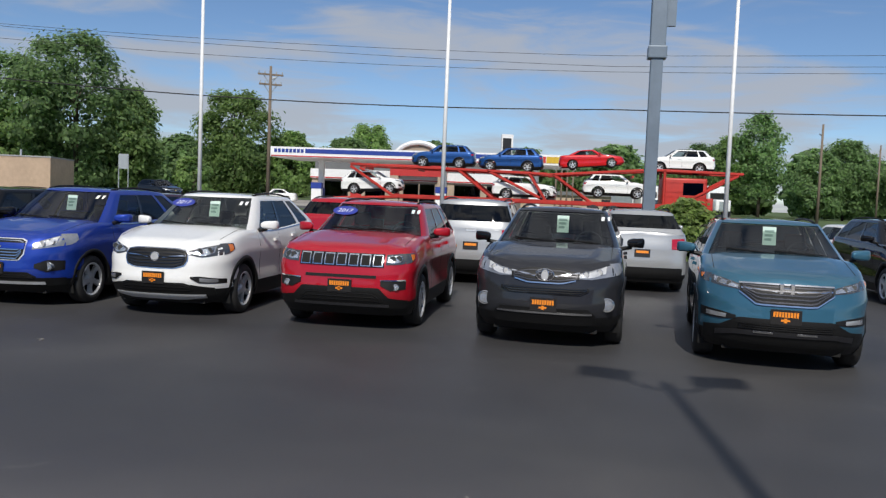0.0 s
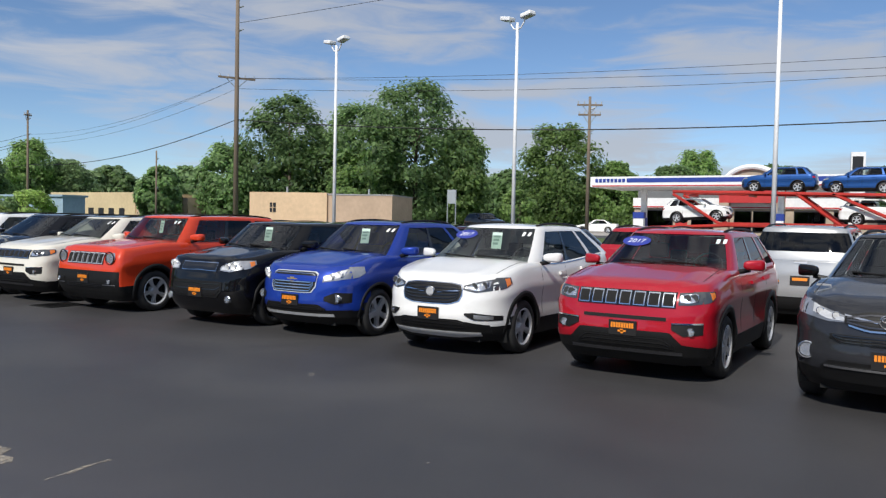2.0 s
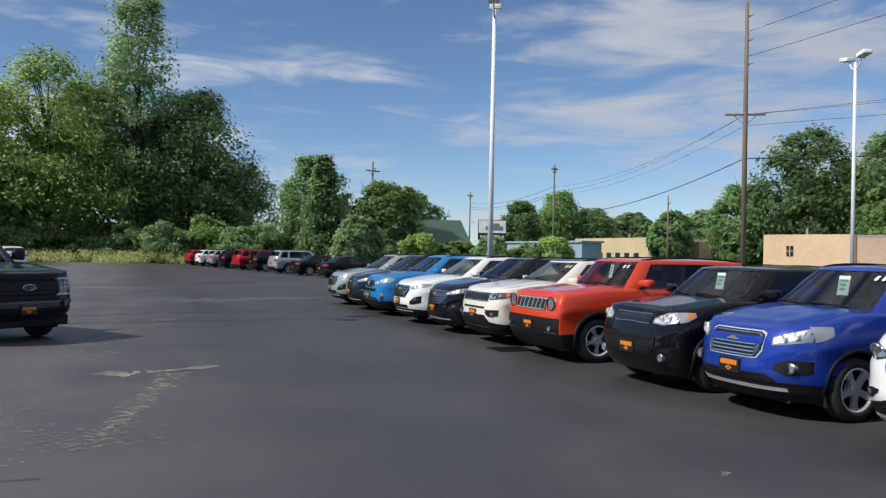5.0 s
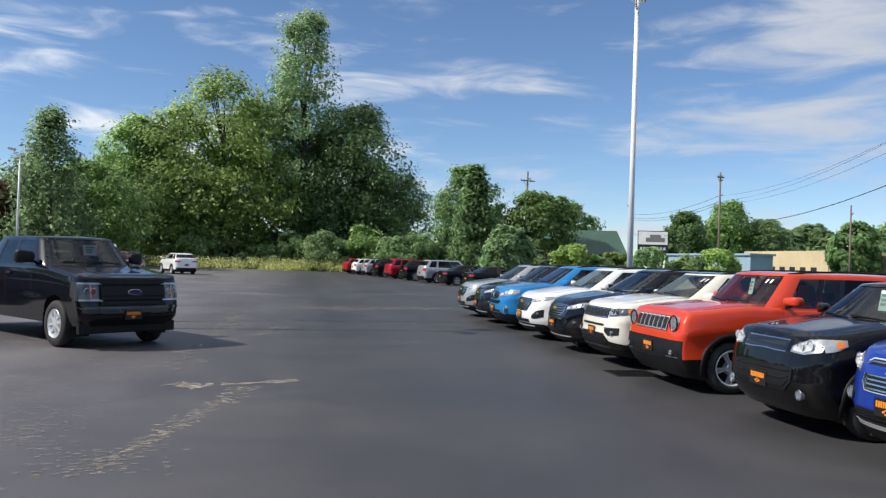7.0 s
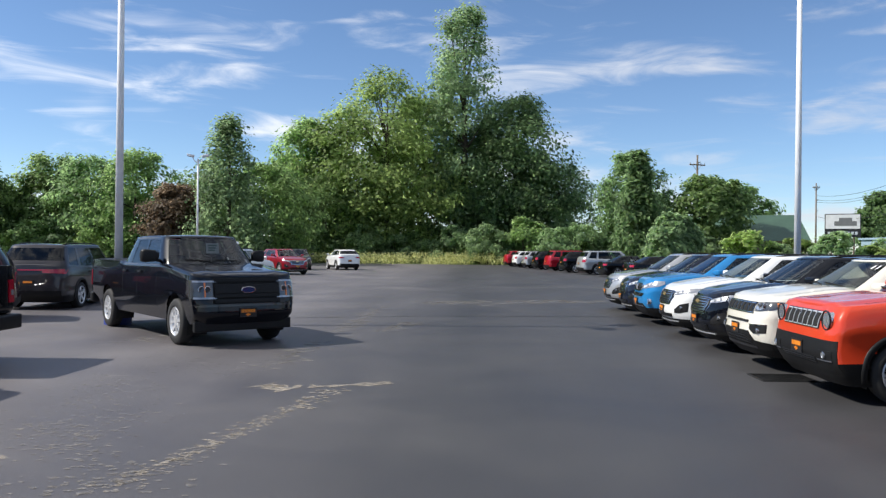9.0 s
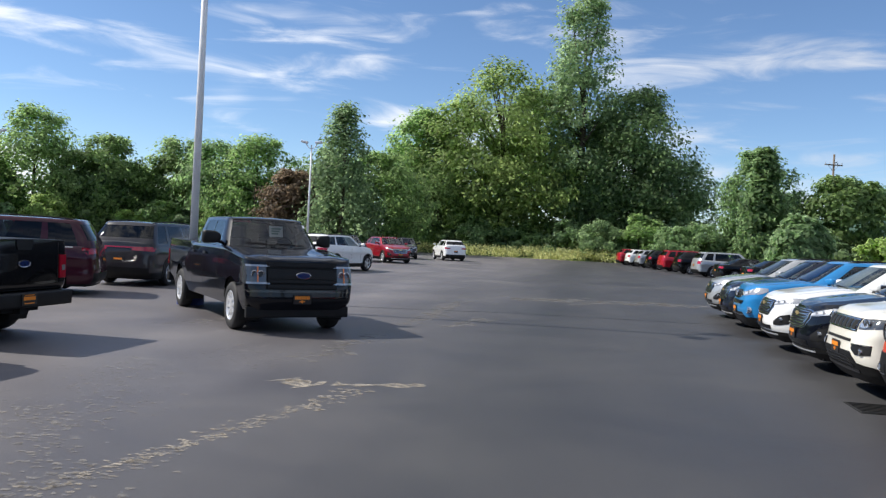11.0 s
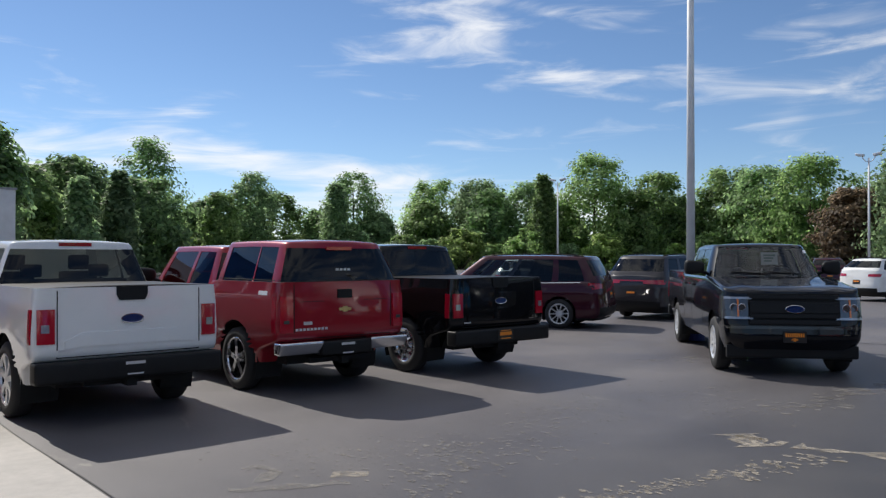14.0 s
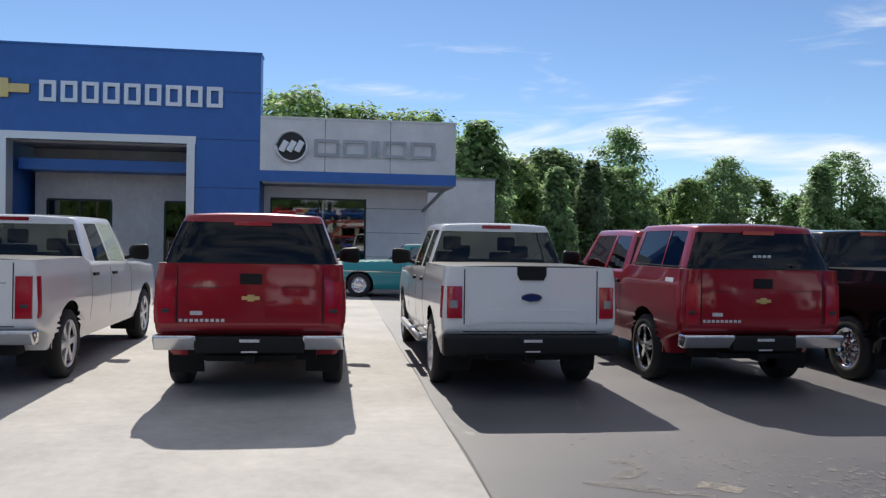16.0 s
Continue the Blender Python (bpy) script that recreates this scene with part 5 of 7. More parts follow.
F_REN = face(([0.5, 0.7], [0.8] * 2, [0.9] * 2), ([-0.50, 0.50], [0.835] * 2, [1.04] * 2), slots=7, barmat=M_silver, gmat=M_gloss, fogbox=([0.54, 0.82], [0.50] * 2, [0.60] * 2), fog=(0.70, 0.55, 0.035), lines=[([0.54, 0.82], [0.488, 0.488]), ([-0.82, -0.54], [0.488, 0.488])], intake=([-0.50, 0.50], [0.43] * 2, [0.51] * 2), chin=([-0.86, 0.86], [0.36] * 2, [0.72] * 2), plate=0.585, housing=False, amber=False)
F_EQX = face(([0.48, 0.64, 0.80], [0.835, 0.855, 0.895], [0.895, 0.945, 0.99]), ([-0.50, -0.40, 0.40, 0.50], [0.80, 0.655, 0.655, 0.80], [0.905, 0.925, 0.925, 0.905]), bars=6, barmat=M_chrome, surround=M_chrome, fogbox=([0.60, 0.70, 0.82], [0.49, 0.49, 0.53], [0.56, 0.66, 0.70]), fog=(0.72, 0.60, 0.035), intake=([-0.50, 0.50], [0.40] * 2, [0.47] * 2), chin=([-0.80, 0.80], [0.24] * 2, [0.37] * 2), skid=([-0.6, 0.6], [0.305] * 2, [0.33] * 2), plate=0.55, badge="bow", lampmat=M_clearlamp, amber=False)
F_PICKUP = face(([0.58, 0.76, 0.93], [0.835] * 3, [1.15] * 3), ([-0.62, 0.62], [0.75] * 2, [1.20] * 2), bars=0, gmat=M_well, surround=None, chin=([-0.94, 0.94], [0.40] * 2, [0.70] * 2), plate=0.59, amber=False, lampmat=M_lampdark)


def round_lamps(c):
    for sx in (-1, 1):
        disc_lamp(c, "headlight", sx * 0.66, 0.945, 0.100, M_lamp, M_gloss, 0.02)


def pickup_extra(c):
    oval_badge(c, 0, 0.985, 0.125, 0.052, M_badge, off=0.065)
    part("air_dam", boxes((-0.90, 0.90, 0.14, 0.24, 0.27, 0.46), bevel=0.03), M_plastic, c["root"])
    for a, b, o in ((1.13, 1.18, 0.034), (1.02, 1.085, 0.040), (0.93, 1.04, 0.048), (0.86, 0.92, 0.040), (0.77, 0.83, 0.034)):
        c["patch"]("grille_bar", M_plastic, "front", [-0.60, 0.60], [a] * 2, [b] * 2, o)
    for fl in (False, True):
        # C-shaped lamp: bright bars above and below a lens at the outer edge
        for a, b in ((0.835, 0.868), (1.118, 1.15)):
            c["patch"]("lamp_trim", M_reflector, "front", [0.56, 0.93], [a] * 2, [b] * 2, 0.020, None, "", flip=fl, rws=1)
        for a, b in ((0.875, 0.955), (0.965, 1.035), (1.045, 1.11)):
            c["patch"]("lamp_lens", M_lampdark, "front", [0.77, 0.92], [a] * 2, [b] * 2, 0.018, None, "", flip=fl, rws=2)
        c["patch"]("indicator", M_amber, "front", [0.745, 0.768], [0.87] * 2, [1.115] * 2, 0.020, None, "", flip=fl, rws=2)
    c["patch"]("bumper_edge", M_gloss, "front", [-0.95, 0.95], [0.70] * 2, [0.74] * 2, 0.03)


def roof_lamp(c):
    p = c["p"]
    z = c["H"] - 0.075
    h, _ = c["cast"]("rear", 0.0, z)
    if h is not None:
        part("brake_lamp", boxes((-0.19, 0.19, h.y - 0.05, h.y + 0.012, z - 0.022, z + 0.022)), M_red, c["root"])


def truck_tail(kind, centre=0.36):
    def fn(c):
        W2, L = c["W2"], c["L"]
        oval = kind.startswith("oval")
        zl, zh, w = (0.86, 1.20, 0.18) if oval else (0.80, 1.24, 0.18)
        for k, h in enumerate(both(c, "tail_light", M_red, "rear", [W2 - 0.03 - w, W2 - 0.05], [zl] * 2, [zh] * 2, 0.02)):
            if h is not None:
                c["patch"]("reversing_lamp", M_reflector if oval else M_lampdark, "rear", [W2 - 0.03 - w * 0.72, W2 - 0.085], [zl + 0.11] * 2, [zl + (0.19 if oval else 0.15)] * 2, 0.026, h, flip=bool(k), rws=2)
        for f in ("right", "left"):
            c["patch"]("tail_light_side", M_red, f, [L - 0.14, L - 0.06], [zl] * 2, [zh] * 2, 0.010)
        gap = W2 - 0.05 - w
        for x in (-gap, gap - 0.012):
            c["patch"]("tailgate_gap", M_well, "rear", [x, x + 0.012], [0.72] * 2, [1.38] * 2, 0.0016, None, "", 1, 8, False, 0.004)
        c["patch"]("tailgate_gap", M_well, "rear", [-gap, gap], [0.71] * 2, [0.722] * 2, 0.0016, None, "", 6, 1, False, 0.004)
        y = L + 0.02
        bump = M_plastic if kind != "bow" else M_chrome
        if kind == "bow":
            for s in (-1, 1):
                a, b = sorted((s * centre, s * (W2 - 0.01)))
                bm = boxes((a, b, y - 0.14, y + 0.06, 0.53, 0.685), bevel=0.03)
                for v in bm.verts:
                    if v.co.z < 0.6 and v.co.y > y:
                        v.co.y -= 0.055      # the lower edge rolls under
                part("bumper_end", bm, M_chrome, c["root"], "chrome bumper end", True)
            part("bumper_step", boxes((-centre - 0.01, centre + 0.01, y - 0.14, y + 0.045, 0.50, 0.67), bevel=0.02), M_plastic, c["root"], "", True)
        else:
            part("rear_bumper", boxes((-W2 + 0.01, W2 - 0.01, y - 0.14, y + 0.07, 0.47, 0.685), bevel=0.035), bump, c["root"], "", True)
        part("tow_hitch", boxes((-0.05, 0.05, y - 0.2, y - 0.02, 0.38, 0.47), (-0.45, 0.45, y - 0.22, y - 0.12, 0.40, 0.46)), M_well, c["root"])
        hy = y + (0.078 if kind != "bow" else 0.052)
        if kind == "oval_black":
            pl = part("licence_plate", boxes((-0.155, 0.155, hy - 0.01, hy + 0.005, 0.51, 0.665)), M_plateblk, c["root"])
            part("lettering", boxes((-0.12, 0.12, hy + 0.004, hy + 0.008, 0.58, 0.63), (-0.10, 0.10, hy + 0.004, hy + 0.008, 0.53, 0.545), (-0.1, 0.1, hy + 0.004, hy + 0.008, 0.645, 0.655)), M_orange, pl)
        else:
            part("plate_lettering", boxes((-0.10, 0.10, hy - 0.002, hy + 0.003, 0.615, 0.645)), M_silver, c["root"])
            part("plate_lettering", boxes((-0.08, 0.08, hy - 0.002, hy + 0.003, 0.51, 0.525)), M_silver, c["root"])
        if oval:
            oval_badge(c, 0, 1.08, 0.115, 0.047, M_badge, "rear", M_chrome, 0.016)
            c["patch"]("tailgate_handle", M_plastic, "rear", [-0.16, -0.13, 0.13, 0.16], [1.33, 1.27, 1.27, 1.33], [1.415] * 4, 0.014)
            q = c["patch"]("tailgate_panel", c["color"], "rear", [-0.66, -0.50, 0.50, 0.66], [0.80, 0.82, 0.82, 0.80], [0.88, 0.96, 0.96, 0.88], 0.012)
            c["patch"]("model_badge", M_silver, "rear", [0.60, 0.72], [0.775] * 2, [0.795] * 2, 0.006, None, "", 2, 1)
        else:
            bow_badge(c, 1.06, "rear", 1.0)
            c["patch"]("tailgate_handle", M_plastic, "rear", [-0.11, 0.11], [1.20] * 2, [1.31] * 2, 0.010)
            bm = bmesh.new()
            h, _ = c["cast"]("rear", 0.5, 0.84)
            for i in range(9):
                a = 0.26 + i * 0.052
                box(bm, a, a + 0.034, h.y - 0.004, h.y + 0.006, 0.815, 0.845)
            part("model_lettering", bm, M_silver, c["root"])
            c["patch"]("badge_plate", M_silver, "rear", [0.48, 0.60], [0.885] * 2, [0.925] * 2, 0.006, None, "", 2, 1)
            # dark strips paint in the shade of the tailgate's fold
            c["patch"]("tailgate_crease", M_well, "rear", [-0.66, -0.30], [1.165] * 2, [1.172] * 2, 0.001, None, "", 4, 1, False, 0.003)
            c["patch"]("tailgate_crease", M_well, "rear", [0.30, 0.66], [1.165] * 2, [1.172] * 2, 0.001, None, "", 4, 1, False, 0.003)
        roof_lamp(c)
    return fn


def cap_trim(letters=True):
    def fn(c):
        h, _ = c["cast"]("rear", 0.0, 1.56)
        if h is not None and letters:
            bm = bmesh.new()
            for i in range(4):
                box(bm, -0.11 + i * 0.058, -0.11 + i * 0.058 + 0.040, h.y + 0.002, h.y + 0.008, 1.545, 1.575)
            part("cap_lettering", bm, M_silver, c["root"])
        for f in ("right", "left"):
            c["patch"]("bed_decal", M_white, f, [5.30, 5.52], [1.25] * 2, [1.30] * 2, 0.002, None, "", 3, 1)
        c["patch"]("cap_seam", M_well, "right", [4.0, 5.76], [1.425] * 2, [1.435] * 2, 0.002, None, "", 20, 1, False, 0.003)
        c["patch"]("cap_seam", M_well, "left", [4.0, 5.76], [1.425] * 2, [1.435] * 2, 0.002, None, "", 20, 1, False, 0.003)
    return fn


def side_step(c):
    W2 = c["W2"]
    for s in (-1, 1):
        bm = bmesh.new()
        rod(bm, (s * (W2 + 0.04), 1.6, 0.42), (s * (W2 + 0.04), 3.9, 0.42), 0.045, seg=8)
        for y in (1.8, 2.7, 3.7):
            rod(bm, (s * (W2 + 0.04), y, 0.42), (s * (W2 - 0.2), y, 0.46), 0.02, seg=6)
        part("side_step", bm, M_silver, c["root"], "silver side step", True)


def window_chrome(c):
    p = c["p"]
    ys = [p["cowl"] + 0.62 + (p["back"] - 0.5 - p["cowl"] - 0.62) * k / 6 for k in range(7)]
    lo = [c["top"](y) - 0.024 for y in ys]
    both_sides(c, "window_trim", M_chrome, ys, lo, [z + 0.016 for z in lo], 0.006, "", cols=24, rws=1, depth=0.006)


SUV_TAIL = rear_set(0.86, 1.08, 0.26, 0.72)


# ---- the front row ----
def in_row(x, y, yaw=0.0):
    return pose(x, y, 0, 0, 0, -90 + yaw)


R1 = "front row of parked vehicles"
car("suv", "small white SUV with chrome-edged grille and blue year sticker", P_white, dict(ENC, rim="twin_5"), in_row(9.10, 5.02), [F_ENC, window_chrome, price_tag(0.10), year_sticker(-0.42), corner_stickers(0.48), SUV_TAIL], R1, "SUV")
car("suv", "small bright red SUV with seven-slot chrome grille and year sticker", P_red, dict(CMP, rim="spoke_5"), in_row(9.05, 2.64), [F_CMP, year_sticker(-0.46), corner_stickers(0.55), SUV_TAIL], R1, "SUV")
car("suv", "dark grey metallic SUV with round fog lamps and price sheet", P_grey, dict(SUVG, rim="spoke_5"), in_row(8.74, 0.25, -4.0), [F_SUVG, price_tag(0.05, lines="blue"), corner_stickers(0.58), SUV_TAIL], R1, "SUV", mirror_mat=P_black)
car("suv", "steel blue metallic SUV with chrome winged grille and price sheet", P_teal, dict(SUVW, rim="spoke_5"), in_row(8.30, -2.15, -6.5), [F_SUVW, price_tag(-0.02), SUV_TAIL], R1, "SUV")
car("suv", "small royal blue SUV with split silver grille and gold badge", P_blue, dict(ENC, rim="spoke_5", lip=True), in_row(9.12, 7.22), [F_MINI, window_chrome, price_tag(0.10), corner_stickers(0.48), SUV_TAIL], R1, "SUV", lip_mat=M_plastic)
car("hatchback", "boxy black hatchback with slim chrome-edged grille", P_black, dict(BOXY, rim="thin_10_dark"), in_row(9.10, 9.03), [F_BOXY, price_tag(0.10, lines="blue"), SUV_TAIL], R1, "hatchback", clad_mat=P_black)
car("suv", "boxy orange-red SUV with round headlights and black cladding", P_orange, dict(REN, rim="twin_5"), in_row(9.12, 11.72), [F_REN, round_lamps, price_tag(0.15, w=0.05), corner_stickers(0.5), SUV_TAIL], R1, "SUV")
car("suv", "cream white SUV with a black roof and seven-slot grille", P_cream, dict(CMP, rim="spoke_5"), in_row(9.14, 13.92), [F_CMP, corner_stickers(0.5), SUV_TAIL], R1, "SUV", roof_mat=P_black)
car("suv", "dark navy SUV with tall chrome-barred grille", P_navy, EQX, in_row(9.1, 15.85), [F_EQX, window_chrome, SUV_TAIL], R1, "SUV")
car("suv", "white SUV with tall chrome-barred grille", P_white, EQX, in_row(9.1, 18.1), [F_EQX, window_chrome, SUV_TAIL], R1, "SUV")
car("suv", "sky blue SUV with dark grille and roof rails", P_sky, dict(SUVG, top=[(0, 1.0), (0.3, 1.08), (1.2, 1.18), (4.5, 1.22)], nf=3.5), in_row(9.1, 20.5), [F_SUVG, SUV_TAIL], R1, "SUV")
car("suv", "blackish blue SUV between a blue and a silver one", P_indigo, EQX, in_row(9.1, 22.4), [F_EQX, SUV_TAIL], R1, "SUV")
car("suv", "silver SUV with white price sheet near the row's end", P_silver, EQX, in_row(9.1, 24.65), [F_EQX, SUV_TAIL], R1, "SUV")
# ---- second row, tails to the first ----
R2 = "second row of parked vehicles"
GC = dict(EQX, L=4.8, W=1.94, H=1.76, top=[(0, 0.9), (0.3, 1.02), (1.2, 1.12), (4.8, 1.18)], rw=0.68, roof1=4.5, back=4.72, gw=0.88)


def lane_tail(x, y, L, yaw=0.0):
    return pose(x + L / SITE, y, 0, 0, 0, 90 + yaw)


car("suv", "silver SUV seen from behind with wide dark rear window", P_silver, GC, lane_tail(15.0, 1.85, 4.8), [rear_set(1.0, 1.16, 0.3, 0.8, badge=(1.12, M_silver, 0.10, 0.025))], R2, "SUV")
car("suv", "silver SUV seen from behind beside a green bush", P_silver, EQX, lane_tail(15.3, -1.35, 4.65), [rear_set(0.88, 1.12, 0.3, 0.8)], R2, "SUV")
car("suv", "dark red SUV seen from behind over its neighbours", P_red, CMP, lane_tail(15.5, 4.75, 4.4), [SUV_TAIL], R2, "SUV")
for y, col, nm in ((7.2, P_darkgrey, "dark grey SUV half hidden behind the front row"), (9.6, P_maroon, "maroon SUV half hidden behind the front row"), (12.1, P_black, "black SUV half hidden behind the front row"), (14.6, P_navy, "navy SUV half hidden behind the front row"), (17.0, P_darkgrey, "charcoal SUV half hidden behind the front row")):
    car("suv", nm, col, dict(EQX, seats=False, H=1.60), lane_tail(15.6, y, 4.65), [SUV_TAIL], R2, "SUV")
car("suv", "black SUV beside the second row, facing the lane", P_black, EQX, in_row(14.8, -6.55), [F_EQX], R2, "SUV")
SEDAN = dict(BASE, L=4.7, W=1.82, H=1.45, wb=2.75, fo=0.95, R=0.33, clear=0.17, cowl=1.25, roof0=2.05, roof1=3.35, back=4.15, rw=0.56, gw=0.80, rails=False, clad=0.0, lip=False, top=[(0, 0.66), (0.35, 0.78), (1.3, 0.92), (3.6, 1.0), (4.2, 1.02), (4.7, 0.98)], rear_glass=(0.1, 0.92), windows=[("glass", 0.03, 0.46), ("pillar", 0.46, 0.5), ("dark", 0.5, 0.9)])
car("sedan", "white sedan seen from behind near the grass", P_white, SEDAN, lane_tail(21.5, -7.1, 4.7, 12), [rear_set(0.76, 0.90, 0.34, 0.6)], R2, "sedan")

# ---- far row beside the lane, tails to it ----
R3 = "far row of parked vehicles"
LONGSUV = dict(EQX, L=5.1, W=1.98, H=1.78, wb=3.0, top=[(0, 0.85), (0.35, 1.0), (1.3, 1.1), (5.1, 1.2)], back=5.0, roof1=4.6, rw=0.70, gw=0.9)
far = [(49.0, P_black, SEDAN, "sedan", "black sedan among the far parked vehicles"), (53.6, P_black, SEDAN, "sedan", "black sedan with red tail lamps in the far row"), (58.0, P_silver, LONGSUV, "suv", "silver people-carrying SUV in the far row"), (62.4, P_black, EQX, "suv", "black SUV in the far row"),
       (66.8, P_red, LONGSUV, "suv", "bright red SUV in the far row"), (70.8, P_black, EQX, "suv", "black SUV beside a bright red one"), (74.6, P_silver, EQX, "suv", "silver SUV in the far corner"), (78.6, P_white, EQX, "suv", "white SUV in the far corner"), (82.6, P_red, EQX, "suv", "red SUV at the lot's far corner")]
for y, col, sp, nm, lb in far:
    car(nm, lb, col, dict(sp, seats=False), pose(12.9 - (y - 58) * 0.165 + sp["L"] / SITE * 0.98, y + 0.75, 0, 0, 0, 100), [rear_set(0.90, 1.12, 0.3, 0.8) if nm == "suv" else rear_set(0.76, 0.9, 0.34, 0.6)], R3, "SUV" if nm == "suv" else "sedan")

# ---- pickups by the showroom ----
R4 = "pickups parked tail to the lane"
PICKUP = dict(BASE, L=5.80, W=1.93, H=1.94, wb=3.76, fo=0.93, R=0.405, clear=0.40, rim="spoke_6", cf=0.36, nf=5.0, cr=0.13, nr=7, cowl=1.45, roof0=2.0, back=3.98, roof1=3.84, rw=0.70, gw=0.90, crown=0.03,
            top=[(0, 1.10), (0.3, 1.19), (1.5, 1.27), (3.85, 1.33), (4.0, 1.40), (5.9, 1.41)], tail=[(0, 0.55), (0.18, 0.45), (0.30, 0.03), (0.36, 0.01), (1, 0.02)], wide=[(0, 0.93), (0.2, 0.975), (0.5, 1.0), (0.8, 0.99), (1, 0.965)], nose=[(0, 0.12), (0.2, 0.0), (0.45, 0.02), (0.6, 0.04), (1, 0.10)],
            windows=[("dark", 0.04, 0.55), ("pillar", 0.55, 0.60), ("dark", 0.60, 0.94)], arch=0.095, rear_glass=(0.10, 0.88), clad=0.0, lip=False, rails=False, lidc=0.02, lid=lambda y: "tonneau" if y > 4.05 else "paint", privacy=False, mirror_s=1.35, mirror_z=0.12, corners=(0.46, 0.30, 0.12, 0.10), bpillar=False, handle=M_plastic, door_mid=2.95, door_end=3.85)
CREW = dict(PICKUP, windows=[("glass", 0.04, 0.42), ("pillar", 0.42, 0.47), ("dark", 0.47, 0.82), ("paint", 0.82, 0.9)], roof0=1.95, cowl=1.38)
CAP = dict(y0=3.90, y1=5.78, w0=0.90, r0=3.92, r1=5.62, w1=0.70, h=1.95, windows=[("paint", 0.0, 0.08), ("dark", 0.08, 0.62), ("paint", 0.62, 0.64), ("dark", 0.64, 0.94)])
SIL = dict(PICKUP, H=1.90, cap=CAP, rim="spoke_5_chrome")
SIL1 = dict(SIL, H=1.90, W=1.93, cap=dict(CAP, h=1.96), rim="spoke_5_chrome")
TX = -1.13
car("pickup_truck", "white extended-cab pickup truck with a black bed cover", P_white, dict(PICKUP, rim="spoke_7"), in_row(TX - 5.80 / SITE, 7.68), [truck_tail("oval_white"), side_step], R4, "pickup truck", mirror_mat=M_plastic)
car("pickup_truck", "dark red pickup truck with matching cap and chrome bumper", P_deepred, SIL, in_row(TX - 0.05 - 5.80 / SITE, 10.18), [truck_tail("bow"), cap_trim()], R4, "pickup truck", mirror_mat=M_plastic)
car("pickup_truck", "dark red older pickup truck with matching cap, squarely tail-on", P_deepred, SIL1, in_row(TX - 5.80 / SITE, 4.94), [truck_tail("bow", 0.53), cap_trim(False)], R4, "pickup truck", mirror_mat=M_plastic)
car("pickup_truck", "black pickup truck with orange dealer plate, tail to the lane", P_black, dict(CREW, rim="steel_8_chrome"), in_row(TX + 0.1 - 5.80 / SITE, 12.62), [truck_tail("oval_black")], R4, "pickup truck", mirror_mat=M_plastic)
car("pickup_truck", "white crew-cab pickup truck with open bed", P_white, CREW, in_row(TX - 0.35 - 5.80 / SITE, 2.0), [truck_tail("bow")], R4, "pickup truck", mirror_mat=M_plastic)
car("pickup_truck", "black crew-cab pickup truck standing askew in the lane", P_navy, dict(CREW, rim="steel_8", L=6.15, wb=3.96, H=1.96, top=[(0, 1.20), (0.3, 1.28), (1.5, 1.40), (3.85, 1.39), (4.0, 1.42), (5.9, 1.43)]), pose(1.78, 15.26, 0, 0, 0, 40.5), [F_PICKUP, pickup_extra, truck_tail("oval_black"), price_tag(0.1, w=0.13, h=0.10, mat=M_white), corner_stickers(0.68)], R4, "pickup truck", mirror_mat=M_plastic)
VAN = dict(BASE, L=5.17, W=2.0, H=1.77, wb=3.09, fo=1.0, R=0.355, rim="thin_10", cowl=0.95, roof0=1.95, roof1=4.75, back=5.1, rw=0.70, gw=0.92, clad=0.08, lip=False, rails=True, top=[(0, 0.78), (0.35, 0.92), (1.1, 1.04), (5.1, 1.13)])
car("minivan", "dark maroon minivan with chrome window trim", P_maroon, VAN, pose(-8.85, 17.6, 0, 0, 0, -64), [window_chrome, rear_set(0.95, 1.1, 0.3, 0.8)], "vehicles across the lane", "minivan")
DUR = dict(LONGSUV, L=5.1, W=1.93, H=1.79)
car("suv", "dark grey SUV with a red light bar across its tail", P_darkgrey, DUR, pose(-5.85, 26.5, 0, 0, 0, -176), [rear_set(0.97, 1.10, 0.55, 0.72), lambda c: c["patch"]("light_bar", M_red, "rear", [-0.8, 0.8], [1.05] * 2, [1.085] * 2, 0.012)], "vehicles across the lane", "SUV")
R5 = "vehicles far across the lot"
car("suv", "white SUV with red tail lamps beside a lamp post", P_white, EQX, pose(-4.2, 39.2, 0, 0, 0, 165), [rear_set(0.95, 1.08, 0.4, 0.75)], R5, "SUV")
car("suv", "black SUV parked nose out on the far side", P_black, EQX, pose(-7.3, 48.6, 0, 0, 0, 30), [F_EQX], R5, "SUV")
car("suv", "red SUV with chrome grille bars, nose out", P_deepred, EQX, pose(-4.9, 50.0, 0, 0, 0, 36), [F_EQX], R5, "SUV")
car("suv", "white SUV beyond a red one on the far side", P_white, EQX, pose(-5.4, 66.0, 0, 0, 0, -155), [rear_set(0.95, 1.08, 0.4, 0.75)], R5, "SUV")
car("suv", "dark SUV half hidden behind the red one", P_darkgrey, EQX, pose(-7.0, 60.5, 0, 0, 0, 14), [F_EQX], R5, "SUV")
for x, y, col, lb in ((-13.5, 27.5, P_silver, "silver SUV behind the maroon minivan"), (-15.5, 31, P_vivid, "bright red SUV behind the maroon minivan"), (-12.0, 34, P_white, "white SUV behind the maroon minivan"), (-11.5, 46, P_maroon, "maroon SUV on the far side"), (-19, 36, P_black, "black SUV on the far side")):
    car("suv", lb, col, dict(EQX, seats=False), pose(x, y, 0, 0, 0, -150), [rear_set(0.95, 1.08, 0.4, 0.75)], R5, "SUV")

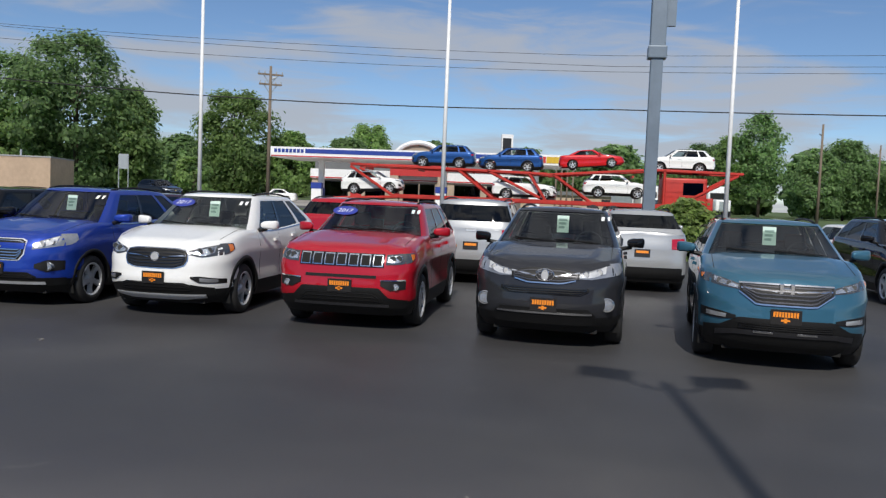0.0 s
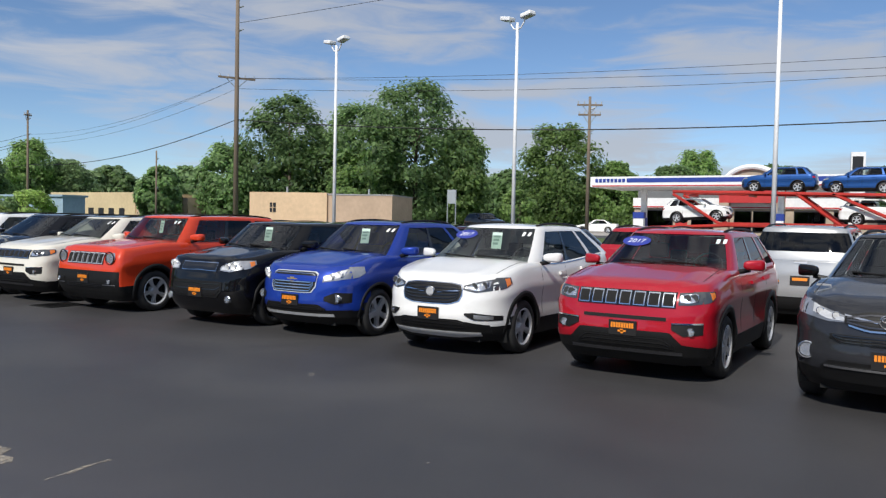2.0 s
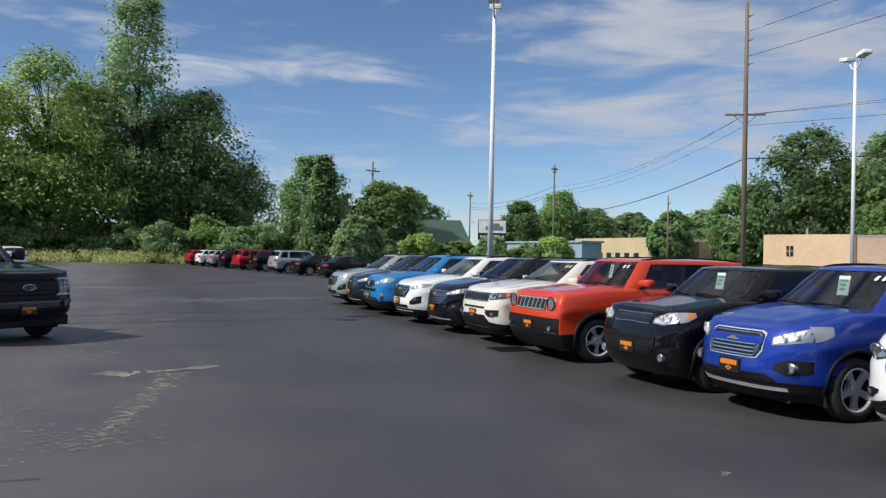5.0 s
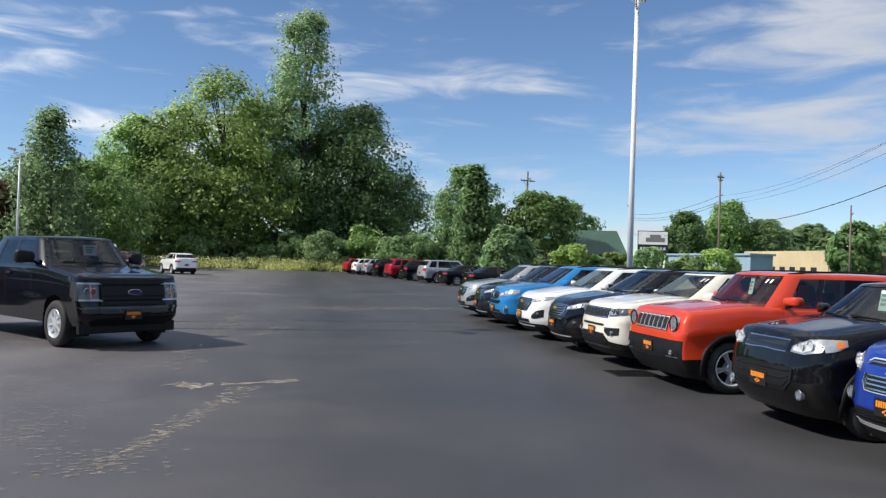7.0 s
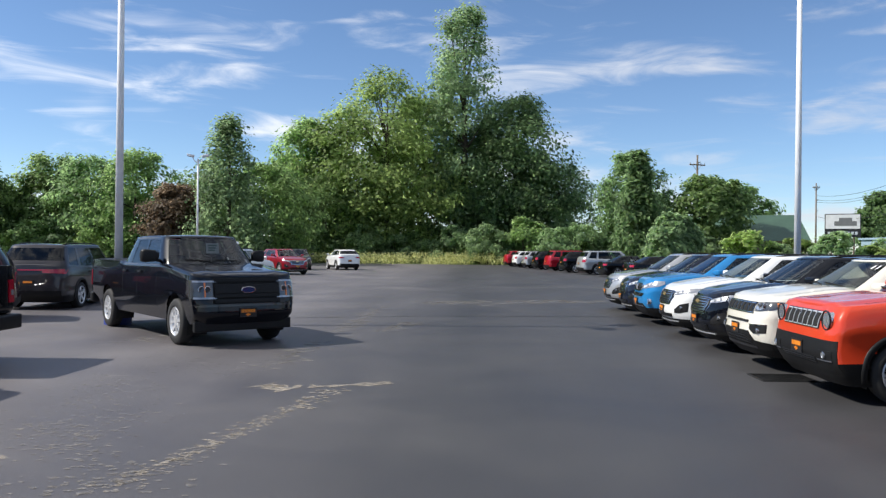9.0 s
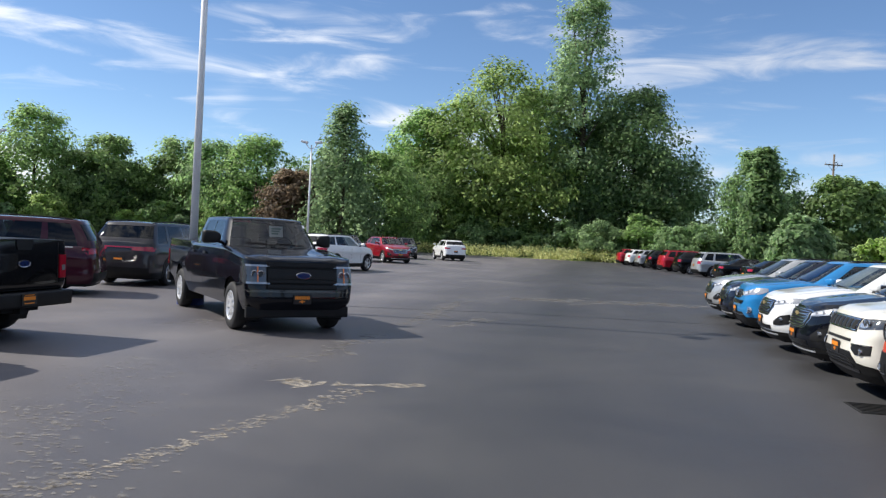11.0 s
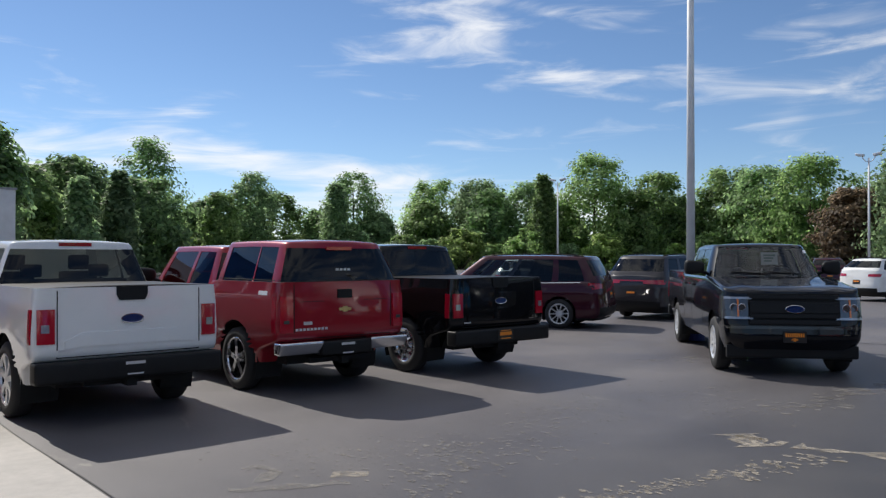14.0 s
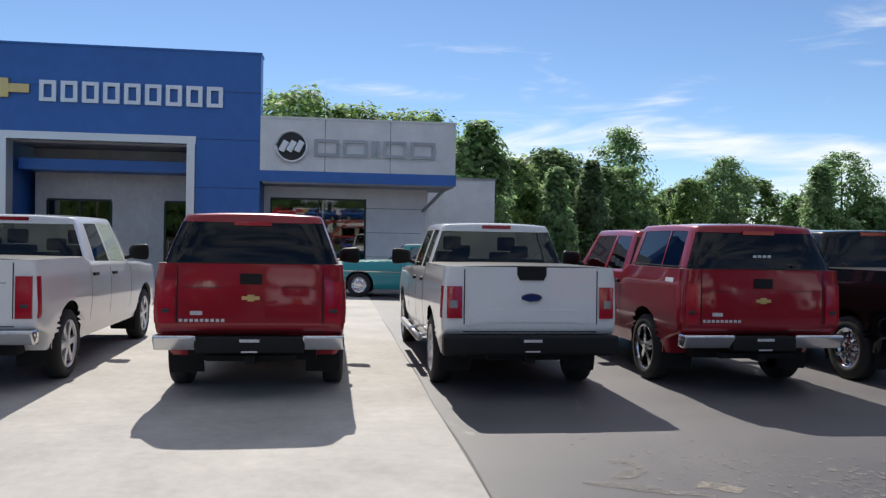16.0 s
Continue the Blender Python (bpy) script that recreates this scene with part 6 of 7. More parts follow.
car("suv", "dark SUV parked across the road beside the trees", P_navy, dict(EQX, seats=False), pose(55.7, 29.0, 0.62, 0, 0, -30), [F_EQX], R5, "SUV")
car("sedan", "white sedan parked at the filling station", P_white, dict(SEDAN, seats=False), pose(76.5, 31.5, 0.58, 0, 0, 190), [], R5, "sedan")

CLASSIC = dict(BASE, L=5.0, W=1.88, H=1.55, wb=2.92, fo=0.95, R=0.35, rim="steel_6_chrome", clear=0.24, cf=0.35, nf=4, cr=0.3, nr=4, cowl=1.65, roof0=2.15, roof1=3.45, back=3.85, rw=0.64, gw=0.80, rails=False, lip=False, clad=0.0, privacy=False, mirrors=False, bpillar=False, top=[(0, 0.92), (0.3, 1.0), (1.7, 1.04), (3.8, 1.02), (5.0, 0.98)], windows=[("glass", 0.03, 0.5), ("pillar", 0.5, 0.54), ("glass", 0.54, 0.92)])


def classic_trim(c):
    both_sides(c, "side_moulding", M_chrome, [0.3, 3.2, 4.7], [0.74, 0.70, 0.66], [0.76, 0.72, 0.68], 0.008)
    c["patch"]("bumper", M_chrome, "front", [-0.85, 0.85], [0.42] * 2, [0.56] * 2, 0.05)
    c["patch"]("grille", M_chrome, "front", [-0.6, 0.6], [0.62] * 2, [0.80] * 2, 0.01)
    for sx in (-1, 1):
        disc_lamp(c, "headlight", sx * 0.68, 0.80, 0.09, M_lamp, M_chrome, 0.03)


car("classic_car", "turquoise nineteen-fifties sedan with a white roof and chrome", P_turq, CLASSIC, pose(-15.6, 5.65, 0, 0, 0, -8), [classic_trim], "showroom display", "classic car", roof_mat=P_white)

# ---- lamp posts, poles, wires ----
M_lens = material("floodlight_glass", (0.55, 0.56, 0.55), 0.2)


def lamp_post(x, y, h, turn=0.0, drum=False, label="tall white steel lamp post with two floodlights"):
    root = thing("lamp_post", label, "lamp post", "lot lamp posts")
    part("mast", rods(((0, 0, 0.6), (0, 0, h), 0.085, 0.055), seg=16), M_white, root, "", True)
    part("base", rods(((0, 0, -0.02), (0, 0, 0.65), 0.24, 0.24), seg=18), M_concrete, root)
    if drum:
        part("base_guard", rods(((0, 0, 0.0), (0, 0, 0.66), 0.27, 0.26), seg=20), M_bluedrum, root, "blue painted base guard")
    for s in (-1, 1):
        pts = [Vector((0, 0, h - 0.25)), Vector((s * 0.18, 0, h - 0.22)), Vector((s * 0.34, 0, h - 0.02)), Vector((s * 0.40, 0, h + 0.16))]
        part("arm", tube(pts, 0.03, 8), M_white, root, "", True)
        bm = bmesh.new()
        box(bm, -0.25, 0.25, -0.18, 0.18, -0.075, 0.075, 0.03, pose(0, 0, 0, 0, s * -10, 0))
        bmesh.ops.translate(bm, verts=bm.verts, vec=(s * 0.52, 0, h + 0.22))
        hd = part("floodlight", bm, M_white, root, "", True)
        bm = bmesh.new()
        box(bm, -0.21, 0.21, -0.15, 0.15, -0.01, 0.01, 0.0, pose(0, 0, 0, 0, s * -10, 0))
        bmesh.ops.translate(bm, verts=bm.verts, vec=(s * 0.52 - s * 0.015, 0, h + 0.135))
        part("lens", bm, M_lens, hd)
    root.matrix_world = pose(x, y, 0, 0, 0, turn)
    return root


M_bluedrum = grained("blue_paint", (0.03, 0.06, 0.30), 0.5, 6.0, 0.15)
lamp_post(13.3, 22.1, 8.9, 60)
for y in (-5.3, 4.7, 14.2, 23.2):
    lamp_post(29.1, y, 9.25, 75)
lamp_post(-1.86, 18.65, 9.2, 60, True, "tall white lamp post with a blue base guard")
lamp_post(-2.3, -1.62, 9.0, 85)
for x, y in ((-14.3, 59.6), (-39.0, 57.7)):
    lamp_post(x, y, 8.0, 10)


def utility_pole(x, y, h, arms, r=0.16, z=-0.1, turn=20.0):
    root = thing("utility_pole", "weathered wooden utility pole with crossarms", "utility pole", "utility poles")
    part("pole", rods(((0, 0, 0), (0, 0, h), r, r * 0.62), seg=12), M_wood, root, "", True)
    for za, w in arms:
        part("crossarm", boxes((-w, w, -0.07, 0.07, za - 0.06, za + 0.06)), M_wood, root)
        bm = bmesh.new()
        for s in (-1, 1):
            rod(bm, (s * w * 0.6, 0.05, za), (0, 0.05, za - 0.7), 0.025, seg=5)
        part("brace", bm, M_galv, root)
        for s in (-0.92, -0.45, 0.45, 0.92):
            part("insulator", rods(((s * w, 0, za + 0.06), (s * w, 0, za + 0.24), 0.05, 0.035), seg=8), M_galv, root)
    for k in range(3):
        part("post_insulator", rods(((0.1, 0, h - 0.9 - k * 1.55), (0.42, 0, h - 0.75 - k * 1.55), 0.07, 0.04), seg=8), M_galv, root)
    root.matrix_world = pose(x, y, z, 0, 0, turn)
    return root


utility_pole(40.0, 41.0, 18.2, [(11.0, 1.25)], 0.19, turn=-30)
utility_pole(55.5, 21.8, 10.2, [(9.6, 0.9), (8.9, 0.8)], 0.15, 0.4, turn=-60)
utility_pole(47.2, 78.1, 11.8, [(11.3, 0.5)], 0.14)
utility_pole(55.0, 119, 11.8, [(11.2, 0.6)], 0.14)
utility_pole(57.3, 71.3, 8.4, [], 0.12)
utility_pole(30.5, 92.0, 12.5, [(11.4, 1.0)], 0.15)
utility_pole(70.0, -20.0, 8.5, [], 0.13, 0.4)
utility_pole(120.0, -42.0, 11.0, [], 0.16, 0.4)
for k in range(4):
    utility_pole(108.0, 2.2 - k * 0.75, 6.4 - 0.2 * (k % 2), [], 0.13, 0.4)


def wire(a, b, sag, r):
    a, b = Vector(a), Vector(b)
    cu = bpy.data.curves.new("power_line", "CURVE")
    cu.dimensions, cu.bevel_depth, cu.bevel_resolution = "3D", r, 1
    sp = cu.splines.new("POLY")
    sp.points.add(24)
    for i in range(25):
        t = i / 24
        q = a.lerp(b, t) - Vector((0, 0, 4 * sag * t * (1 - t)))
        sp.points[i].co = (*q, 1)
    cu.materials.append(M_wire)
    return tagged(new("power_line", cu), "thin dark overhead power line between wooden poles", "power line", "power lines")


P1, P2, P3 = (40.0, 41.0), (55.5, 21.8), (47.2, 78.1)
for h1, h2, r, sg in ((8.1, 6.9, 0.034, 0.7), (10.9, 9.9, 0.012, 0.4), (10.9, 9.3, 0.012, 0.4), (10.2, 9.0, 0.012, 0.5)):
    far_r = (46.0, -75.0, h2 + 2.2)
    wire((P1[0], P1[1], h1), (46.5, -2.0, h2 + 0.1), sg, r)
    wire((46.5, -2.0, h2 + 0.1), far_r, sg, r)
    wire((P1[0], P1[1], h1), (P3[0], P3[1], h2 - 0.6), 1.0, r * 0.8)
    wire((P3[0], P3[1], h2 - 0.6), (55, 119, h2), 0.8, 0.02)
wire((40.0, 41.0, 14.6), (46, -75, 21.0), 1.2, 0.015)
wire((40.0, 41.0, 16.2), (46, -75, 24.0), 1.2, 0.015)

# tall steel sign post beside the road side of the lot
M_signpost = grained("blue_grey_steel", (0.17, 0.215, 0.27), 0.45, 3.0, 0.12, 0.0, 0.2)
root = thing("sign_post", "tall grey steel post of a roadside sign", "sign post")
part("post", boxes((-0.22, 0.22, -0.22, 0.22, 0, 14.0), bevel=0.03), M_signpost, root)
part("lower_sleeve", boxes((-0.27, 0.27, -0.27, 0.27, 0, 0.5), bevel=0.03), M_signpost, root)
part("collar", boxes((-0.30, 0.30, -0.34, 0.34, 7.1, 7.55), (-0.26, 0.26, -0.28, 0.28, 7.5, 9.4), bevel=0.04), M_signpost, root, "dark steel collar")
part("sign_arm", boxes((-0.08, 0.08, -0.62, -0.2, 8.3, 9.6), (-0.08, 0.08, -0.60, -0.22, 9.9, 12.5)), M_signpost, root)
root.matrix_world = pose(31.0, -2.86, 0)

# ---- showroom ----
M_fascia = grained("blue_panel", (0.035, 0.155, 0.50), 0.38, 2.5, 0.10)
M_panel = grained("white_metal_panel", (0.78, 0.79, 0.80), 0.42, 2.0, 0.06)
M_block = grained("pale_block_wall", (0.66, 0.645, 0.62), 0.8, 6.0, 0.08, 0.003)
M_letter = material("brushed_letter", (0.72, 0.73, 0.75), 0.30, 0.6)
M_frame = material("dark_window_frame", (0.03, 0.03, 0.032), 0.4, 0.4)
M_soffit = grained("soffit_grey", (0.35, 0.35, 0.36), 0.7, 4.0, 0.08)
M_shop = glass("shop_glass", (0.55, 0.62, 0.65), 0.35, 2.3)
M_floor = grained("showroom_floor", (0.30, 0.29, 0.28), 0.5, 3.0, 0.1)
FX = -20.0
show = tagged(new("wall_showroom"), "long car showroom with a blue portal and a white-panelled wing", "building", kind="structure")
# blue portal with a square opening
part("portal_left", boxes((FX - 6, FX, -26.0, -4.65, 0, 7.46)), M_fascia, show)
part("portal_right", boxes((FX - 6, FX, 1.28, 3.32, 0, 5.30), (FX - 0.8, FX, 1.28, 3.32, 5.30, 7.46)), M_fascia, show)
part("portal_head", boxes((FX - 6, FX, -4.65, 1.28, 4.72, 7.46)), M_fascia, show)
part("portal_coping", boxes((FX - 0.83, FX + 0.03, -26.0, 3.35, 7.46, 7.52)), M_fascia, show)
for k, (a, b) in enumerate(((-26.0, -4.65), (1.28, 3.32))):
    for z in (1.55, 3.1, 4.66, 6.2):
        part("panel_joint", boxes((FX - 0.004, FX + 0.004, a, b, z, z + 0.016)), M_frame, show)
for z in (6.2,):
    part("panel_joint", boxes((FX - 0.004, FX + 0.004, -4.65, 1.28, z, z + 0.016)), M_frame, show)
part("portal_frame", boxes((FX - 0.5, FX + 0.06, -4.66, 1.30, 4.50, 4.74)), M_letter, show, "silver frame of the portal opening")
part("portal_frame", boxes((FX - 0.5, FX + 0.06, 1.02, 1.27, 0, 4.50)), M_letter, show)
part("portal_frame", boxes((FX - 0.5, FX + 0.06, -4.65, -4.42, 0, 4.50)), M_letter, show)
part("canopy_band", boxes((FX - 2.2, FX - 0.9, -4.4, 1.0, 3.62, 3.98)), M_fascia, show, "blue band over the entrance")
part("recess_wall", boxes((FX - 2.6, FX - 2.4, -4.4, 1.0, 2.75, 4.6)), M_block, show)
part("recess_wall", boxes((FX - 2.6, FX - 2.4, -1.9, -0.12, 0, 2.75)), M_block, show)
part("recess_wall", boxes((FX - 2.6, FX - 2.4, -4.4, -4.0, 0, 2.75)), M_block, show)
part("recess_soffit", boxes((FX - 2.4, FX - 0.5, -4.42, 1.02, 4.45, 4.52)), M_soffit, show)
for a, b in ((-4.0, -1.9), (-0.12, 1.0)):
    n = 2 if b - a > 1.5 else 1
    w = tagged(new("window_1" if a < -3 else "window_2"), "dark-framed showroom window behind the portal", "window", kind="structure")
    part("window_frame", boxes((FX - 2.55, FX - 2.38, a, b, 2.68, 2.75), (FX - 2.55, FX - 2.38, a, b, 0, 0.08), *[(FX - 2.55, FX - 2.38, a + (b - a) * i / n - 0.03, a + (b - a) * i / n + 0.03, 0.08, 2.68) for i in range(n + 1)]), M_frame, w)
    for i in range(n):
        part("pane", boxes((FX - 2.48, FX - 2.46, a + (b - a) * i / n + 0.03, a + (b - a) * (i + 1) / n - 0.03, 0.08, 2.68)), M_shop, w)
# white-panelled wing
part("wing_fascia", boxes((FX - 3.0, FX, 3.322, 9.75, 3.72, 5.43)), M_panel, show, "white metal fascia")
part("wing_band", boxes((FX - 3.0, FX + 0.03, 3.322, 9.78, 3.36, 3.72)), M_fascia, show, "blue band under the fascia")
part("wing_soffit", boxes((FX - 3.0, FX - 0.02, 3.4, 9.72, 3.30, 3.36)), M_soffit, show)
part("wing_coping", boxes((FX - 3.03, FX + 0.03, 3.322, 9.78, 5.43, 5.49)), M_panel, show)
for y in (5.4, 7.55):
    part("panel_joint", boxes((FX - 0.004, FX + 0.004, y, y + 0.016, 3.72, 5.43)), M_frame, show)
WX = FX - 1.6
part("wing_wall", boxes((WX - 0.25, WX, 6.85, 8.75, 0, 3.30)), M_panel, show)
part("wing_wall", boxes((WX - 0.25, WX, 3.33, 6.85, 2.92, 3.30)), M_panel, show)
part("wing_wall", boxes((WX - 0.25, WX, 3.33, 3.55, 0, 2.92)), M_panel, show)
part("wing_side_wall", boxes((FX - 14, WX, 8.75, 9.0, 0, 3.30)), M_panel, show)
for z in (0.9, 1.75, 2.6):
    part("panel_joint", boxes((WX - 0.004, WX + 0.004, 6.85, 8.75, z, z + 0.014)), M_frame, show)
w = tagged(new("window_3"), "wide dark-framed showroom window under the wing", "window", kind="structure")
part("window_frame", boxes((WX - 0.16, WX + 0.02, 3.55, 6.85, 2.86, 2.92), (WX - 0.16, WX + 0.02, 3.55, 6.85, 0.3, 0.38), *[(WX - 0.16, WX + 0.02, y - 0.03, y + 0.03, 0.38, 2.86) for y in (3.58, 5.2, 6.82)]), M_frame, w)
for a, b in ((3.61, 5.17), (5.23, 6.79)):
    part("pane", boxes((WX - 0.08, WX - 0.06, a, b, 0.38, 2.86)), M_shop, w)
part("wing_sill_wall", boxes((WX - 0.25, WX, 3.55, 6.85, 0, 0.30)), M_panel, show)
part("roof", boxes((FX - 14, FX - 3.0, -26, 9.0, 3.9, 4.1)), M_soffit, show)
part("floor_inside", boxes((FX - 14, FX - 2.7, -26, 8.7, 0.0, 0.03)), M_floor, show)
part("back_wall", boxes((FX - 14.2, FX - 14, -26, 9.0, 0, 3.9)), M_block, show)
# rear workshop volume
part("workshop_wall", boxes((FX - 26, FX - 6.3, 9.6, 12.4, 0, 4.05)), M_panel, show, "pale grey workshop wall")
part("workshop_coping", boxes((FX - 26, FX - 6.25, 9.55, 12.45, 4.05, 4.13)), M_soffit, show)
# diagonal strut under the wing
part("strut", rods(((FX - 0.1, 9.5, 3.34), (WX, 8.85, 2.55), 0.06, 0.06), seg=8), M_soffit, show)

sgn = thing("wall_sign", "row of nine silver block shapes on the blue portal", "sign", "showroom signs", m=None)
for i in range(9):
    a = -3.45 + i * 0.635
    bm = bmesh.new()
    box(bm, FX, FX + 0.10, a, a + 0.13, 5.68, 6.34), box(bm, FX, FX + 0.10, a + 0.37, a + 0.50, 5.68, 6.34)
    box(bm, FX, FX + 0.10, a + 0.13, a + 0.37, 5.68, 5.80), box(bm, FX, FX + 0.10, a + 0.13, a + 0.37, 6.22, 6.34)
    part("block_shape", bm, M_letter, sgn)
emb = thing("wall_emblem", "gold crossed-bar emblem on the blue portal", "emblem", "showroom signs")
part("cross_bar", boxes((FX, FX + 0.10, -5.55, -3.75, 5.92, 6.20), bevel=0.02), M_gold, emb)
part("upright_bar", boxes((FX, FX + 0.11, -4.95, -4.35, 5.76, 6.36), bevel=0.02), M_gold, emb)
emb = thing("wall_emblem", "round dark emblem with a silver ring on the white fascia", "emblem", "showroom signs")
part("disc", rods(((FX, 4.33, 4.52), (FX + 0.06, 4.33, 4.52), 0.50, 0.50), seg=32), M_frame, emb)
pts = [Vector((FX + 0.06, 4.33 + 0.5 * math.cos(k * math.pi / 16), 4.52 + 0.5 * math.sin(k * math.pi / 16))) for k in range(32)]
part("ring", tube(pts + pts[:1], 0.05), M_letter, emb)
for k in range(3):
    bm = bmesh.new()
    box(bm, 0, 0.04, -0.10, 0.10, -0.19, 0.19, 0.02, pose(0, 0, 0, -28, 0, 0))
    bmesh.ops.translate(bm, verts=bm.verts, vec=(FX + 0.08, 4.08 + k * 0.25, 4.52))
    part("shield", bm, M_letter, emb)
sgn = thing("wall_sign", "row of pale outlined block shapes on the white fascia", "sign", "showroom signs")
for i in range(5):
    a = (5.05, 6.00, 6.93, 7.32, 8.23)[i]
    wd = (0.82, 0.80, 0.26, 0.78, 0.82)[i]
    bm = bmesh.new()
    box(bm, FX, FX + 0.08, a, a + 0.10, 4.22, 4.78), box(bm, FX, FX + 0.08, a + wd - 0.10, a + wd, 4.22, 4.78)
    if wd > 0.3:
        box(bm, FX, FX + 0.08, a + 0.10, a + wd - 0.10, 4.22, 4.32), box(bm, FX, FX + 0.08, a + 0.10, a + wd - 0.10, 4.68, 4.78)
    part("block_shape", bm, M_galv, sgn)

# ---- filling station beyond the road ----
EZ = 0.6
M_stone = grained("tan_stone", (0.42, 0.34, 0.26), 0.8, 5.0, 0.15, 0.004)
M_redpaint = grained("red_canopy_cloth", (0.50, 0.03, 0.03), 0.6, 4.0, 0.1)
M_roofgrey = grained("grey_roof", (0.16, 0.165, 0.17), 0.7, 3.0, 0.12)
M_blueband = grained("blue_band", (0.02, 0.05, 0.30), 0.45, 3.0, 0.08)
M_yellow = grained("yellow_paint", (0.70, 0.45, 0.03), 0.5, 5.0, 0.1)
CX, CY0, CY1 = 74.0, -0.3, 29.0
can = thing("fuel_canopy", "long white fuel-station canopy with blue and red stripes", "canopy")
part("fascia", boxes((CX, CX + 9, CY0, CY1, 5.02, 5.98)), M_white, can)
part("blue_stripe", boxes((CX - 0.03, CX, CY0 + 7, CY1 - 3.6, 5.42, 5.82)), M_blueband, can)
part("red_stripe", boxes((CX - 0.03, CX, CY0 + 7, CY1 - 0.2, 5.06, 5.16)), M_redpaint, can)
for k in range(8):
    part("name_block", boxes((CX - 0.04, CX, CY1 - 0.5 - k * 0.38 - 0.28, CY1 - 0.5 - k * 0.38, 5.44, 5.78)), M_blueband, can)
for k, mt in enumerate((M_blueband, M_white, M_redpaint, M_yellow, M_redpaint)):
    part("end_panel", boxes((CX - 0.03, CX, CY0 + 0.3 + (4 - k) * 1.25, CY0 + 1.5 + (4 - k) * 1.25, 5.2, 5.78)), mt, can)
for y in (3.5, 12.5, 25.0):
    part("column", boxes((CX + 3.8, CX + 4.3, y - 0.25, y + 0.25, EZ, 4.95)), M_white, can)
    part("column_sleeve", boxes((CX + 3.78, CX + 4.32, y - 0.3, y + 0.3, EZ, EZ + 1.6)), M_blueband, can)
    pump = thing("fuel_pump", "blue and white fuel pump on its island", "fuel pump", "fuel pumps")
    part("cabinet", boxes((CX + 2.4, CX + 3.0, y - 0.5, y + 0.5, EZ, EZ + 2.0), bevel=0.04), M_white, pump)
    part("top_panel", boxes((CX + 2.36, CX + 3.04, y - 0.54, y + 0.54, EZ + 1.5, EZ + 2.1)), M_blueband, pump)
store = thing("shop_building", "tan stone shop with a red entrance canopy and grey roof", "shop")
SX = 90.0
part("wall", boxes((SX, SX + 14, 6.5, 30.0, EZ - 0.1, 4.1)), M_stone, store)
part("parapet", boxes((SX - 0.25, SX + 14, 6.4, 30.1, 3.4, 4.5)), M_white, store, "white parapet band with a red line")
part("red_line", boxes((SX - 0.28, SX - 0.25, 6.4, 30.1, 3.45, 3.58)), M_redpaint, store)
part("roof", boxes((SX - 0.1, SX + 14, 6.8, 29.6, 4.5, 5.8)), M_roofgrey, store)
part("entrance_head", boxes((SX - 0.9, SX, 14.0, 20.5, 4.0, 5.7)), M_redpaint, store, "red entrance head")
part("entrance_pier", boxes((SX - 0.9, SX, 14.0, 15.0, EZ, 4.0)), M_stone, store)
part("entrance_pier", boxes((SX - 0.9, SX, 19.5, 20.5, EZ, 4.0)), M_stone, store)
pts = [Vector((SX - 0.4, 17.4 + 2.9 * math.cos(math.pi * k / 16), 5.6 + 2.2 * math.sin(math.pi * k / 16))) for k in range(17)]
part("arch", tube(pts, 0.28, 8), M_white, store, "white rounded arch")
bm = bmesh.new()
bmesh.ops.create_circle(bm, cap_ends=True, segments=32, radius=2.7)
for v in bm.verts:
    v.co = (SX - 0.2, 17.4 + v.co.x, 5.6 + max(0.0, v.co.y * 0.8))
part("arch_panel", bm, M_stone, store)
for y0_, y1_ in ((7.2, 9.5), (10.2, 13.2), (15.4, 17.2), (17.3, 19.1), (21.2, 23.6), (25.6, 29.0)):
    w = part("window", boxes((SX - 0.06, SX + 0.02, y0_, y1_, EZ + 0.3, 3.2)), M_frame, store)
    part("pane", boxes((SX - 0.08, SX - 0.06, y0_ + 0.08, y1_ - 0.08, EZ + 0.4, 3.1)), M_privacy, w)
part("poster", boxes((SX - 0.05, SX + 0.02, 24.0, 25.3, EZ + 0.5, 3.1)), M_redpaint, store)
ps = thing("price_sign", "tall white price sign with a dark panel", "sign")
part("board", boxes((-0.2, 0.2, -0.45, 0.45, 1.0, 6.2)), M_white, ps)
part("panel", boxes((-0.23, -0.2, -0.30, 0.36, 3.6, 5.9)), M_frame, ps)
part("footing", boxes((-0.3, 0.3, -0.5, 0.5, -0.1, 1.0)), M_stone, ps)
ps.matrix_world = pose(63.0, 5.2, EZ, 0, 0, 12)

# ---- plain blocks of the neighbourhood ----
M_tan = grained("tan_stucco", (0.72, 0.52, 0.33), 0.85, 3.0, 0.08, 0.003)
M_brown = grained("brown_stucco", (0.52, 0.38, 0.27), 0.85, 3.0, 0.08, 0.003)
M_yellowwall = grained("cream_wall", (0.62, 0.50, 0.30), 0.85, 3.0, 0.08)
M_bluewall = grained("pale_blue_wall", (0.30, 0.42, 0.52), 0.8, 3.0, 0.08)
M_greenroof = grained("green_metal_roof", (0.06, 0.12, 0.085), 0.5, 3.0, 0.12, 0.0, 0.2)
tb = thing("tan_building", "low flat-roofed tan stucco building", "building", "roadside buildings")
part("wall", boxes((0.25, 8, -14.1, -7.8, -0.1, 3.6)), M_brown, tb)
part("wall", boxes((0, 8, -7.8, 0, -0.1, 3.8)), M_tan, tb)
part("parapet", boxes((0.2, 8, -14.15, -7.8, 3.6, 3.72)), M_soffit, tb)
win = part("window", boxes((-0.05, 0.02, -2.7, -2.1, 1.9, 2.8)), M_frame, tb)
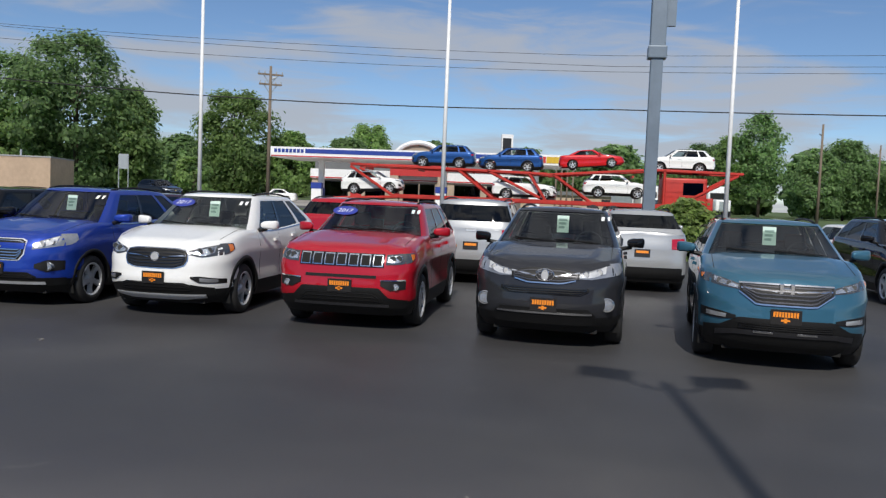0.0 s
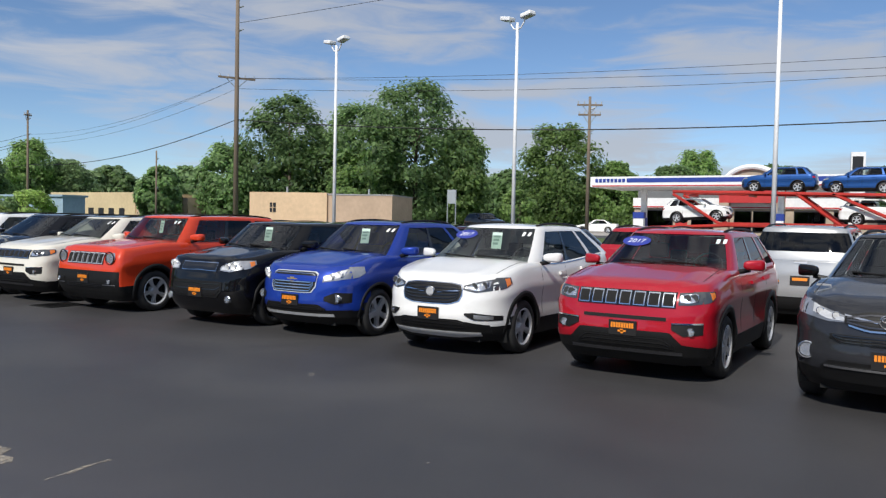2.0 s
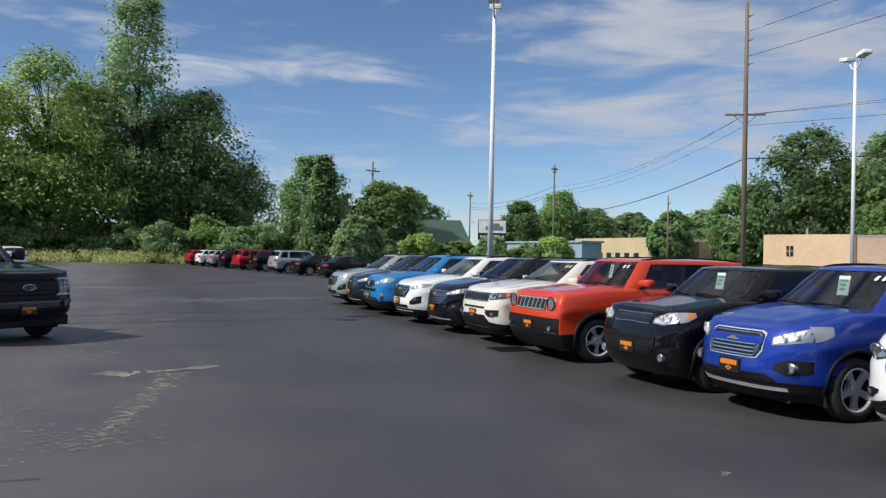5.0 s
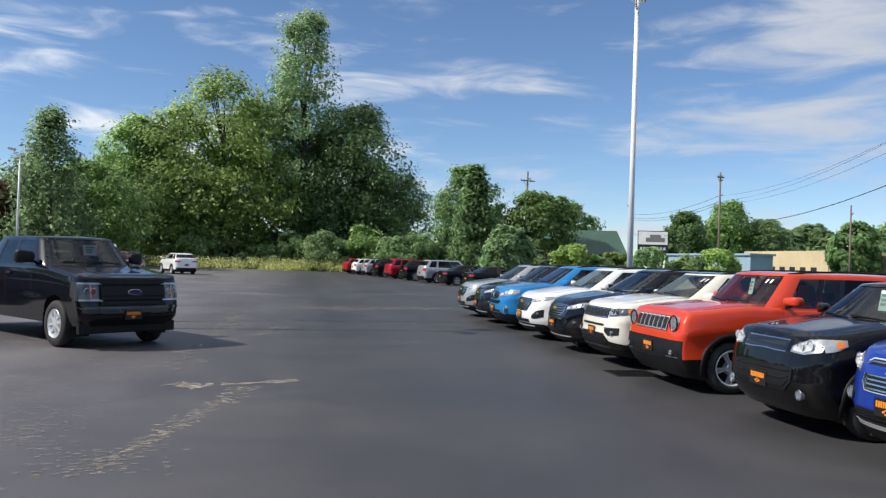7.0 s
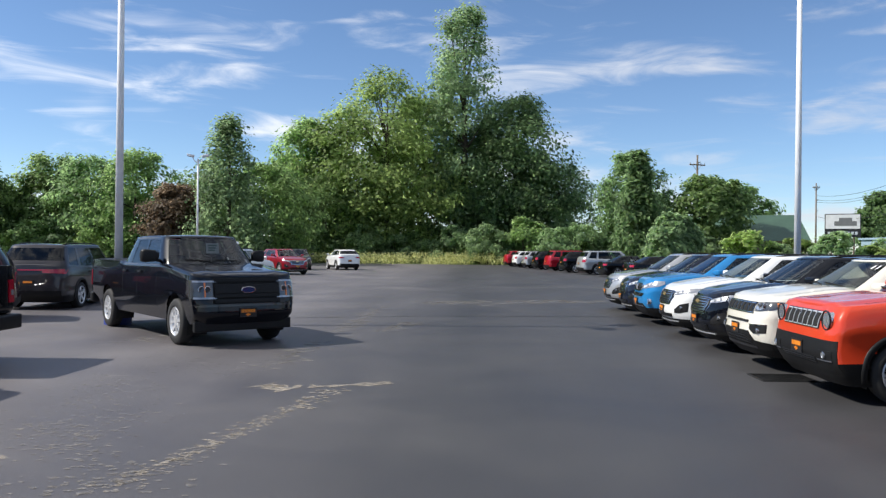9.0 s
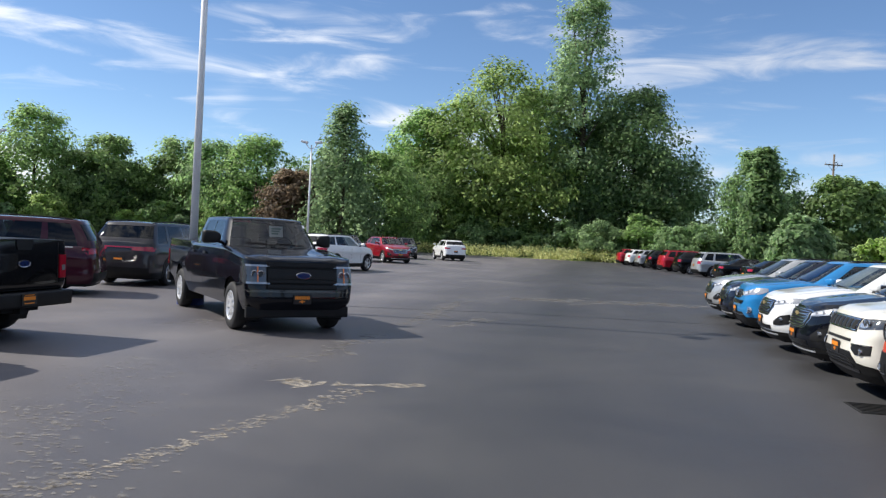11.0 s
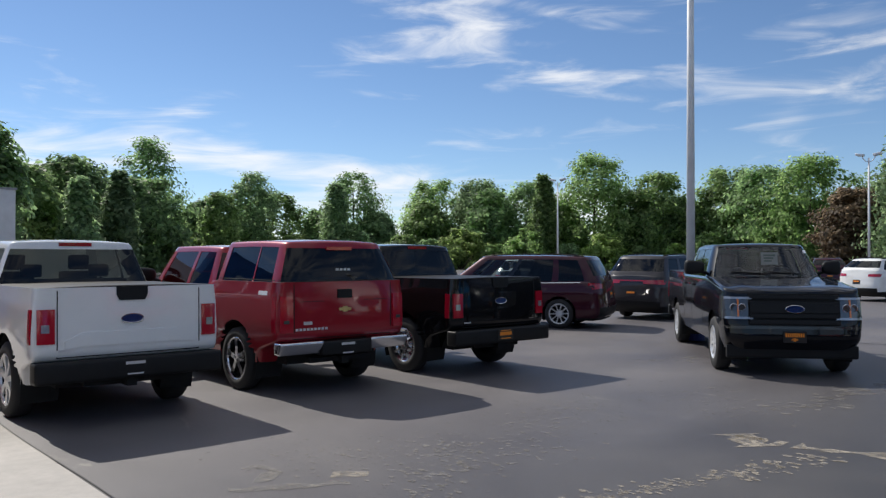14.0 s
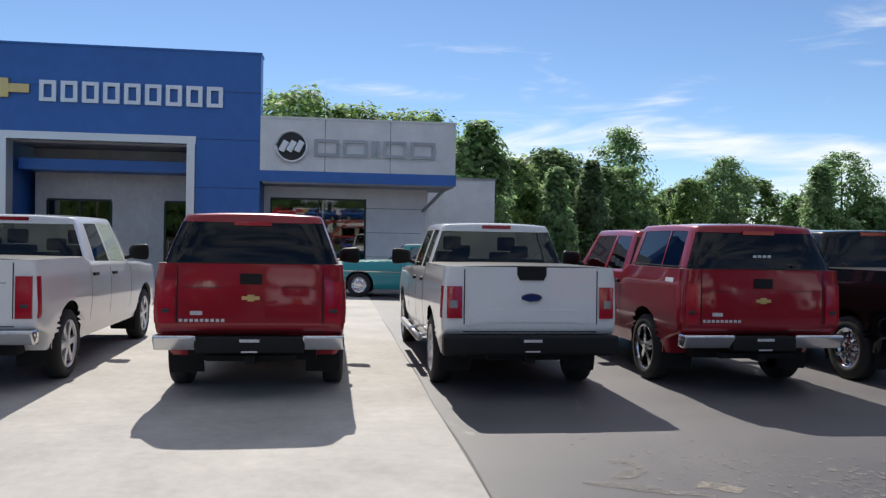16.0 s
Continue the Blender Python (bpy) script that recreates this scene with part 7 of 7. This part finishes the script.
part("glazing_bar", boxes((-0.08, -0.05, -2.43, -2.37, 1.9, 2.8), (-0.08, -0.05, -2.7, -2.1, 2.32, 2.38)), M_tan, win)
part("roof_vent", rods(((2, -3, 3.8), (2, -3, 4.4), 0.1, 0.1)), M_galv, tb)
part("roof_vent", rods(((3, -11, 3.6), (3, -11, 4.3), 0.1, 0.1)), M_galv, tb)
tb.matrix_world = pose(56.5, 56.6, 0.1, 0, 0, 20.4)
cb = thing("cream_building", "low cream building with small square windows", "building", "roadside buildings")
part("wall", boxes((0, 10, 0, 17, -0.2, 4.0)), M_yellowwall, cb)
part("wall", boxes((0.1, 10, -9, 0, -0.2, 3.4)), M_brown, cb)
for k in range(7):
    part("window", boxes((-0.06, 0.02, 2.0 + k * 2.0, 3.0 + k * 2.0, 1.1, 2.1)), M_frame, cb)
cb.matrix_world = pose(62.0, 81.0, 0.1, 0, 0, 0)
bb = thing("blue_building", "low pale blue roadside shed", "building", "roadside buildings")
part("wall", boxes((0, 2.5, 0, 16, -0.2, 3.0)), M_bluewall, bb)
part("roof", boxes((-0.2, 2.7, -0.2, 16.2, 3.0, 3.2)), M_bluewall, bb)
for k in range(5):
    part("window", boxes((-0.06, 0.02, 11.0 + k, 11.6 + k, 1.0, 2.2)), M_white, bb)
bb.matrix_world = pose(48.0, 73.4, 0.1, 0, 0, 3)
gb = thing("green_roofed_house", "low house with a green metal gable roof", "house", "roadside buildings")
part("wall", boxes((-4.2, 4.2, -3.5, 3.5, -0.1, 2.7)), M_stone, gb)
bm = bmesh.new()
vs = [bm.verts.new(v) for v in ((-4.6, -4, 2.6), (4.6, -4, 2.6), (4.6, 4, 2.6), (-4.6, 4, 2.6), (-3.0, 0, 4.9), (3.6, 0, 4.9))]
for f in ((0, 1, 5, 4), (2, 3, 4, 5), (1, 2, 5), (3, 0, 4), (3, 2, 1, 0)):
    bm.faces.new([vs[i] for i in f])
part("roof", bm, M_greenroof, gb, "green metal roof")
part("window", boxes((1.5, 2.6, -3.56, -3.5, 1.0, 2.0)), M_frame, gb)
part("sign_board", boxes((3.0, 3.9, -3.58, -3.5, 0.9, 1.8)), M_white, gb)
gb.matrix_world = pose(30.2, 73.5, 0, 0, 0, -22)
bl = thing("billboard", "roadside billboard with a pale picture panel", "billboard")
part("frame", boxes((-0.2, 0.2, -1.95, 1.95, 3.6, 6.4)), M_frame, bl)
part("panel", boxes((-0.24, -0.2, -1.85, 1.85, 4.6, 6.3)), M_panel, bl)
part("lettering", boxes(*[(-0.24, -0.2, -1.6 + k * 0.42, -1.32 + k * 0.42, 3.9, 4.25) for k in range(8)]), M_silver, bl)
part("picture", boxes((-0.26, -0.24, -1.5, 0.9, 4.95, 5.5), (-0.26, -0.24, -1.0, 0.4, 5.5, 5.9)), M_roofgrey, bl)
for y in (-1.2, 1.2):
    part("leg", rods(((0, y, -0.2), (0, y, 3.6), 0.12, 0.12)), M_wood, bl)
bl.matrix_world = pose(50.0, 99.8, 0, 0, 0, 62)
hw = thing("low_house", "long low brick house among trees", "house", "roadside buildings")
part("wall", boxes((0, 8, -14, 14, 0, 2.6)), M_brown, hw)
part("roof", boxes((-0.5, 8.5, -14.5, 14.5, 2.6, 3.3)), M_roofgrey, hw)
for k in range(5):
    part("window", boxes((-0.06, 0.02, -11 + k * 5.0, -9.4 + k * 5.0, 1.0, 2.1)), M_frame, hw)
hw.matrix_world = pose(150, 4, 0.5)

# road sign seen from behind
rs = thing("road_sign", "pair of grey road signs seen from behind", "road sign")
part("post", rods(((0, 0, 0), (0, 0, 3.2), 0.04, 0.04), ((0, -0.6, 0), (0, -0.6, 3.2), 0.04, 0.04)), M_galv, rs)
part("board", boxes((-0.02, 0.02, -0.62, 0.02, 2.3, 3.3)), M_galv, rs)
rs.matrix_world = pose(50.0, 30.2, 0.45, 0, 0, 20)

# ---- car carrier on the road ----
M_rig = grained("red_rig_paint", (0.50, 0.03, 0.02), 0.45, 4.0, 0.12)
rig = thing("car_carrier", "red two-deck car carrier on the road", "car carrier")
X0, X1 = 53.9, 56.4
for x in (X0, X1):
    part("lower_rail", boxes((x - 0.08, x + 0.08, 1.0, 19.5, 1.55, 1.80)), M_rig, rig)
    for a, b in (((x, 22.5, 3.75), (x, 9.0, 3.5)), ((x, 9.0, 3.45), (x, 2.2, 4.0)), ((x, 2.2, 4.0), (x, -3.5, 3.9)), ((x, 19.5, 1.7), (x, 22.5, 3.6)), ((x, 12.5, 1.7), (x, 15.0, 3.6)), ((x, 9.0, 1.7), (x, 10.2, 3.5)), ((x, 6.0, 1.7), (x, 8.6, 3.5)), ((x, 1.4, 1.7), (x, 1.4, 4.0)), ((x, 2.4, 1.7), (x, 2.4, 3.9)), ((x, 19.0, 1.6), (x, 24.0, 1.35)), ((x, 13.0, 3.6), (x, 9.4, 1.9)), ((x, 0.6, 1.7), (x, -3.2, 3.8))):
        part("rail", rods((a, b, 0.10, 0.10), seg=6), M_rig, rig)
for y in (21.5, 17.8, 14.2, 10.5, 7.0, 3.4):
    part("cross_member", boxes((X0, X1, y - 0.06, y + 0.06, 3.45, 3.6)), M_rig, rig)
part("lower_deck", boxes((X0 + 0.1, X1 - 0.1, 1.2, 19.3, 1.50, 1.58)), M_rig, rig)
part("cab", boxes((X0, X1, -1.3, 1.5, 1.1, 3.55), (X0 + 0.1, X1 - 0.1, -1.75, -1.3, 1.1, 2.3), bevel=0.12), M_rig, rig, "", True)
part("cab_window", boxes((X0 - 0.01, X0 + 0.05, -1.05, 0.2, 2.45, 3.25)), M_privacy, rig)
for y in (-0.6, 4.6, 5.9, 13.6, 15.0):
    for x in (X0, X1):
        bm = bmesh.new()
        lathe(bm, [(-0.14, 0.25), (-0.15, 0.46), (-0.1, 0.5), (0.1, 0.5), (0.15, 0.46), (0.14, 0.25), (0.08, 0.0)], 24, -1 if x == X0 else 1)
        bmesh.ops.translate(bm, verts=bm.verts, vec=(x, y, EZ + 0.5))
        part("wheel", bm, M_tyre, rig, "", True)
rig.matrix_world = pose(0, -7.3, 0)
EDGE = dict(EQX, seats=False, L=4.78, W=1.93, H=1.72)
LOAD = "cars on the carrier"


def loaded(y, z, col, lb, spec=EDGE, tilt=0.0, nm="suv", turn=180):
    return car(nm, lb, col, spec, pose(55.1, y - 7.3, z + 0.12, tilt, 0, turn), [F_EQX, rear_set(0.95, 1.08, 0.35, 0.75)] if nm == "suv" else [rear_set(0.76, 0.9, 0.3, 0.6)], LOAD, "SUV" if nm == "suv" else "coupe")


loaded(18.4, 3.58, P_edge, "blue SUV on the carrier's upper deck")
loaded(13.75, 3.50, P_edge, "blue SUV behind another on the upper deck")
loaded(3.9, 4.05, P_vivid, "bright red convertible coupe on the upper deck", dict(SEDAN, seats=False, H=1.38), -4.5, "coupe", 0)
loaded(2.6, 3.72, P_white, "white SUV over the carrier's cab")
loaded(18.9, 1.75, P_white, "white SUV on the carrier's tail ramp", EDGE, -3.0, "suv", 0)
loaded(8.3, 1.62, P_white, "white SUV on the carrier's lower deck", EDGE, 0.0, "suv", 0)
loaded(2.2, 1.95, P_white, "white SUV at the lower deck's front", EDGE, 0.0, "suv", 0)

# ---- far lorries ----
for x, y, col, lb in ((116.0, -15.0, P_edge, "blue long-nosed lorry far across the road"), (112.0, -18.2, P_white, "white lorry far across the road"), (122.0, -10.5, P_white, "white box trailer far across the road")):
    lr = thing("lorry", lb, "lorry", "far lorries")
    part("cab", boxes((-2.6, 0.8, -1.25, 1.25, 0.8, 4.1), bevel=0.3), col, lr, "", True)
    part("bonnet", boxes((-4.6, -2.6, -1.0, 1.0, 0.8, 2.3), bevel=0.2), col, lr, "", True)
    part("windscreen", boxes((-2.68, -2.58, -1.0, 1.0, 2.4, 3.2)), M_privacy, lr)
    part("grille", boxes((-4.66, -4.58, -0.6, 0.6, 1.0, 2.1)), M_chrome, lr)
    part("trailer", boxes((1.2, 12, -1.28, 1.28, 1.1, 4.2)), M_white, lr)
    for q in (-3.6, 0.2, 1.2, 9.5, 10.8):
        part("wheels", boxes((q - 0.48, q + 0.48, -1.3, 1.3, 0.0, 0.96), bevel=0.2), M_tyre, lr)
    lr.matrix_world = pose(x, y, EZ - 0.05, 0, 0, 14)

# ---- marks on the lot ----
def smear(name, pts, width, mat, label, seed, z=0.0045, group="surface marks"):
    """A ragged thin stain along a line."""
    rng = random.Random(seed)
    bm = bmesh.new()
    for (ax, ay), (bx, by) in zip(pts, pts[1:]):
        n = max(3, int(math.hypot(bx - ax, by - ay) / 0.09))
        prev = None
        for i in range(n + 1):
            t = i / n
            x, y = ax + (bx - ax) * t, ay + (by - ay) * t
            d = math.hypot(bx - ax, by - ay)
            nx, ny = -(by - ay) / d, (bx - ax) / d
            w0, w1 = width * rng.uniform(0.05, 1.0), width * rng.uniform(0.05, 1.0)
            q = (bm.verts.new((x + nx * w0, y + ny * w0, z)), bm.verts.new((x - nx * w1, y - ny * w1, z)))
            if prev and rng.random() > 0.04:
                bm.faces.new((prev[0], prev[1], q[1], q[0]))
            prev = q
    return tagged(part(name, bm, mat), label, "stain", group)


def speckle(name, x0, y0, x1, y1, spread, count, mat, label, seed, size=0.05):
    rng = random.Random(seed)
    bm = bmesh.new()
    for _ in range(count):
        t = rng.random()
        x, y = x0 + (x1 - x0) * t + rng.gauss(0, spread), y0 + (y1 - y0) * t + rng.gauss(0, spread)
        s = size * rng.uniform(0.3, 1.5) ** 1.5
        k = rng.randint(5, 7)
        a0 = rng.uniform(0, 6)
        bm.faces.new([bm.verts.new((x + s * rng.uniform(0.5, 1.3) * math.cos(a0 + 6.283 * i / k), y + 0.7 * s * rng.uniform(0.5, 1.3) * math.sin(a0 + 6.283 * i / k), 0.0045)) for i in range(k)])
    return tagged(part(name, bm, mat), label, "stain", kind="stuff")


smear("dirt_streak", [(2.98, 11.58), (3.7, 11.6), (4.45, 11.9)], 0.15, M_dust, "sandy dirt streak on the asphalt", 1)
smear("dirt_streak", [(2.95, 11.62), (3.35, 11.35)], 0.26, M_dust, "sandy dirt smear on the asphalt", 2)
smear("dirt_patch", [(3.3, 5.55), (3.9, 5.66), (4.16, 5.32), (4.02, 4.9)], 0.14, M_dust, "curved sandy dirt line on the asphalt", 3)
smear("dirt_streak", [(4.0, 4.4), (4.47, 4.45)], 0.035, M_dust, "thin sandy dirt line on the asphalt", 4)
speckle("peeled_spots", 3.0, 7.6, 3.6, 10.3, 0.07, 420, M_dust, "pale peeled spots along a crack in the asphalt", 5, 0.021)
speckle("peeled_spots", 3.6, 10.3, 3.9, 11.4, 0.10, 110, M_dust, "pale peeled spots beside the dirt streak", 6, 0.03)
speckle("peeled_spots", 0.9, 12.1, 2.4, 8.6, 0.34, 520, M_scuff, "pale worn spots across the asphalt", 7, 0.020)
speckle("peeled_spots", 0.9, 8.0, 2.0, 9.6, 0.38, 340, M_scuff, "sandy worn spots across the asphalt", 8, 0.018)
speckle("peeled_spots", 1.5, 9.6, 2.7, 8.1, 0.13, 170, M_scuff, "sandy flakes along a worn line", 21, 0.024)
speckle("peeled_spots", 2.5, 7.4, 3.3, 8.2, 0.24, 130, M_scuff, "pale flakes beside the worn line", 22, 0.030)
speckle("peeled_spots", 1.2, 13.4, 2.7, 12.4, 0.35, 130, M_scuff, "pale flakes before the standing pickup", 24, 0.024)
smear("dirt_patch", [(1.10, 7.75), (1.35, 7.85), (1.55, 7.6)], 0.10, M_scuff, "yellowish sandy stain on the asphalt", 25)
smear("dirt_patch", [(1.60, 7.35), (1.95, 8.1)], 0.08, M_scuff, "yellowish sandy streak on the asphalt", 26)
smear("dirt_patch", [(1.72, 8.1), (1.9, 8.3)], 0.12, M_dust, "sandy stain near the parked pickups", 27)
# a thin dark line across the lane
smear("pavement_seam", [(0.5, 20.45), (1.4, 20.6), (4.5, 21.6), (9.2, 22.1)], 0.05, M_darkline, "thin dark seam across the asphalt lane", 28)
speckle("peeled_spots", 2.75, 13.2, 2.85, 16.0, 0.16, 130, M_scuff, "pale worn spots along the lane", 9, 0.05)
speckle("peeled_spots", 2.95, 17.6, 2.9, 24.2, 0.16, 190, M_scuff, "pale worn spots down the lane", 10, 0.075)
speckle("peeled_spots", 3.7, 17.9, 4.1, 19.7, 0.14, 70, M_scuff, "pale worn spots beside the lane", 14, 0.07)
speckle("peeled_spots", 4.2, 26.2, 9.2, 28.1, 0.45, 150, M_scuff, "pale worn patches far down the lane", 15, 0.17)
speckle("peeled_spots", -0.6, 15.3, 0.4, 17.0, 0.25, 60, M_scuff, "pale worn spots near a parked truck", 16, 0.05)
speckle("grit", 3.0, 0.5, 9.0, 8.0, 1.6, 60, M_scuff, "scattered pale grit on the asphalt", 11, 0.014)
smear("oil_chalk_mark", [(7.3, 5.2), (7.45, 5.35)], 0.06, M_scuff, "small pale chalky mark on the asphalt", 12)
smear("worn_line", [(5.6, 36.9), (10.0, 38.0)], 0.16, M_scuff, "faint pale worn line across the lane", 13)
bm = bmesh.new()
prev = None
for i in range(40):
    x = -9 + i * 0.3
    y = 6.69 + 0.012 * math.sin(x * 1.7)
    q = (bm.verts.new((x, y - 0.006, 0.0082)), bm.verts.new((x, y + 0.006, 0.0082)))
    if prev:
        bm.faces.new((prev[0], prev[1], q[1], q[0]))
    prev = q
tagged(part("pavement_joint", bm, M_darkline), "dark joint between concrete and asphalt", "joint", kind="structure")
dr = thing("drain_grate", "small dark drain grate set in the asphalt", "drain")
part("frame", boxes((-0.35, 0.35, -0.3, 0.3, -0.01, 0.010)), M_well, dr)
for k in range(7):
    part("grate_bar", boxes((-0.33, 0.33, -0.27 + k * 0.085, -0.24 + k * 0.085, 0.010, 0.016)), M_plastic, dr)
dr.matrix_world = pose(9.35, 12.75, 0)

# weeds at the end of the asphalt
M_weed = leaves("weeds", (0.28, 0.30, 0.10), (0.52, 0.52, 0.26))
rng = np.random.default_rng(77)
cs = np.c_[rng.uniform(-40, 14, 420), 90.6 + rng.uniform(0, 4.5, 420), rng.uniform(0.1, 1.0, 420)]
ob = new("weeds", leaf_mesh("weeds", M_weed, cs, rng.uniform(0.35, 0.7, 420), 60, 0.10, rng))
tagged(ob, "rough pale weeds and grass along the asphalt edge", "weeds", kind="stuff")

# the site plan is drawn in its own unit: bring it to metres; vehicles already are
for ob in list(scene.objects):
    if ob.parent is None and ob.type in {"MESH", "EMPTY", "CURVE"} and ob.name not in VEHICLES:
        ob.matrix_world = Matrix.Scale(SITE, 4) @ ob.matrix_world
